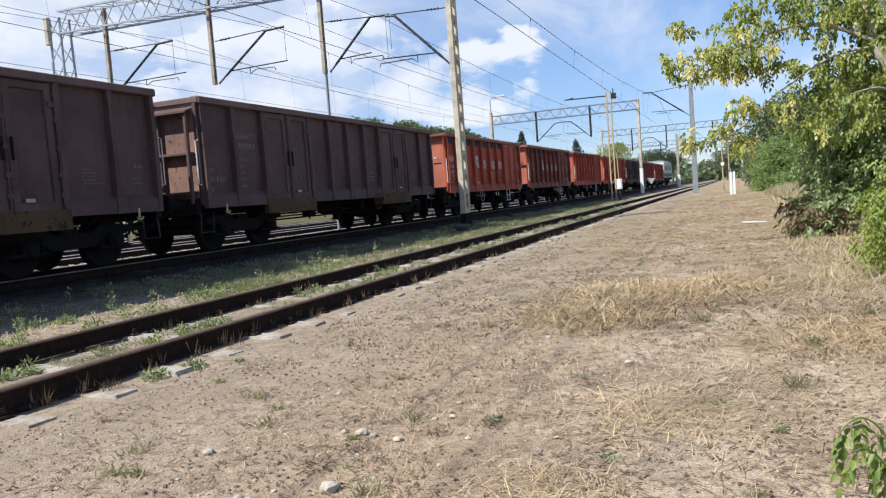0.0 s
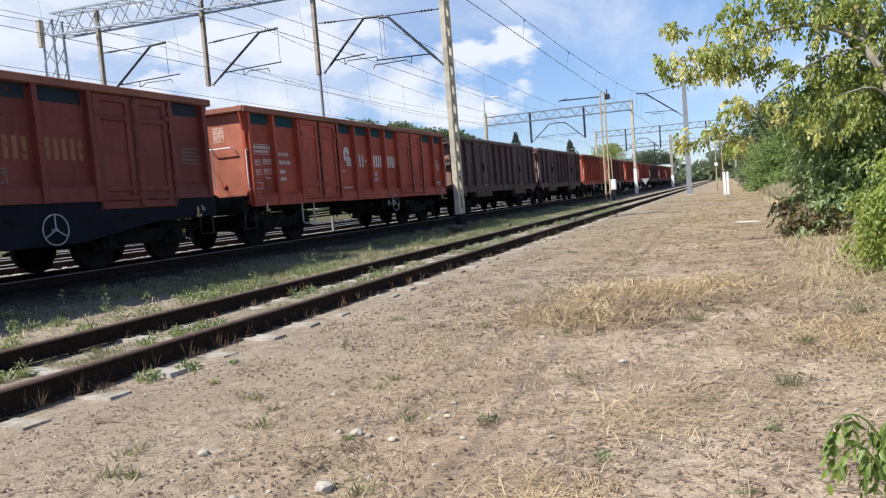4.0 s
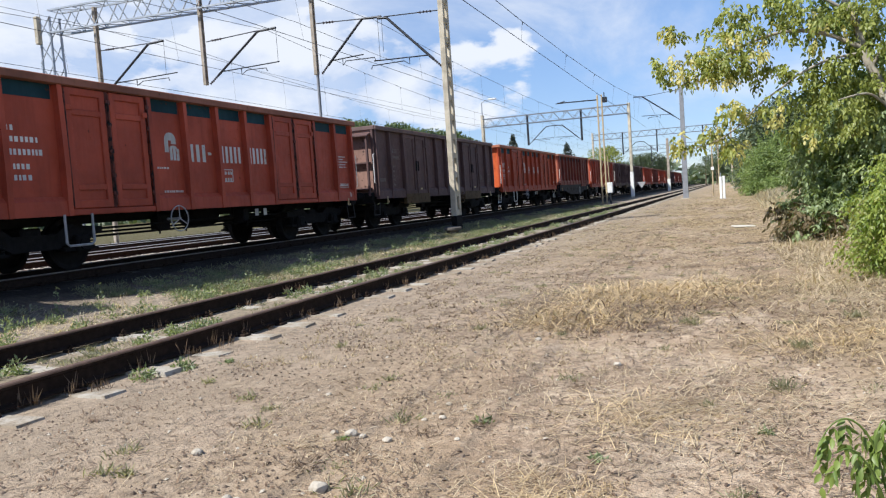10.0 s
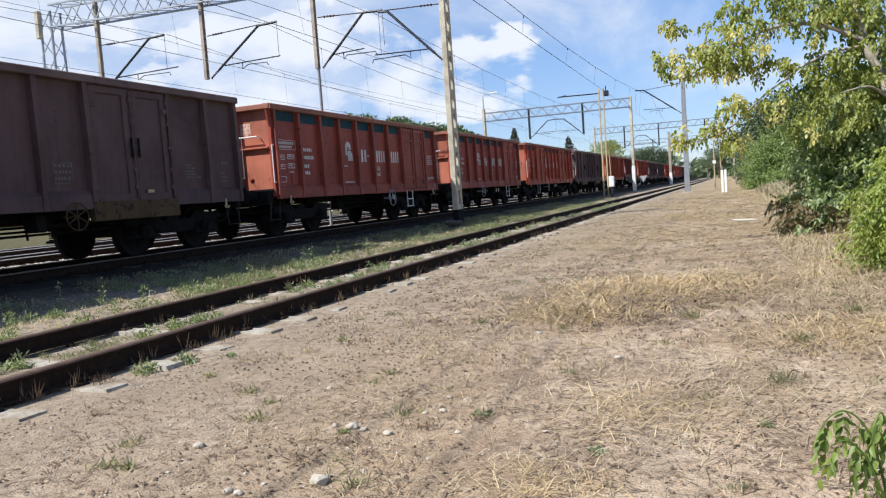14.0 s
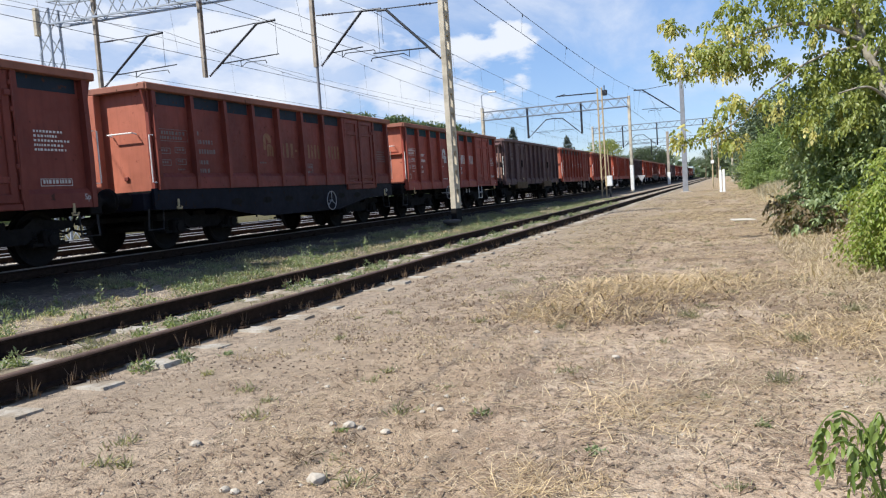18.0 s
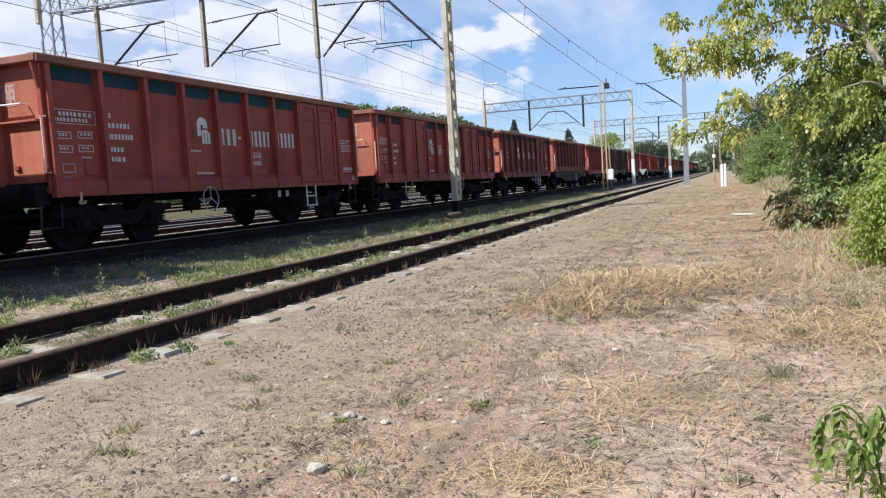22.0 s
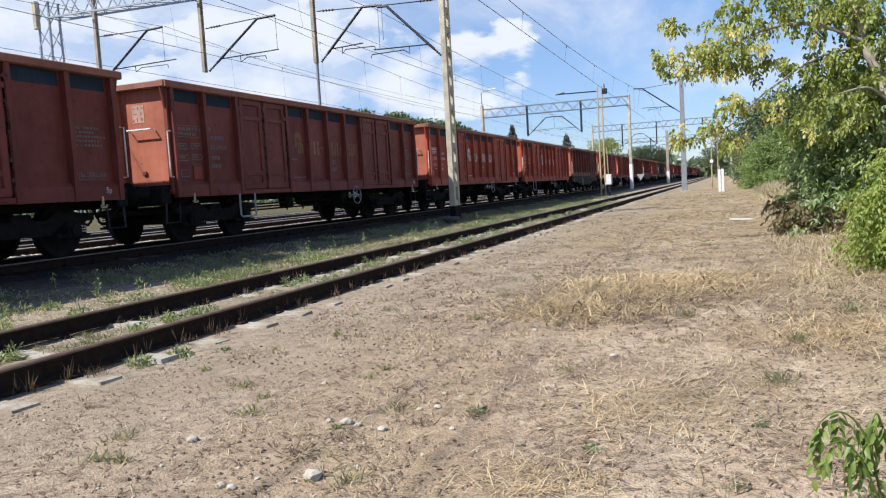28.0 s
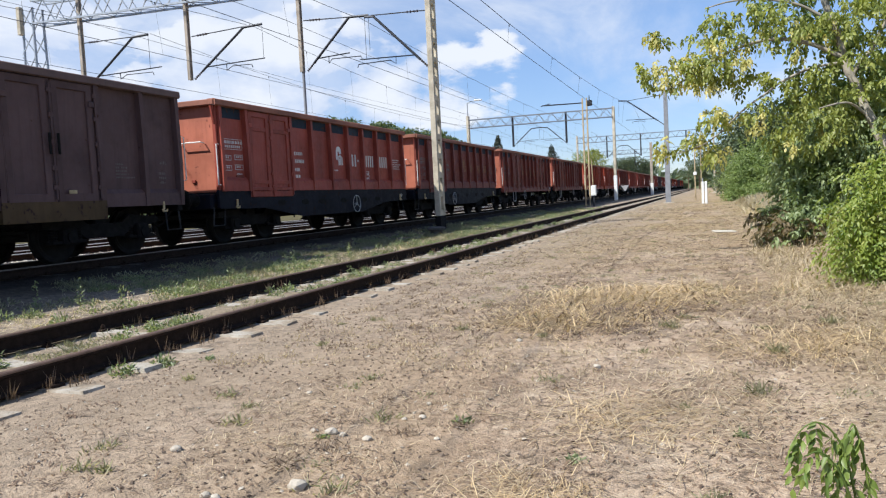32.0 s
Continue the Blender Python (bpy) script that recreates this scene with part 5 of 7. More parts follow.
# ---------------------------------------------------------------- overhead line
def mast(root, x, y, z0, z1, w=0.17, deep=0.17, mat=None, name="mast"):
    """A slotted concrete mast: two flanges joined by a row of rungs, the openings between them recessed."""
    mat = mat or POSTCON
    fl = min(0.16, deep * 0.3)
    def build(s):
        for d in (-1, 1):
            e = d * (deep / 2 - fl / 2)
            s.cbox(-w / 2, w / 2, e - fl / 2, e + fl / 2, z0, z1, 0.012)
        if deep < 0.3:
            s.box(-w * 0.12, w * 0.12, -deep / 2 + fl, deep / 2 - fl, z0, z1)
        z = z0
        while z < z1:
            s.cbox(-w / 2 + 0.012, w / 2 - 0.012, -deep / 2 + fl * 0.9, deep / 2 - fl * 0.9, z, min(z + 0.22, z1), 0.03)
            z += 0.66
    return part(name, shared(("mast", round(z0, 2), round(z1, 2), w, deep), mat, build), root, "", pose(x, y, 0))


def truss(s, x0, x1, z0, z1, d, step):
    """A four-chord lattice beam along x."""
    for z in (z0, z1):
        for y in (-d, d):
            s.box(x0, x1, y - 0.035, y + 0.035, z - 0.035, z + 0.035)
    n = round((x1 - x0) / step)
    for i in range(n):
        a, b = x0 + (x1 - x0) * i / n, x0 + (x1 - x0) * (i + 1) / n
        m = (a + b) / 2
        for y in (-d, d):
            s.rod((a, y, z0), (m, y, z1), 0.026, 4)
            s.rod((m, y, z1), (b, y, z0), 0.026, 4)
        for z in (z0, z1):
            s.rod((a, -d, z), (b, d, z), 0.02, 4)
            s.rod((a, d, z), (a, -d, z), 0.02, 4)


def insulator(s, p, q, r=0.055, n=5):
    p, q = Vector(p), Vector(q)
    s.rod(p, q, 0.022, 6)
    for i in range(n):
        a = p.lerp(q, (i + 0.2) / n)
        b = p.lerp(q, (i + 0.6) / n)
        s.rod(a, b, r, 10, r * 0.55)


def cantilever(root, xm, ym, zb, xw, knee, tip, reach, side):
    """A bracket arm: sloping tube with insulators, a short level top piece, the registration tube and a steady arm."""
    b, k, t = Vector((xm, ym, zb)), Vector((*knee[:1], ym, knee[1])), Vector((*tip[:1], ym, tip[1]))
    d = (k - b)
    arm = part("arm", Shape().tube([b + d * 0.16, k, t], 0.048, 8).mesh("arm", DARKSTEEL), root, "dark tubular bracket arm")
    ins = Shape()
    insulator(ins, b + d * 0.01, b + d * 0.16)
    part("insulator", ins.mesh("insulator", PORCELAIN), arm, "brown ribbed insulator")
    a = b + d * 0.25
    reg = Shape().tube([a, Vector((reach, ym, a.z + 0.06))], 0.022, 6)
    reg.tube([(a.x + 0.35 * (reach - a.x), ym, a.z + 0.02), (a.x + 0.35 * (reach - a.x), ym, a.z - 0.22), (a.x + 0.45 * (reach - a.x), ym, a.z - 0.08), (xw - 0.05 * side, ym, a.z - 0.10), (xw, ym, a.z - 0.22)], 0.018, 6)
    reg.rod(t, (t.x, ym, a.z + 0.06), 0.008, 4)
    part("registration_tube", reg.mesh("registration_tube", DARKSTEEL), arm, "thin dark registration tube")


def stay(root, p, q, mat=WIRE):
    s = Shape().rod(p, q, 0.02, 6)
    part("stay_wire", s.mesh("stay_wire", mat), root)
    i = Shape()
    v = (Vector(q) - Vector(p)).normalized()
    insulator(i, Vector(p) + v * 0.25, Vector(p) + v * 0.75, 0.05, 4)
    part("insulator", i.mesh("insulator", PORCELAIN), root, "brown ribbed insulator")


def portal_near():
    r = tagged(new("overhead_portal"), "steel lattice portal on concrete masts over the tracks", "overhead portal", "overhead line portals")
    y = 25.0
    beam = Shape()
    truss(beam, -26.3, -8.9, -0.46, 0.46, 0.32, 1.25)
    part("lattice_beam", beam.mesh("lattice_beam", GREYSTEEL), r, "grey galvanised lattice beam", pose(0, y, 9.36, 0, 0.9))
    mast(r, -8.86, y, 0.62, 10.4, 0.19, 0.56)
    part("mast_foot", Shape().cbox(-8.96, -8.76, y - 0.285, y + 0.285, -0.2, 0.62, 0.01).mesh("mast_foot", TAR), r, "black tarred foot")
    for x, z0, z1 in ((-24.1, 0.0, 10.1), (-18.88, 6.3, 9.95), (-13.95, 6.1, 9.85)):
        mast(r, x, y, z0, z1, 0.14, 0.18, RUSTPOST, "mast" if z0 < 1 else "hanging_post")
    end = Shape()
    for dx, dy in ((-0.25, -0.25), (0.3, -0.25), (-0.25, 0.25), (0.3, 0.25)):
        end.rod((-26.6 + dx * 1.5, y + dy * 1.5, 0), (-26.6 + dx, y + dy, 10), 0.05, 6)
    for k in range(10):
        for dy in (-0.3, 0.3):
            end.rod((-26.95, y + dy, k + 0.1), (-26.25, y + dy, k + 1.0), 0.025, 4)
            end.rod((-26.25, y + dy, k + 0.1), (-26.95, y + dy, k + 1.0), 0.025, 4)
    part("lattice_tower", end.mesh("lattice_tower", GREYSTEEL), r, "grey lattice end tower")
    part("counterweight", Shape().cbox(-27.0, -26.8, y - 0.45, y - 0.25, 8.9, 10.05, 0.02).mesh("counterweight", POSTCON), r, "pale box on the tower")
    cantilever(r, -23.95, y, 6.45, THIRD + 0.1, (-21.5, 8.25), (-20.75, 8.28), -20.2, 1)
    cantilever(r, -18.7, y, 6.3, SECOND + 0.1, (-16.35, 8.02), (-15.55, 8.05), -15.5, 1)
    cantilever(r, -13.75, y, 6.1, MAIN + 0.1, (-11.95, 7.85), (-11.2, 7.82), -12.0, 1)
    cantilever(r, -8.98, y, 5.75, MAIN - 0.1, (-11.0, 7.75), (-11.35, 7.78), -11.6, -1)
    stay(r, (-9.05, y, 7.72), (-11.1, y, 7.80))
    stay(r, (-13.8, y, 7.95), (-11.9, y, 7.85))
    stay(r, (-18.7, y, 7.95), (-16.3, y, 8.05))
    stay(r, (-23.95, y, 8.3), (-21.5, y, 8.27))
    part("foundation", Shape().cbox(-9.15, -8.57, y - 0.34, y + 0.34, -0.3, 0.06, 0.03).mesh("foundation", TAR), r, "blackened concrete footing")
    part("standing_pole", Shape().rod((-13.92, y, 0.1), (-13.92, y, 6.15), 0.055, 10).mesh("standing_pole", DARKCON), r, "slim grey steel pole between the tracks")
    return r


def portal_far(y, masts, hang, x0, x1, z, label):
    r = tagged(new("overhead_portal"), label, "overhead portal", "overhead line portals")
    beam = Shape()
    truss(beam, x0, x1, -0.42, 0.42, 0.3, 1.3)
    part("lattice_beam", beam.mesh("lattice_beam", BLUESTEEL), r, "grey lattice beam", pose(0, y, z))
    for x, top in masts:
        mast(r, x, y, 0.0, top, 0.24, 0.5)
        part("foundation", Shape().cbox(x - 0.4, x + 0.4, y - 0.4, y + 0.4, -0.3, 0.10, 0.03).mesh("foundation", CONCRETE), r, "concrete footing")
    for x in hang:
        mast(r, x, y, 6.1, z + 0.4, 0.18, 0.2, DARKSTEEL, "hanging_post")
        k = -1 if x == hang[1] else 1
        cantilever(r, x + 0.1 * k, y, 6.2, x + 2.2 * k, (x + 1.9 * k, 7.8), (x + 2.7 * k, 7.85), x + 2.6 * k, k)
    return r


near = portal_near()
p2 = portal_far(76.0, ((-8.55, 9.3), (-23.4, 9.6)), (-18.65, -13.2), -23.3, -8.6, 8.75, "steel lattice portal with a white-painted mast foot")
part("mast_foot", Shape().cbox(-8.70, -8.40, 75.72, 76.28, 0.22, 2.62, 0.01).mesh("mast_foot", WHITEP), p2, "white-painted foot")
lamp = Shape().rod((-23.4, 76, 9.6), (-23.4, 76, 10.9), 0.06, 8).tube([(-23.4, 76, 10.9), (-23.0, 76, 11.1), (-22.2, 76, 11.15)], 0.04, 6)
part("lamp_bracket", lamp.mesh("lamp_bracket", GREYSTEEL), p2)
part("lamp_head", Shape().cbox(-22.6, -21.8, 75.85, 76.15, 11.1, 11.24, 0.04).mesh("lamp_head", WHITEP), p2, "pale street lamp head")
portal_far(118.0, ((-18.9, 9.7), (0.9, 9.6)), (-14.4, -9.4, -2.9), -18.9, 0.9, 9.0, "distant steel lattice portal over the yard")
portal_far(165.0, ((-24.0, 9.7), (2.0, 9.6)), (-14.4, -9.4), -24.0, 2.0, 9.0, "distant steel lattice portal over the yard")


def tension_post():
    """Ochre lattice post beside the running line, with its white cabinet."""
    r = tagged(new("lattice_post"), "ochre lattice anchor post with a switch on top", "lattice post")
    x, y = -8.55, 57.5
    s = Shape()
    for d in (-0.16, 0.16):
        s.cbox(x + d - 0.05, x + d + 0.05, y - 0.06, y + 0.06, 0.0, 8.15, 0.01)
    for k in range(9):
        s.rod((x - 0.16, y, 0.4 + k * 0.8), (x + 0.16, y, 0.9 + k * 0.8), 0.02, 4)
    part("post", s.mesh("post", OCHRE), r)
    part("top_arm", Shape().rod((x - 3.2, y, 7.85), (x - 0.1, y, 7.8), 0.045, 6).rod((x - 3.3, y, 7.80), (x - 2.6, y, 7.95), 0.03, 6).mesh("top_arm", DARKSTEEL), r, "dark level arm")
    part("switch", Shape().cbox(x + 0.2, x + 0.55, y - 0.15, y + 0.15, 7.55, 7.95, 0.03).rod((x + 0.35, y, 7.95), (x + 0.35, y, 8.3), 0.04, 6).mesh("switch", DARKSTEEL), r, "black isolator switch")
    s = Shape().tube([(x + 0.16, y, 3.6), (x + 0.35, y, 3.6), (x + 0.42, y, 1.2), (x + 0.55, y, 0.9)], 0.035, 6)
    part("drive_rod", s.mesh("drive_rod", OCHRE), r, "ochre drive rod")
    c = tagged(new("line_cabinet"), "white steel trackside cabinet on a short post", "cabinet")
    part("case", Shape().cbox(x + 0.28, x + 0.66, y - 0.35, y - 0.05, 0.85, 1.62, 0.02).mesh("case", WHITEP), c)
    part("foot", Shape().cbox(x + 0.40, x + 0.54, y - 0.27, y - 0.13, 0.0, 0.85, 0.01).mesh("foot", DARKSTEEL), c)
    part("case_door", Shape().cbox(x + 0.31, x + 0.63, y - 0.362, y - 0.351, 0.9, 1.57, 0.004).mesh("case_door", WHITEP), c)


tension_post()


def siding_pole():
    r = tagged(new("catenary_pole"), "grey concrete pole with a bracket over the siding", "overhead line pole")
    y = 61.0
    s = Shape().prism(((-0.20, 0), (0.20, 0), (0.14, 8.5), (-0.14, 8.5)), "y", -0.2, 0.2)
    part("pole", s.mesh("pole", DARKCON), r, "", pose(-2.92, y, -0.05))
    part("footing", Shape().cbox(-3.3, -2.5, y - 0.4, y + 0.4, -0.3, 0.05, 0.03).mesh("footing", CONCRETE), r, "concrete footing")
    cantilever(r, -3.05, y, 6.0, SIDING, (-5.8, 8.05), (-6.45, 8.1), -5.9, -1)
    stay(r, (-3.0, y, 8.3), (-5.8, y, 8.05))


siding_pole()


def wires():
    """Contact and carrying wires of every track, span by span, with droppers."""
    spans = {
        MAIN: ((-36, 25), (25, 76), (76, 118), (118, 165), (165, 300)),
        SECOND: ((-36, 25), (25, 76), (76, 118), (118, 165), (165, 300)),
        THIRD: ((-36, 25), (25, 76), (76, 118), (118, 165), (165, 300)),
        SIDING: ((-17, 61), (61, 118), (118, 165), (165, 300)),
    }
    names = {MAIN: "running track under the train", SECOND: "second running track", THIRD: "third running track", SIDING: "siding"}
    for x, ss in spans.items():
        zc, zs, zl = {MAIN: (6.17, 7.80, 7.30), SECOND: (6.15, 8.10, 7.10), THIRD: (6.30, 8.30, 7.35), SIDING: (5.68, 7.72, 6.23)}[x]
        root = tagged(new("overhead_wire"), "thin dark overhead wires above the " + names[x], "overhead wire", "overhead wires")
        for a, b in ss:
            n = 12
            def sag(t):
                return zs - 4 * (zs - zl) * t * (1 - t)
            off = 0.18 if int(a) % 2 else -0.18
            top = [(x + off * 0.3, a + (b - a) * i / n, sag(i / n)) for i in range(n + 1)]
            part("carrying_wire", Shape().tube(top, 0.009, 4).mesh("carrying_wire", WIRE), root)
            part("contact_wire", Shape().tube([(x + off, a, zc), (x - off, b, zc)], 0.009, 4).mesh("contact_wire", WIRE), root)
            s = Shape()
            for i in range(1, n):
                s.rod(top[i], (x + off * (1 - 2 * i / n), top[i][1], zc), 0.004, 3)
                s.rod((top[i][0], top[i][1], top[i][2]), (top[i][0], top[i][1] + 0.05, top[i][2] - 0.08), 0.014, 4)
            tagged(part("droppers", s.mesh("droppers", WIRE), root, "thin dropper wires and clamps"), kind="stuff")
    for x0, x1, z in ((-24.5, -24.5, 9.40), (-14.6, -14.6, 8.10)):
        r = tagged(new("feeder_wire"), "thin dark feeder wire strung between the portals", "overhead wire", "overhead wires")
        for a, b in ((-36, 25), (25, 76), (76, 118), (118, 300)):
            pts = [(x0 + (x1 - x0) * i / 8, a + (b - a) * i / 8, z - 1.2 * (i / 8) * (1 - i / 8)) for i in range(9)]
            part("wire", Shape().tube(pts, 0.009, 4).mesh("wire", WIRE), r)


wires()


OLDCON = plain("blackened_concrete", (0.11, 0.10, 0.09), 0.9, 0, 0.25, 7, 0.3)


def posts_and_marks():
    w = tagged(new("marker_post"), "twin white-painted marker posts standing beside the path", "marker post")
    for a, top in ((-0.42, 1.46), (-0.22, 1.49)):
        part("shaft", Shape().cbox(a, a + 0.155, 53.22, 53.40, -0.1, top, 0.02).mesh("shaft", WHITEP), w)
    part("brace", Shape().cbox(-0.40, -0.09, 53.40, 53.44, 0.9, 1.0, 0.008).mesh("brace", GREYSTEEL), w, "grey steel brace behind the shafts")
    part("top_pin", Shape().rod((-0.34, 53.31, 1.44), (-0.34, 53.31, 1.72), 0.03, 6).mesh("top_pin", GREYSTEEL), w)
    for x, y, h, disc in ((-1.0, 66.0, 5.2, True), (-0.5, 64.0, 5.6, False)):
        p = tagged(new("slim_post"), "slim ochre signal post with a small white plate" if disc else "slim ochre wooden post", "post")
        part("shaft", Shape().rod((x, y, -0.1), (x, y, h), 0.06, 8, 0.04).mesh("shaft", OCHRE), p)
        if disc:
            part("plate", Shape().cbox(x - 0.13, x + 0.13, y - 0.12, y - 0.09, 2.1, 2.36, 0.01).mesh("plate", WHITEP), p, "small white plate")
    # white-footed mast and a small triangular board down the line
    m = tagged(new("catenary_mast"), "ochre-grey mast with a white foot far down the line", "overhead line pole")
    part("shaft", Shape().cbox(-8.75, -8.35, 126.8, 127.2, 0.0, 8.5, 0.02).mesh("shaft", RUSTPOST), m)
    part("mast_foot", Shape().cbox(-8.78, -8.32, 126.77, 127.23, 0.1, 2.0, 0.02).mesh("mast_foot", WHITEP), m, "white-painted foot")
    b = tagged(new("triangle_board"), "small white triangular lineside board on a post", "track sign")
    # the board's shade is put into a greyer paint
    part("board", Shape().prism(((-0.45, 1.62), (0.45, 1.62), (0.0, 0.95)), "y", 83.97, 84.0).mesh("board", WHEELGREY), b, "white triangle greyed for shade", pose(-8.5, 0, 0))
    part("shaft", Shape().rod((-8.5, 84.03, 0.0), (-8.5, 84.03, 1.3), 0.035, 6).mesh("shaft", DARKSTEEL), b)
    s = tagged(new("cable_cover"), "round grey concrete cable cover in the weeds", "cable cover")
    part("lid", Shape().lathe([(0, 0.27), (0.02, 0.30), (0.08, 0.30), (0.10, 0.26)], (0, 0, 0.15), (0.03, -0.05, 1), 18).mesh("lid", OLDCON), s, "", pose(-8.50, 23.5, 0.04))
    part("base", Shape().lathe([(0, 0.22), (0.17, 0.2)], (0, 0, 0), (0, 0, 1), 14).mesh("base", OLDCON), s, "", pose(-8.50, 23.5, 0.0))
    pl = Shape().cbox(-0.26, 0.26, -0.24, 0.24, 0, 0.04, 0.015)
    tagged(new("concrete_slab", pl.mesh("concrete_slab", plain("pale_slab", (0.52, 0.49, 0.43), 0.85, 0, 0.12, 6, 0.2))), "pale concrete slab lying flat in the dry grass", "concrete slab").matrix_basis = pose(0.36, 20.6, 0.0, 0, 2, 12)


posts_and_marks()


# ---------------------------------------------------------------- plants
RNG = np.random.default_rng(11)


def fast(name, v, f, mat, parent=None, label="", category="", kind=""):
    """A mesh from arrays, with no loops in Python."""
    me = bpy.data.meshes.new(name)
    v = np.asarray(v, dtype=np.float32)
    f = np.asarray(f, dtype=np.int32)
    k = f.shape[1]
    me.vertices.add(len(v))
    me.vertices.foreach_set("co", v.ravel())
    me.loops.add(f.size)
    me.loops.foreach_set("vertex_index", f.ravel())
    me.polygons.add(len(f))
    me.polygons.foreach_set("loop_start", np.arange(0, f.size, k, dtype=np.int32))
    me.update(calc_edges=True)
    me.validate()
    me.materials.append(mat)
    ob = new(name, me)
    ob.parent = parent
    return tagged(ob, label, category, "", kind)


def unit(a):
    return a / np.maximum(np.linalg.norm(a, axis=1, keepdims=True), 1e-9)


def leaf_arrays(c, axis, length, width, fold=0.25):
    """Folded pointed leaves at places c, along axis."""
    n = len(c)
    axis = unit(axis)
    r = unit(np.cross(axis, RNG.normal(size=(n, 3))))
    up = np.cross(r, axis)
    L, W = np.broadcast_to(length, n)[:, None], np.broadcast_to(width, n)[:, None]
    mid = c + axis * L * 0.42
    v = np.stack([c, mid + r * W * 0.5 + up * W * fold, c + axis * L - up * L * 0.12, mid - r * W * 0.5 + up * W * fold], 1).reshape(-1, 3)
    k = np.arange(n)[:, None] * 4
    f = np.concatenate([k + np.array([[0, 1, 2]]), k + np.array([[0, 2, 3]])])
    return v, f


def broad_leaves(c, axis, length, width, fold=0.16, curl=0.16):
    """Broad pointed leaves with a midrib fold and a tip that bends down."""
    n = len(c)
    axis = unit(axis)
    r = unit(np.cross(axis, np.array([[0, 0, 1.0]]) + RNG.normal(size=(n, 3)) * 0.75))
    up = np.cross(r, axis)
    L, W = np.broadcast_to(length, n)[:, None], np.broadcast_to(width, n)[:, None]
    low, high = c + axis * L * 0.28, c + axis * L * 0.64 - up * L * curl * 0.35
    v = np.stack([c, low + r * W * 0.47 + up * W * fold, high + r * W * 0.40 + up * W * fold, c + axis * L - up * L * curl, high - r * W * 0.40 + up * W * fold, low - r * W * 0.47 + up * W * fold, low, high], 1).reshape(-1, 3)
    k = np.arange(n)[:, None] * 8
    f = np.concatenate([k + np.array([q]) for q in ([0, 1, 6], [0, 6, 5], [6, 1, 2], [6, 2, 7], [6, 7, 4], [6, 4, 5], [7, 2, 3], [7, 3, 4])])
    return v, f


def sprays(c, axis, leaflets, length, width, spread, broad=False):
    """Compound leaves: leaflets set along a drooping stalk."""
    n = len(c)
    axis = unit(axis)
    side = unit(np.cross(axis, np.array([[0, 0, 1.0]]) + RNG.normal(size=(n, 3)) * 0.2))
    cs, ax = [], []
    for k in range(leaflets):
        t = (k // 2 + 1) / (leaflets // 2 + 1)
        s = 0 if k == leaflets - 1 else (1 if k % 2 else -1)
        if s == 0:
            t = 1.0
        p = c + axis * (spread * t) + np.array([[0, 0, -1.0]]) * (spread * 0.5 * t * t)
        d = axis * (1.0 if s == 0 else 0.55) + side * s * 0.8 + np.array([[0, 0, -0.55]]) + RNG.normal(size=(n, 3)) * 0.18
        cs.append(p)
        ax.append(d)
    c2, a2 = np.concatenate(cs), np.concatenate(ax)
    m = len(c2)
    return (broad_leaves if broad else leaf_arrays)(c2, a2, length * RNG.uniform(0.7, 1.2, m), width * RNG.uniform(0.7, 1.2, m))


def in_blob(n, centre, radii, rough=0.35, hollow=0.45):
    """Places in a lumpy rounded mass, thicker towards its outside."""
    d = unit(RNG.normal(size=(n, 3)))
    lump = 1 + rough * np.sin(d[:, 0] * 5.1 + centre[0] * 3) * np.cos(d[:, 1] * 4.3 + centre[1]) + rough * 0.6 * np.sin(d[:, 2] * 9 + d[:, 0] * 7 + centre[2] * 5)
    r = (hollow + (1 - hollow) * RNG.random(n) ** 0.6) * lump
    return np.asarray(centre) + d * r[:, None] * np.asarray(radii), d


def crown(root, name, blobs, mat, per, leaf, wid, droop=0.5, compound=5, spread=0.14, label="", floor=0.02, clump=1, rough=0.35, hollow=0.45, broad=False):
    vs, fs, k = [], [], 0
    for c, rad, dens in blobs:
        n = max(5, int(per * dens))
        p, d = in_blob(max(3, n // clump), c, rad, rough, hollow)
        if clump > 1:
            p, d = np.repeat(p, clump, 0), np.repeat(d, clump, 0)
            p = p + RNG.normal(size=p.shape) * np.array([0.075, 0.075, 0.055])
        keep = p[:, 2] > floor
        p, d = p[keep], d[keep]
        a = d * 0.7 + RNG.normal(size=p.shape) * 0.5
        a[:, 2] -= droop
        v, f = sprays(p, a, compound, leaf, wid, spread, broad) if compound > 1 else leaf_arrays(p, a, leaf * RNG.uniform(0.6, 1.3, len(p)), wid * RNG.uniform(0.6, 1.3, len(p)))
        vs.append(v)
        fs.append(f + k)
        k += len(v)
    return fast(name, np.concatenate(vs), np.concatenate(fs), mat, root, label)


def limbs(root, name, lines, mat):
    s = Shape()
    for pts, r0, r1 in lines:
        for _ in range(2):
            soft = [Vector(pts[0])]
            for a, b in zip(pts, pts[1:]):
                soft += [Vector(a).lerp(Vector(b), 0.25), Vector(a).lerp(Vector(b), 0.75)]
            pts = soft + [Vector(pts[-1])]
        fine = []
        for a, b in zip(pts, pts[1:]):
            for i in range(2):
                q = Vector(a).lerp(Vector(b), i / 2)
                fine.append(q + Vector((noise.noise(q * 2.1), noise.noise(q * 2.3 + Vector((5, 0, 0))), 0)) * min(0.05, 7 * r0))
        fine.append(Vector(pts[-1]))
        s.tube(fine, r0, 8, r1)
    return part(name, s.mesh(name, mat, True), root)


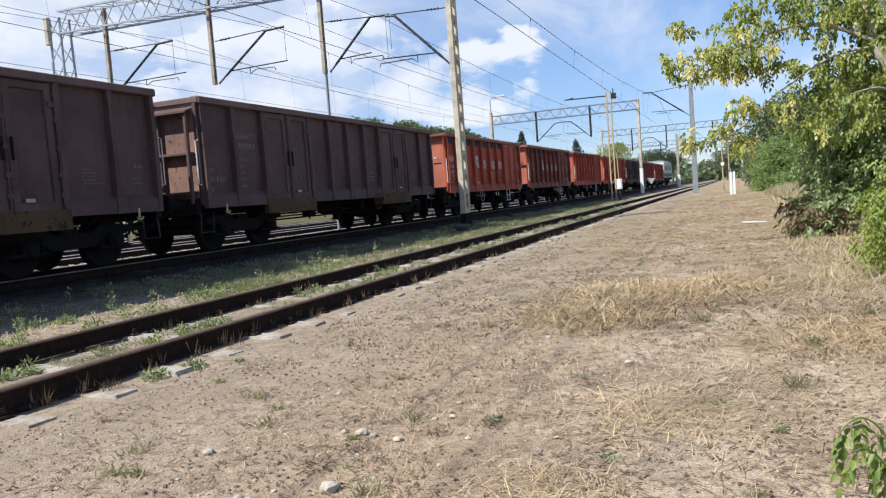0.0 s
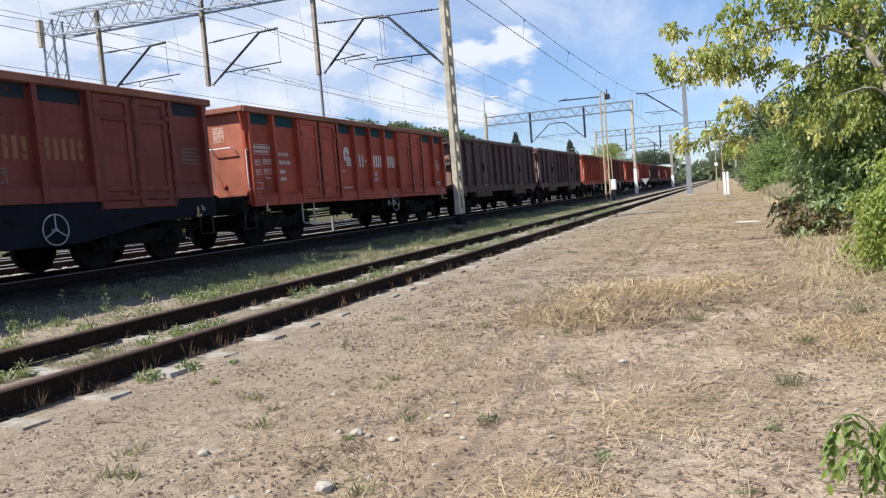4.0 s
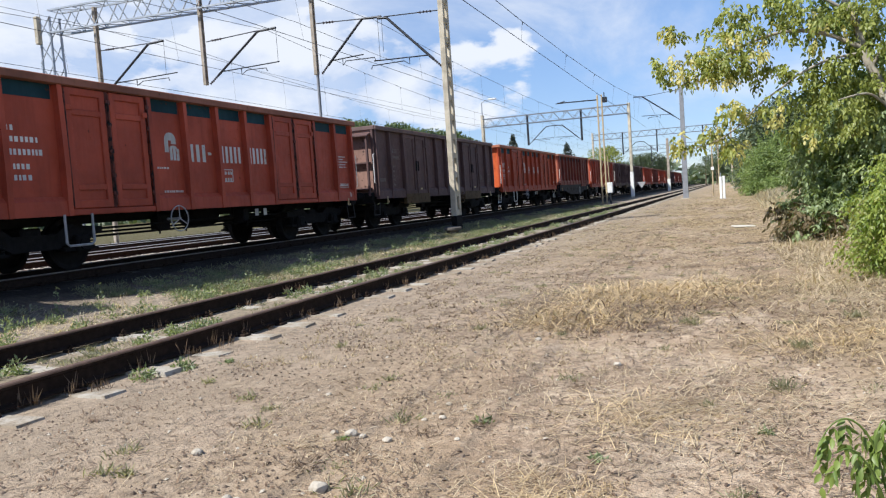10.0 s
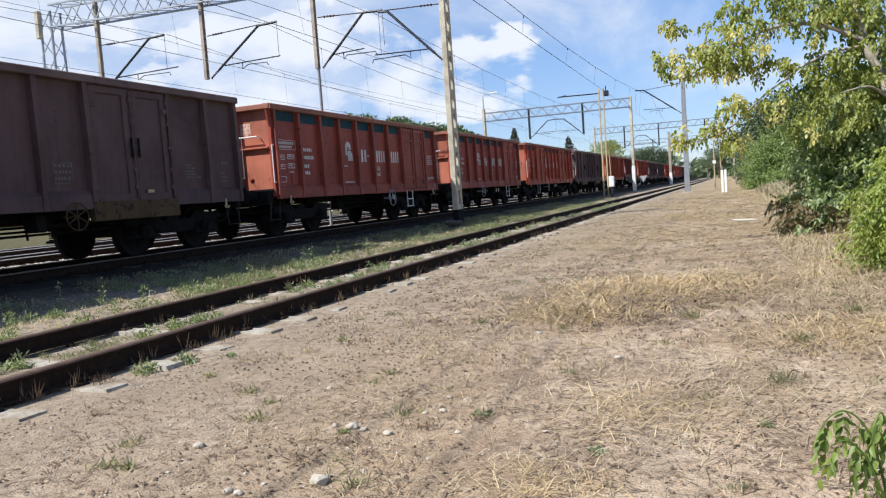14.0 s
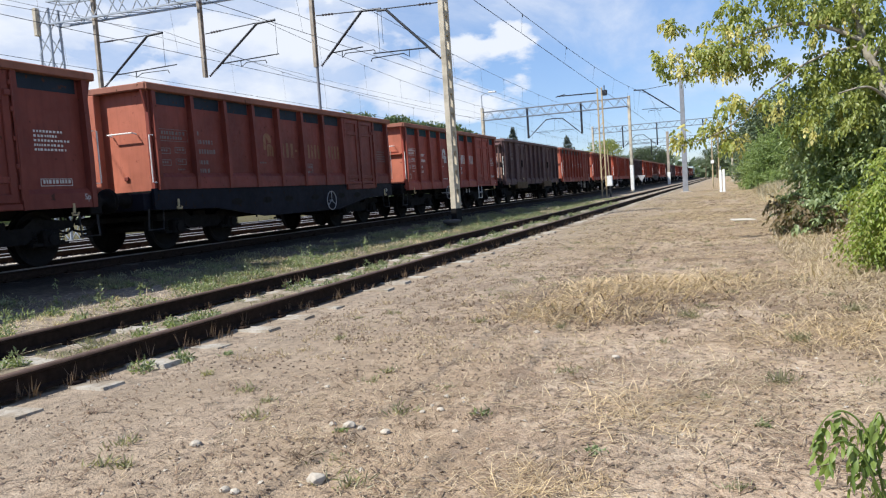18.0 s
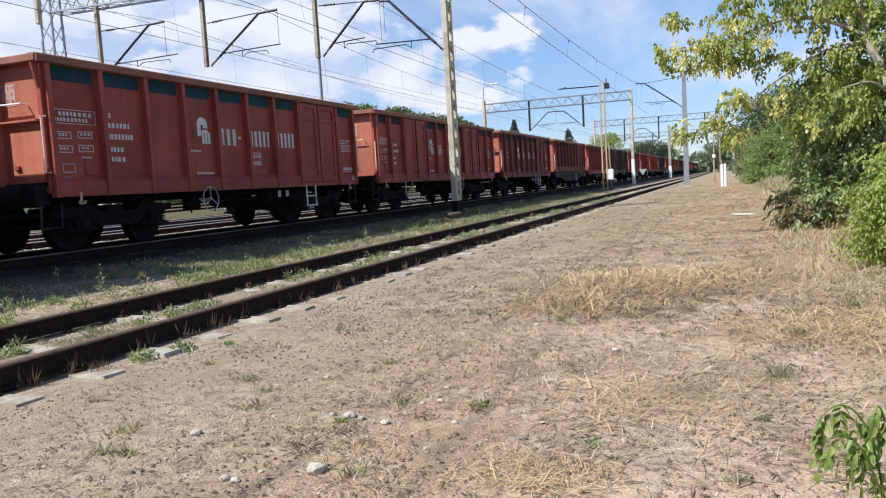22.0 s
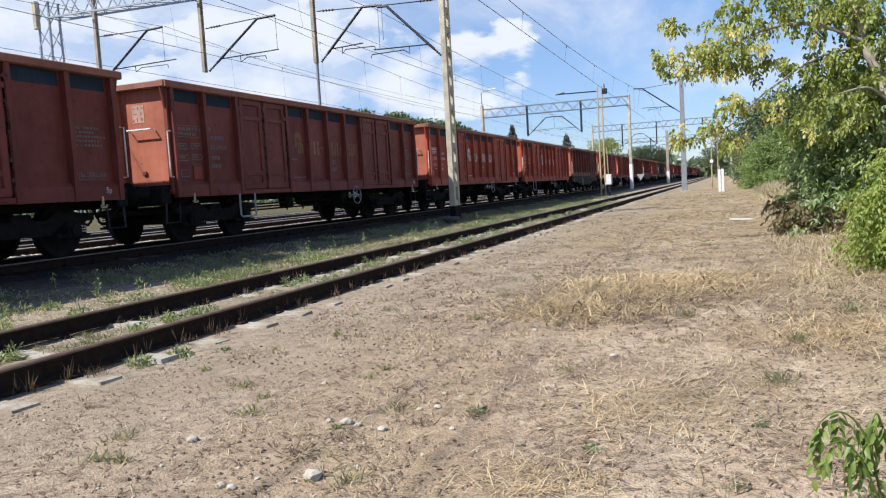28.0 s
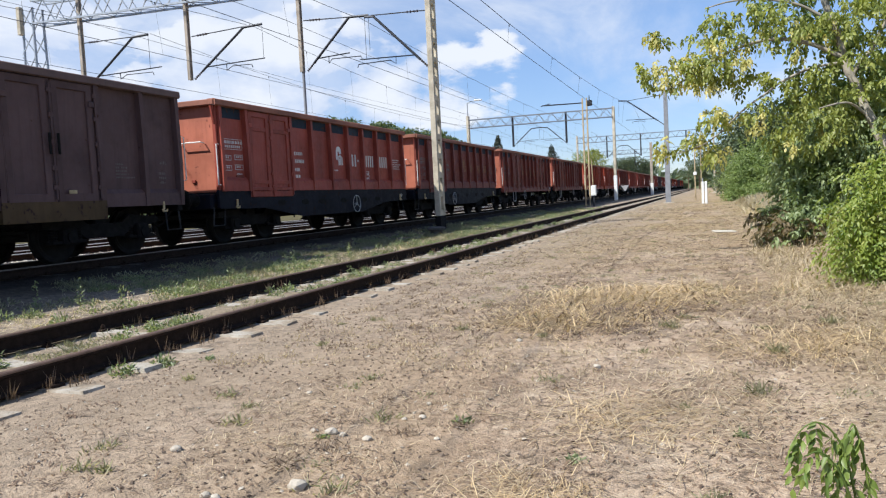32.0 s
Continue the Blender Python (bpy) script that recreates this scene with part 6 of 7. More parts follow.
def near_tree():
    r = tagged(new("maple_tree"), "box elder tree with yellowing leaves on long bare limbs", "tree")
    def away(p):
        """Spread from the first sketch of the tree out to where it stands."""
        return (p[0] * 1.27, p[1] * 1.27, EYE + (p[2] - EYE) * 1.27)

    def masses(rows, k):
        return [(away(c), tuple(q * k * 1.27 for q in rad), d) for c, rad, d in rows]

    trunk = [(((2.84, 11.02, -0.05), (2.42, 11.25, 1.10), (2.03, 11.48, 2.08), (1.79, 11.60, 2.81), (1.60, 11.72, 3.49), (1.40, 11.83, 4.53), (1.12, 11.83, 5.78)), 0.075, 0.03)]
    boughs = [(((1.79, 11.60, 2.84), (1.35, 11.54, 3.09), (0.84, 11.48, 3.20), (0.33, 11.43, 3.07), (-0.09, 11.37, 2.81), (-0.51, 11.31, 2.60)), 0.034, 0.008),
                      (((1.77, 11.60, 2.78), (1.30, 11.48, 2.74), (0.93, 11.43, 2.55), (0.56, 11.37, 2.29), (0.23, 11.31, 1.98), (-0.09, 11.25, 1.74), (-0.51, 11.19, 1.67)), 0.021, 0.005),
                      (((1.63, 11.72, 3.38), (1.12, 11.60, 3.70), (0.47, 11.60, 3.80), (0.09, 11.48, 3.70)), 0.025, 0.006),
                      (((2.05, 11.48, 2.03), (1.77, 11.25, 2.24), (1.40, 11.02, 2.14)), 0.025, 0.006),
                      (((1.86, 11.60, 2.55), (2.33, 11.83, 3.28), (2.70, 11.95, 4.32)), 0.04, 0.01),
                      (((1.49, 11.72, 4.11), (0.84, 11.72, 4.94), (0.37, 11.72, 5.36)), 0.03, 0.006)]
    limbs(r, "trunk", [(tuple(away(p) for p in pts), a * 1.27, b * 1.27) for pts, a, b in trunk], BARK)
    for pts, a, b in boughs:
        limbs(r, "limb", [(tuple(away(p) for p in pts), a * 1.27, b * 1.27)], BARK)
    green = [((0.51, 11.54, 2.81), (0.55, 0.5, 0.30), 0.9), ((1.18, 11.58, 2.40), (0.46, 0.5, 0.40), 1.3), ((1.53, 11.48, 2.03), (0.65, 0.5, 0.5), 2.2),
             ((0.42, 11.48, 3.54), (0.5, 0.5, 0.28), 1.0), ((1.12, 11.60, 3.54), (0.6, 0.5, 0.35), 1.6), ((1.91, 11.60, 3.38), (0.6, 0.6, 0.55), 2.2), ((1.77, 11.48, 2.66), (0.55, 0.5, 0.45), 1.6),
             ((1.30, 11.83, 4.53), (1.1, 0.8, 0.6), 2.2), ((0.56, 11.72, 5.15), (0.9, 0.7, 0.5), 1.6), ((2.23, 11.95, 4.63), (0.8, 0.8, 0.8), 1.8), ((2.33, 11.60, 2.45), (0.5, 0.5, 0.6), 1.4), ((2.1, 12.2, 3.1), (0.8, 0.5, 0.9), 2.4), ((1.21, 11.83, 5.88), (0.9, 0.8, 0.6), 1.4)]
    crown(r, "green_foliage", masses(green, 0.93), LEAF_OLIVE, 98, 0.095, 0.050, 1.2, 5, 0.13, clump=7, broad=True)
    back = [((1.55, 12.0, 3.2), (0.6, 0.4, 0.4), 2.4), ((2.1, 12.1, 2.9), (0.7, 0.5, 0.6), 3.0), ((1.0, 11.95, 3.6), (0.5, 0.4, 0.3), 1.2), ((1.9, 12.0, 3.95), (0.8, 0.5, 0.5), 2.6), ((1.3, 12.0, 2.6), (0.5, 0.4, 0.4), 1.6), ((2.3, 12.0, 2.2), (0.6, 0.5, 0.5), 2.0)]
    crown(r, "inner_foliage", masses(back, 1.0), LEAF_GREEN, 56, 0.10, 0.054, 1.2, 5, 0.13, clump=7, broad=True)
    yellow = [((-0.50, 11.31, 2.86), (0.36, 0.3, 0.22), 0.8), ((-0.10, 11.37, 2.86), (0.34, 0.3, 0.24), 0.9), ((0.25, 11.37, 2.95), (0.40, 0.35, 0.26), 0.7), ((0.10, 11.43, 3.35), (0.3, 0.3, 0.2), 0.35), ((-0.66, 11.3, 3.28), (0.14, 0.14, 0.2), 0.2), ((0.14, 11.2, 2.16), (0.22, 0.2, 0.14), 0.4),
              ((0.70, 11.37, 2.16), (0.35, 0.35, 0.24), 0.28), ((1.26, 11.31, 1.95), (0.5, 0.4, 0.3), 0.25), ((-0.09, 11.25, 1.86), (0.26, 0.2, 0.08), 0.3), ((-0.47, 11.19, 1.80), (0.2, 0.15, 0.07), 0.16), ((0.10, 11.25, 1.68), (0.10, 0.1, 0.10), 0.12),
              ((0.93, 11.48, 3.28), (0.5, 0.4, 0.2), 0.35), ((1.49, 11.48, 3.07), (0.5, 0.4, 0.3), 0.4)]
    crown(r, "yellow_foliage", masses(yellow, 0.95), LEAF_YELLOW, 66, 0.095, 0.050, 1.2, 5, 0.12, clump=6, broad=True)
    crown(r, "fringe_foliage", masses(yellow, 1.02), LEAF_OLIVE, 76, 0.095, 0.050, 1.2, 5, 0.12, clump=6, broad=True)


near_tree()


def shrub(name, label, blobs, mat, per, leaf, wid, mat2=None, compound=5, spread=0.12, stems=6, droop=0.3, broad=False):
    r = tagged(new(name), label, "shrub", "shrubs along the path")
    c0, rad0, _ = blobs[0]
    rnd = random.Random(str(c0))
    lines = []
    for _ in range(stems):
        tgt = rnd.choice(blobs)[0]
        foot = (c0[0] + rnd.uniform(-0.4, 0.4) * rad0[0], c0[1] + rnd.uniform(-0.4, 0.4) * rad0[1], bed(c0[0]) - 0.05)
        lines.append((((foot), tuple((a + b) / 2 + rnd.uniform(-0.1, 0.1) for a, b in zip(foot, tgt)), tgt), 0.018 * rad0[2] + 0.01, 0.005))
    limbs(r, "stem", lines, TWIG)
    crown(r, "foliage", blobs, mat, per, leaf, wid, droop, compound, spread, clump=4 if broad else 1, broad=broad)
    if mat2:
        crown(r, "outer_foliage", [(c, tuple(q * 1.06 for q in rad), d) for c, rad, d in blobs], mat2, per * (0.35 if broad else 0.22), leaf, wid, droop, compound, spread, clump=4 if broad else 1, broad=broad)


shrub("bush", "dense grey-green box elder bush beside the trodden path", [((2.3, 15.8, 0.9), (1.1, 1.2, 0.85), 6), ((1.8, 15.9, 1.5), (0.62, 0.9, 0.6), 3), ((2.7, 15.5, 2.1), (1.0, 1.0, 0.75), 4), ((1.7, 15.3, 0.6), (0.5, 0.7, 0.42), 2.5), ((3.5, 15.2, 1.6), (1.0, 1.2, 1.4), 5)], LEAF_DUSK, 235, 0.092, 0.045, LEAF_GREEN, 5, 0.17, droop=0.8, broad=True)
shrub("bush", "low dusty sprouts with reddish dying leaves at the bush's foot", [((1.2, 15.0, 0.40), (0.34, 0.4, 0.30), 1.3), ((1.02, 15.2, 0.62), (0.20, 0.3, 0.13), 0.5), ((1.6, 14.8, 0.32), (0.4, 0.4, 0.30), 1.3), ((2.2, 14.4, 0.3), (0.5, 0.4, 0.3), 1)], leafy("dusty_leaves", (0.12, 0.105, 0.055), (0.27, 0.20, 0.12)), 80, 0.11, 0.05, LEAF_DUSK, 5, 0.15, droop=0.6, broad=True)
shrub("bush", "fresh light-green sprouting bush near the path edge", [((1.74, 9.4, 0.36), (0.40, 0.4, 0.36), 2), ((1.74, 9.4, 0.80), (0.40, 0.35, 0.38), 1.6), ((1.95, 9.4, 1.2), (0.34, 0.35, 0.45), 1.2), ((2.1, 9.5, 0.5), (0.4, 0.4, 0.5), 1.4)], LEAF_BRIGHT, 190, 0.062, 0.028, LEAF_OLIVE, 7, 0.17, droop=0.9, broad=True)
row = [((3.2, 19, 1.4), (1.2, 1.8, 1.4), 4), ((3.5, 22, 1.5), (1.3, 1.8, 1.5), 4), ((3.8, 20, 2.4), (1.3, 2.0, 1.1), 4), ((3.8, 26, 2.0), (1.4, 2, 1.6), 4)]
shrub("bush", "tall green hedge-like bush along the path", row, LEAF_DUSK, 420, 0.12, 0.055, LEAF_GREEN, 3, 0.13)
row = [((4.6, 31, 1.5), (1.4, 2.5, 1.6), 4), ((4.8, 37, 1.6), (1.5, 2.8, 1.7), 4), ((5.6, 34, 2.6), (1.6, 3, 1.4), 4)]
shrub("bush", "tall green bush further along the path", row, LEAF_MID, 380, 0.14, 0.07, LEAF_DUSK, 3, 0.14)
row = [((2.4, 57, 1.5), (1.2, 2, 1.6), 4), ((3.2, 59, 2.0), (1.5, 3, 2.1), 5), ((4.6, 58, 2.2), (1.8, 3, 2.2), 5), ((1.9, 55, 0.55), (0.8, 1.2, 0.55), 2), ((3.0, 54, 0.6), (0.9, 1.2, 0.6), 2)]
shrub("bush", "broad green bush behind the white marker post", row, LEAF_MID, 520, 0.17, 0.085, LEAF_MID, 3, 0.16)
row = [((2.6, 78, 1.8), (2.0, 5, 2.0), 4), ((3.6, 88, 2.4), (3.0, 7, 2.6), 4), ((1.9, 98, 1.5), (1.6, 6, 1.6), 3)]
shrub("bush", "row of green bushes far along the line", row, LEAF_FAR, 380, 0.25, 0.13, LEAF_GREEN, 1, 0.2)


def far_tree(x, y, h, w, mat, label, conifer=False, n=5):
    r = tagged(new("tree"), label, "tree", "trees beyond the tracks")
    limbs(r, "trunk", [(((x, y, 0), (x + 0.1, y, h * 0.45), (x, y, h * 0.9)), 0.03 * h, 0.005 * h)] + ([] if conifer else [(((x, y, h * 0.4), (x + s * w * 0.3, y + s, h * 0.6), (x + s * w * 0.6, y, h * 0.75)), 0.014 * h, 0.004 * h) for s in (-1, 1)]), TWIG)
    rnd = random.Random(x * 7.1 + y)
    blobs = []
    if conifer:
        for k in range(9):
            t = k / 8
            blobs.append(((x + rnd.uniform(-0.1, 0.1), y, h * (0.22 + 0.76 * t)), (w * (1.05 - t) * 0.9 + 0.15, w * (1.05 - t) * 0.9 + 0.15, h * 0.07), 1.5 - t))
    else:
        for k in range(n):
            a = 6.28 * k / n + rnd.random()
            q = rnd.uniform(0.25, 0.75)
            blobs.append(((x + w * q * math.cos(a), y + w * q * math.sin(a), h * rnd.uniform(0.48, 0.86)), (w * rnd.uniform(0.35, 0.6), w * rnd.uniform(0.35, 0.6), h * rnd.uniform(0.12, 0.2)), 1.5))
        blobs.append(((x, y, h * 0.72), (w * 0.6, w * 0.6, h * 0.25), 3))
    crown(r, "crown", blobs, mat, 420 if y > 110 or x > 0 else 2000, 0.034 * h if y > 110 or x > 0 else 0.36, 0.022 * h if y > 110 or x > 0 else 0.24, 0.2, 1, 0.2, rough=0.16, hollow=0.3)


for x, y, h, w in ((-46.0, 92, 13.0, 5.2), (-41.5, 93, 11.6, 5.0), (-37.0, 92, 10.8, 4.8), (-33.5, 96, 10.2, 4.6), (-50, 104, 11.0, 5)):
    far_tree(x, y, h, w, LEAF_WOOD, "leafy green tree beyond the tracks")
for x, y, h, w in ((-40, 150, 12.6, 4.0), (-27.4, 141, 9.5, 4.0)):
    far_tree(x, y, h, w, LEAF_PINE, "dark conifer beyond the tracks", True)
far_tree(-25.2, 165, 10.3, 4.8, LEAF_OLIVE, "rounded olive-green tree beside the yard", n=7)
for x, y, h, w in ((-27.5, 285, 13.5, 6), (-21.5, 290, 12.5, 4.0), (-36, 290, 11, 6), (-44, 280, 10, 7)):
    far_tree(x, y, h, w, LEAF_FAR, "dark green tree far down the line")
for x, y, h, w in ((4.2, 68, 8.0, 3.0), (6.5, 76, 9.2, 4.0), (3.2, 92, 7.6, 3.2), (9, 64, 8.5, 4.0), (1.5, 130, 7.5, 4), (-2.5, 240, 9.5, 5), (3, 215, 10, 5), (7, 180, 9, 5), (-7, 300, 9, 6)):
    far_tree(x, y, h, w, LEAF_FAR, "tall dark tree behind the bushes")


def far_wood():
    """The wooded horizon, one ragged mass of leaves."""
    n = 16000
    a = RNG.uniform(-1.25, 1.0, n)
    d = RNG.uniform(330, 520, n)
    h = 5 + 5 * np.sin(a * 23) ** 2 + 3 * np.sin(a * 61 + 1) + RNG.uniform(-2, 2, n)
    z = RNG.random(n) ** 0.8 * np.maximum(h, 3)
    p = np.stack([d * np.sin(a), d * np.cos(a), z], 1)
    ax = RNG.normal(size=(n, 3))
    v, f = leaf_arrays(p, ax, 4.5, 3.2)
    fast("far_woods", v, f, LEAF_FAR, None, "hazy wooded skyline along the horizon", "woods", "stuff")


far_wood()


def far_houses():
    for x, y, w, h, col in ((-14.5, 420, 9, 3.2, (0.42, 0.41, 0.4)), (-26, 430, 12, 3.4, (0.38, 0.37, 0.36))):
        r = tagged(new("house"), "small pale building far down the line", "house", "buildings in the distance")
        wall = plain("render_%d" % int(x), col, 0.9, 0, 0.12, 1, 0)
        part("wall", Shape().box(x, x + w, y, y + 7, 0, h).mesh("wall", wall), r)
        part("roof", Shape().prism(((x - 0.4, h), (x + w + 0.4, h), (x + w / 2, h + 2.2)), "y", y - 0.3, y + 7.3).mesh("roof", plain("dull_roof", (0.22, 0.12, 0.09), 0.8, 0, 0.2, 1, 0)), r, "dull red pitched roof")
        for k in range(3):
            part("window", Shape().cbox(x + w * (0.2 + 0.28 * k), x + w * (0.2 + 0.28 * k) + 0.9, y - 0.05, y + 0.02, 1.2, 2.5, 0.01).mesh("window", GLASSY), r, "dark window")


far_houses()


# ---------------------------------------------------------------- weeds, straw and litter
def ground_np(x, y):
    return np.array([ground_z(a, b) for a, b in zip(x, y)])


def lying_straw(name, n, xr, yr, power, mat, label, length=0.11, rise=0.2, wide=0.0026, centre=None, patchy=0.0, clumps=0):
    """Thin dry stalks lying criss-cross."""
    if centre:
        cx, cy, sx, sy = centre
        x, y = RNG.normal(cx, sx, n), RNG.normal(cy, sy, n)
    else:
        x = RNG.uniform(*xr, n)
        y = yr[0] + (yr[1] - yr[0]) * RNG.random(n) ** power
    if clumps:
        k = RNG.integers(0, clumps, n)
        size = RNG.uniform(0.07, 0.24, clumps)[k]
        x, y = x[k] + RNG.normal(0, 1, n) * size, y[k] + RNG.normal(0, 1, n) * size
    x = np.where((x < -4.45) & (x > -6.5), -4.45 + RNG.random(n) * 0.5, x)
    if patchy:
        q = np.array([noise.noise((u * 0.75, w * 0.55, 9.0)) for u, w in zip(x, y)]) + patchy * (x + 1.6)
        x, y = x[q > 0.0], y[q > 0.0]
        n = len(x)
    z = ground_np(x, y) + 0.004
    a = RNG.uniform(0, 2 * np.pi, n)
    e = np.abs(RNG.normal(0, rise, n))
    L = length * RNG.uniform(0.4, 1.7, n)
    d = np.stack([np.cos(a) * np.cos(e), np.sin(a) * np.cos(e), np.sin(e)], 1)
    w = np.stack([-np.sin(a), np.cos(a), np.zeros(n)], 1) * (wide * (1 + y / 9.0))[:, None]
    b = np.stack([x, y, z], 1)
    bend = np.stack([np.zeros(n), np.zeros(n), L * np.sin(e) * 0.35 + 0.006], 1)
    v = np.stack([b - w, b + w, b + d * L[:, None] * 0.5 + bend + w * 0.9, b + d * L[:, None] * 0.5 + bend - w * 0.9, b + d * L[:, None]], 1).reshape(-1, 3)
    k = np.arange(n)[:, None] * 5
    f = np.concatenate([k + np.array([[0, 1, 2]]), k + np.array([[0, 2, 3]]), k + np.array([[3, 2, 4]])])
    return fast(name, v, f, mat, None, label, "dry grass", "stuff")


lying_straw("dry_straw", 11000, (-4.4, 2.6), (1.7, 26), 1.6, STRAW, "dry pale straw trodden flat over the ground", 0.05, 0.05, 0.0013, None, 0.12)
lying_straw("dry_straw", 9000, (-2.6, 2.2), (1.8, 15), 1.3, STRAW, "small tangles of dry straw", 0.085, 0.12, 0.0012, clumps=190)
lying_straw("dark_litter", 6000, (-4.2, 2.4), (1.8, 14), 1.4, STALK, "clumps of brown dead stalks", 0.06, 0.10, 0.0030, clumps=220)
lying_straw("dry_straw", 4200, (-1.2, 3.4), (1.6, 20), 1.5, STRAW, "loose dry stalks thicker towards the bushes", 0.10, 0.10, 0.0013)
lying_straw("dry_straw", 420, (-3.6, 1.6), (1.7, 9), 1.4, STRAW, "single bleached stalks lying about", 0.14, 0.06, 0.0014)
lying_straw("dry_straw", 2600, None, None, 1, STRAW_GOLD, "golden patch of flattened dry grass", 0.22, 0.14, 0.0023, (-1.05, 8.4, 0.45, 0.55))
lying_straw("dry_straw", 1500, None, None, 1, STRAW_GOLD, "golden patch of flattened dry grass", 0.22, 0.12, 0.0022, (-0.35, 9.0, 0.5, 0.5))
lying_straw("dry_straw", 1700, None, None, 1, STRAW_GOLD, "golden tangle of flattened dry grass", 0.22, 0.14, 0.0020, (-1.35, 7.2, 0.42, 0.4))
lying_straw("dry_straw", 650, None, None, 1, STRAW, "dry straw tangle near the camera", 0.18, 0.08, 0.0015, (0.0, 4.2, 0.42, 0.45))
lying_straw("dry_straw", 420, None, None, 1, STRAW_GOLD, "dry straw tangle near the camera", 0.17, 0.08, 0.0015, (-0.5, 4.0, 0.25, 0.25))
lying_straw("dry_straw", 260, None, None, 1, STRAW_GOLD, "dry straw tangle near the camera", 0.13, 0.10, 0.0013, (-0.72, 2.95, 0.16, 0.12))
lying_straw("dry_straw", 800, None, None, 1, STRAW_GOLD, "flattened dry grass by the bushes", 0.20, 0.14, 0.0017, (0.75, 6.1, 0.4, 0.35))
lying_straw("dry_straw", 900, None, None, 1, STRAW, "flattened dry grass by the bushes", 0.2, 0.12, 0.0017, (0.9, 8.2, 0.4, 0.8))
lying_straw("dry_straw", 1800, (0.9, 2.2), (6.0, 14), 1.2, STRAW, "tall dry grass leaning at the foot of the bushes", 0.16, 0.22, 0.0018)
lying_straw("dry_straw", 5200, (0.7, 2.4), (8.5, 14.8), 1.0, STRAW, "bleached tangled grass before the bush", 0.2, 0.22, 0.0016)
lying_straw("dark_litter", 12000, (-4.4, 2.6), (1.7, 26), 1.6, STALK, "brown bits of dead stalk and leaf litter", 0.022, 0.12, 0.0045, None, 0.02)
# brown stems added to give the shade between the golden stalks
lying_straw("dark_litter", 1100, None, None, 1, STALK, "brown stems standing in for shade in the golden grass", 0.18, 0.16, 0.0032, (-1.1, 7.6, 0.65, 0.6))
lying_straw("dark_litter", 900, (-3.6, 2.2), (1.7, 10), 1.4, STALK, "thin brown stems lying about", 0.14, 0.1, 0.0016)


def tufts(name, spots, mat, label, blades, height, wide, lean=0.5, category="weeds"):
    """Clumps of upright blades, joined."""
    x, y, r, h = np.array(spots).T
    n = len(x) * blades
    X, Y, R, H = (np.repeat(a, blades) for a in (x, y, r, h))
    px, py = X + RNG.normal(0, 0.4, n) * R, Y + RNG.normal(0, 0.4, n) * R
    z = ground_np(px, py)
    ax = np.stack([RNG.normal(0, lean, n), RNG.normal(0, lean, n), np.ones(n)], 1)
    v, f = leaf_arrays(np.stack([px, py, z], 1), ax, height * H * RNG.uniform(0.4, 1.2, n), wide * RNG.uniform(0.7, 1.3, n))
    return fast(name, v, f, mat, None, label, category, "stuff")


def spread_spots(n, xr, yr, r, h, seed, power=1.5, cut=-1.0):
    rnd = random.Random(seed)
    out = []
    while len(out) < n:
        x, y = rnd.uniform(*xr), yr[0] + (yr[1] - yr[0]) * rnd.random() ** power
        if noise.noise((x * 0.7, y * 0.45, seed)) > cut:
            out.append((x, y, r * rnd.uniform(0.5, 1.4), h * rnd.uniform(0.5, 1.5)))
    return out


def weeds(name, spots, mat, label, leaves, leaf, wide):
    """Low leafy weeds: small leaves heaped in domes and up short stems."""
    x, y, r, h = np.array(spots).T
    n = len(x) * leaves
    X, Y, R, H = (np.repeat(a, leaves) for a in (x, y, r, h))
    d = unit(RNG.normal(size=(n, 3)))
    q = RNG.random(n) ** 0.5
    px, py = X + d[:, 0] * R * q, Y + d[:, 1] * R * q
    z = ground_np(px, py) + np.abs(d[:, 2]) * H * q
    ax = d + RNG.normal(size=(n, 3)) * 0.5 + np.array([[0, 0, 0.35]])
    v, f = leaf_arrays(np.stack([px, py, z], 1), ax, leaf * RNG.uniform(0.5, 1.4, n), wide * RNG.uniform(0.6, 1.3, n))
    return fast(name, v, f, mat, None, label, "weeds", "stuff")


weeds("weeds", spread_spots(150, (-8.2, -6.9), (5, 42), 0.16, 0.09, 3, 1.3, 0.0), LEAF_WEED, "patchy green weeds between the tracks", 70, 0.055, 0.024)
weeds("weeds", spread_spots(190, (-5.95, -4.9), (4, 42), 0.10, 0.10, 4, 1.4, -0.05), LEAF_WEED, "green weeds between the siding rails", 60, 0.05, 0.02)
weeds("weeds", spread_spots(330, (-9.6, -7.1), (5, 55), 0.26, 0.05, 5, 1.2, -0.05), LEAF_DUST, "grey-green dusty weeds by the ballast", 60, 0.05, 0.018)
weeds("weeds", spread_spots(220, (-9.3, -6.7), (6, 60), 0.17, 0.07, 35, 1.2, 0.05), LEAF_WEED, "creeping green weeds between the tracks", 60, 0.05, 0.02)
weeds("weeds", spread_spots(50, (-8.2, -6.9), (5, 30), 0.045, 0.30, 15, 1.2), LEAF_WEED, "slender taller weeds between the tracks", 34, 0.05, 0.02)
weeds("weeds", [(-7.92, 6.62, 0.22, 0.12), (-7.75, 6.9, 0.15, 0.10), (-7.2, 7.9, 0.28, 0.10), (-7.3, 9.2, 0.3, 0.13), (-5.5, 5.95, 0.13, 0.15), (-5.55, 6.9, 0.15, 0.10), (-4.25, 5.0, 0.10, 0.07), (-4.35, 4.65, 0.10, 0.09), (-7.6, 5.6, 0.2, 0.1)], LEAF_WEED, "fresh green weeds beside the siding", 120, 0.045, 0.02)
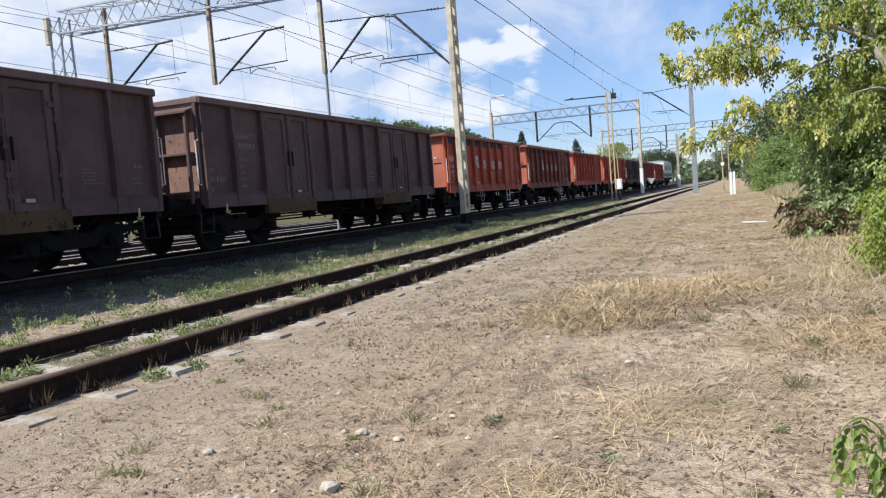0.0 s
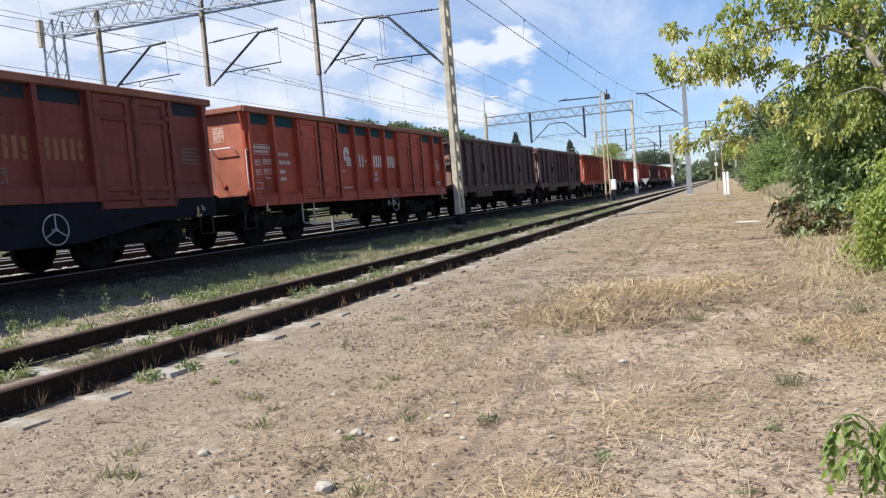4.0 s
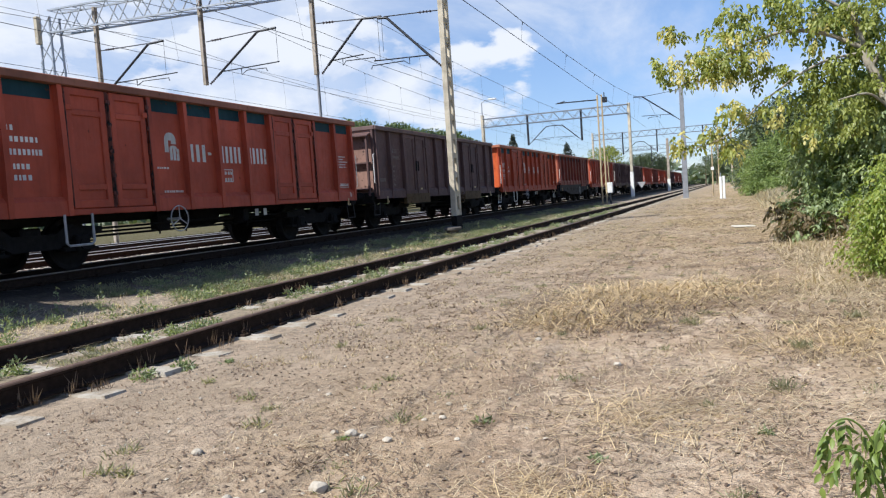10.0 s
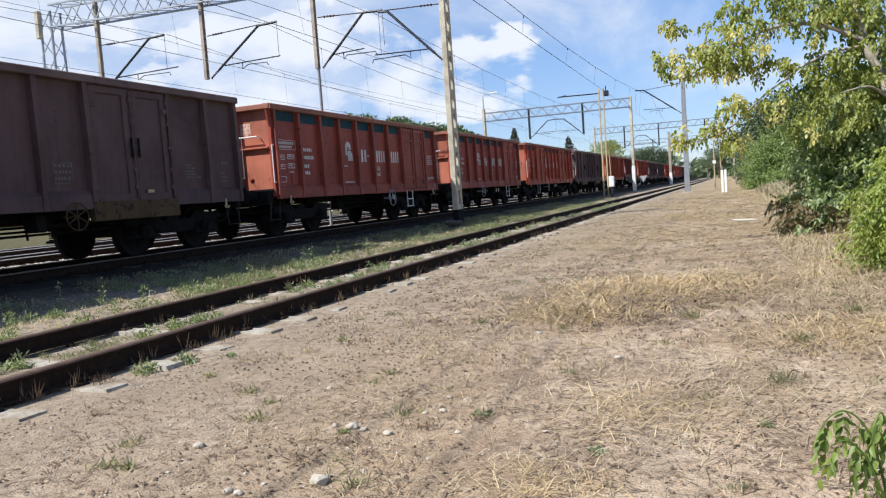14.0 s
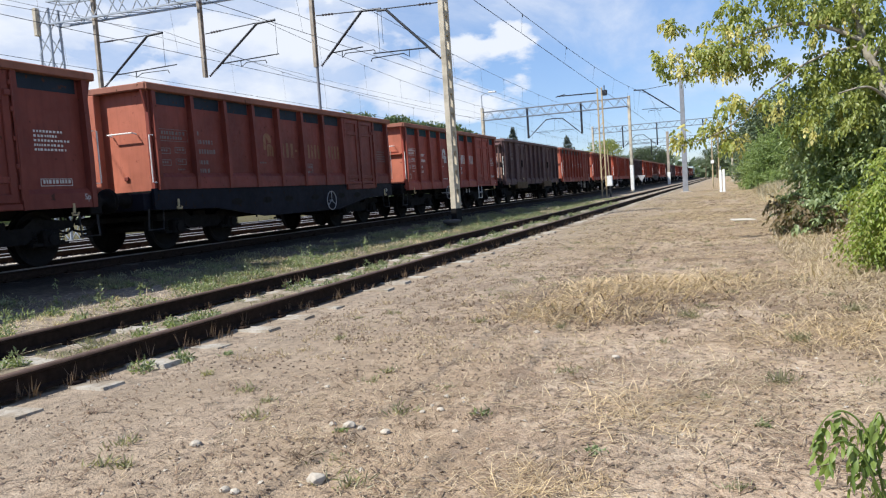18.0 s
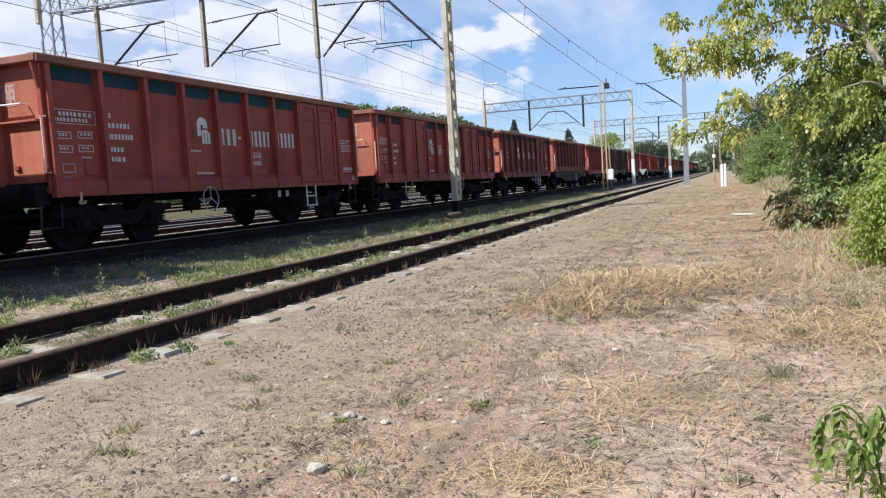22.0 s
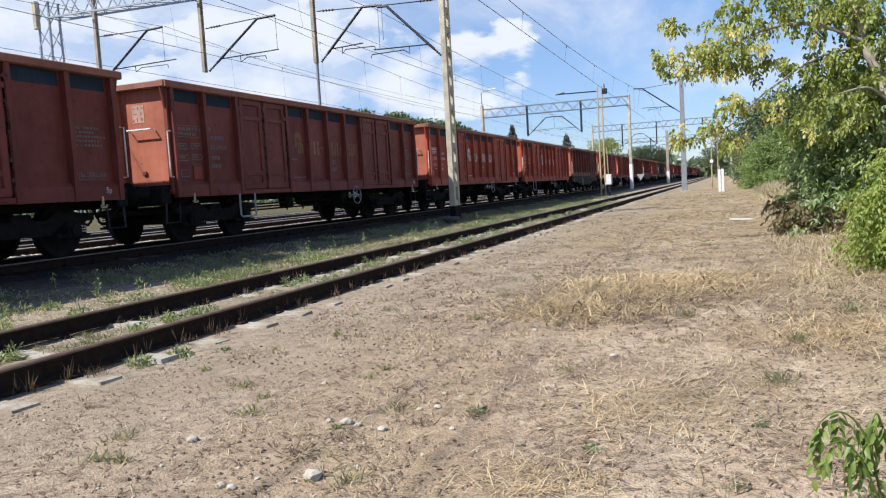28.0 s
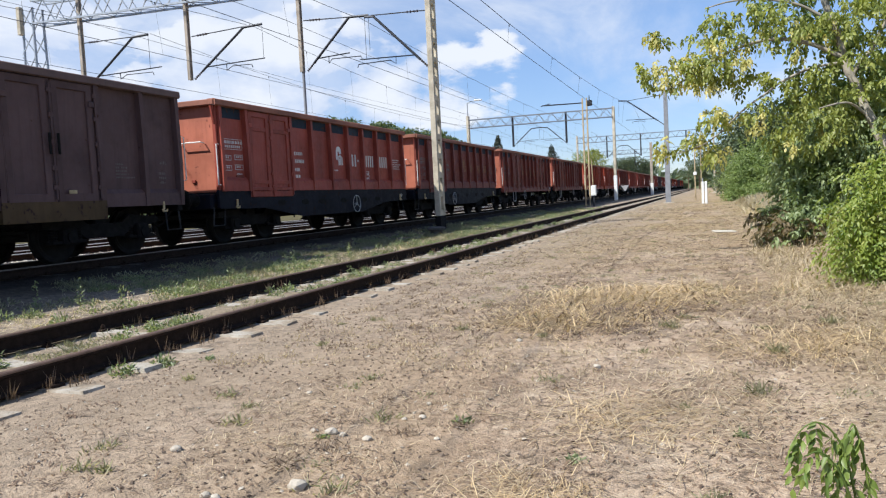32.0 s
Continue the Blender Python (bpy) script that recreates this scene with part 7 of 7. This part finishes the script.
tufts("dead_stalks", spread_spots(150, (-4.66, -4.4), (3, 34), 0.06, 1.0, 6, 1.3), STALK, "brown dead stalks standing along the rail", 7, 0.12, 0.006, 0.22)
tufts("dead_stalks", spread_spots(80, (-6.15, -5.95), (3, 34), 0.06, 1.0, 16, 1.3), STALK, "brown dead stalks standing along the rail", 7, 0.12, 0.006, 0.22)
lying_straw("dry_straw", 6000, (-9.0, -6.6), (4, 40), 1.4, STRAW, "dry stalks among the weeds between the tracks", 0.10, 0.3, 0.0018)
tufts("grey_tufts", spread_spots(70, (-3.8, 2.4), (2.2, 20), 0.10, 1.0, 7, 1.6), LEAF_GREY, "small grey-green tufts in the dry ground", 40, 0.05, 0.007, 1.0)
tufts("short_dry_grass", spread_spots(3600, (-3.9, 1.6), (5, 60), 0.10, 1.0, 21, 1.35), STRAW, "short bleached grass stubble over the ground", 12, 0.045, 0.005, 0.9, "dry grass")
tufts("short_dry_grass", spread_spots(500, (-3.9, 1.4), (8, 60), 0.12, 1.0, 22, 1.2, 0.1), LEAF_GREY, "short greyish grass stubble over the ground", 12, 0.045, 0.006, 0.8, "dry grass")
tufts("green_tufts", [(-1.31, 3.87, 0.07, 1), (0.13, 3.83, 0.035, 1), (-1.95, 3.45, 0.05, 0.6), (-3.95, 5.2, 0.05, 1.2), (-0.6, 3.35, 0.06, 0.8)], LEAF_WEED, "small fresh green weeds in the dry ground", 30, 0.05, 0.014, 1.3)
tufts("grey_tufts", [(0.27, 4.65, 0.10, 1.2), (0.95, 6.9, 0.10, 1.2), (-0.35, 6.8, 0.1, 1.2), (0.45, 5.9, 0.1, 1.2)], LEAF_GREY, "feathery grey tufts in the straw", 90, 0.08, 0.003, 0.9)
tufts("dead_tufts", spread_spots(3000, (-4.0, 1.8), (5.5, 48), 0.09, 1.0, 33, 1.3, -0.1), STALK, "low brown dead tufts over the ground", 10, 0.032, 0.007, 1.0, "dry grass")
tufts("dead_weeds", [(-1.94, 3.03, 0.13, 1.0), (-1.80, 3.28, 0.10, 0.8), (-1.55, 3.61, 0.12, 0.8), (-1.28, 3.77, 0.10, 0.8), (-1.91, 4.18, 0.10, 0.6), (-2.7, 3.6, 0.1, 0.6), (-0.9, 4.6, 0.12, 0.7)], STALK, "brittle dead weeds lying on the soil", 40, 0.085, 0.0035, 1.5)
lying_straw("dark_litter", 90, (-3.2, 1.2), (1.8, 7), 1.3, STALK, "short dark sticks lying about", 0.085, 0.1, 0.0035)
tufts("shaded_grass", spread_spots(1500, (-9.7, -7.0), (9, 46), 0.22, 1.0, 41, 1.3, -0.05), LEAF_DUST, "low grey-green grass between the tracks", 22, 0.09, 0.007, 0.9, "grass")
tufts("dry_verge", spread_spots(700, (-8.0, -6.55), (5, 50), 0.15, 1.0, 43, 1.3), BLEACHED_GRASS, "short dry grass along the siding", 18, 0.07, 0.005, 0.9, "dry grass")
tufts("dry_verge", spread_spots(260, (-5.95, -4.85), (5, 40), 0.13, 1.0, 44, 1.3), LEAF_DUST, "short dusty grass between the siding rails", 26, 0.07, 0.006, 0.9, "grass")
tufts("golden_grass", spread_spots(170, (1.6, 4.2), (28, 44), 0.4, 1.0, 8, 1.0), BLEACHED_GRASS, "tall bleached grass along the bushes", 230, 0.42, 0.012, 0.6, "dry grass")
tufts("rough_grass", spread_spots(300, (-28, -23.5), (2, 60), 0.5, 1.0, 9, 1.0), LEAF_ROUGH, "rough olive grass beyond the last track", 40, 0.28, 0.02, 0.5, "dry grass")


def sapling():
    """A young box elder shoot close to the camera: arching stems, compound leaves hanging limp."""
    r = tagged(new("sapling"), "young green sapling with limp hanging leaves beside the path", "sapling")
    arches = ((((0.42, 2.38, 0.0), (0.395, 2.36, 0.30), (0.36, 2.34, 0.47), (0.30, 2.33, 0.54), (0.25, 2.33, 0.515), (0.215, 2.32, 0.45)), 0.0045, 0.0015),
              (((0.45, 2.40, 0.0), (0.43, 2.38, 0.36), (0.39, 2.37, 0.53), (0.37, 2.35, 0.50), (0.355, 2.34, 0.42)), 0.0045, 0.0015),
              (((0.43, 2.36, 0.1), (0.36, 2.31, 0.38), (0.30, 2.29, 0.47), (0.25, 2.28, 0.45)), 0.004, 0.0015))
    limbs(r, "stem", arches, LEAF_SHOOT)
    rnd = random.Random(8)
    for pts, _, _ in arches:
        for i in range(2, len(pts)):
            for u in (0.1, 0.45, 0.8):
                p = Vector(pts[i - 1]).lerp(Vector(pts[i]), u)
                c = np.array([p]) + RNG.normal(0, 0.010, (1, 3))
                side = rnd.choice((-1, 1))
                v, f = sprays(c, np.array([[side * rnd.uniform(0.05, 0.45) - 0.1, rnd.uniform(-0.35, 0.25), -1.0]]), 7, 0.046, 0.0165, rnd.uniform(0.055, 0.085), True)
                fast("leaf", v, f, LEAF_SHOOT, r)


sapling()


def stones():
    """The single stones that stand out near the camera."""
    rnd = random.Random(4)
    for x, y, s in ((-1.72, 2.80, 0.045), (-1.93, 3.52, 0.035), (-1.70, 3.48, 0.026), (-1.85, 3.5, 0.02), (-2.05, 3.55, 0.022), (-1.55, 3.9, 0.022), (-1.52, 6.1, 0.03), (-2.6, 3.1, 0.03), (-2.05, 2.6, 0.025), (-1.60, 4.14, 0.018), (-1.64, 3.85, 0.017), (-1.99, 2.59, 0.022), (-1.34, 3.55, 0.016), (-0.75, 5.2, 0.03), (-2.5, 4.3, 0.02)):
        bm = bmesh.new()
        bmesh.ops.create_icosphere(bm, subdivisions=2, radius=s)
        for v in bm.verts:
            v.co *= 1 + 0.28 * noise.noise(v.co * (1.4 / s) + Vector((x * 9, y * 9, 0)))
            v.co.z *= 0.62
        me = bpy.data.meshes.new("stone")
        bm.to_mesh(me)
        bm.free()
        me.materials.append(STONE)
        tagged(new("stone", me), "pale limestone pebble half sunk in the dry ground", "stone", "pebbles on the path").matrix_basis = pose(x, y, ground_z(x, y) + s * 0.3, 0, 0, rnd.uniform(0, 360))


stones()


# ---------------------------------------------------------------- things that move
def run_at(t):
    i = min(int(t), 31)
    a = t - i
    p0, p1 = RUN[i], RUN[i + 1]
    m0 = (RUN[i + 1] - RUN[max(i - 1, 0)]) / (2 if i else 1)
    m1 = (RUN[min(i + 2, 32)] - RUN[i]) / (2 if i < 31 else 1)
    return (2 * a ** 3 - 3 * a ** 2 + 1) * p0 + (a ** 3 - 2 * a ** 2 + a) * m0 + (-2 * a ** 3 + 3 * a ** 2) * p1 + (a ** 3 - a ** 2) * m1


def motions():
    for thing, start in TRAIN:
        walk(thing, [(t, pose(MAIN, start + RUN[t], RAIL)) for t in range(33)])
    # the wheels roll: one turn for each of the two places in a bogie, shared by all wheelsets
    rows = [k / 15 for k in range(481)]
    turning = {}
    for w in WHEELS:
        y = round(w.matrix_basis.translation.y, 2)
        if y not in turning:
            walk(w, [(t, pose(0, y, 0.47, -math.degrees(run_at(t) / 0.47))) for t in rows])
            turning[y] = w
        else:
            first = turning[y].animation_data
            w.rotation_mode = "QUATERNION"
            w.animation_data_create()
            w.animation_data.action = first.action
            w.animation_data.action_slot = first.action_slot


motions()
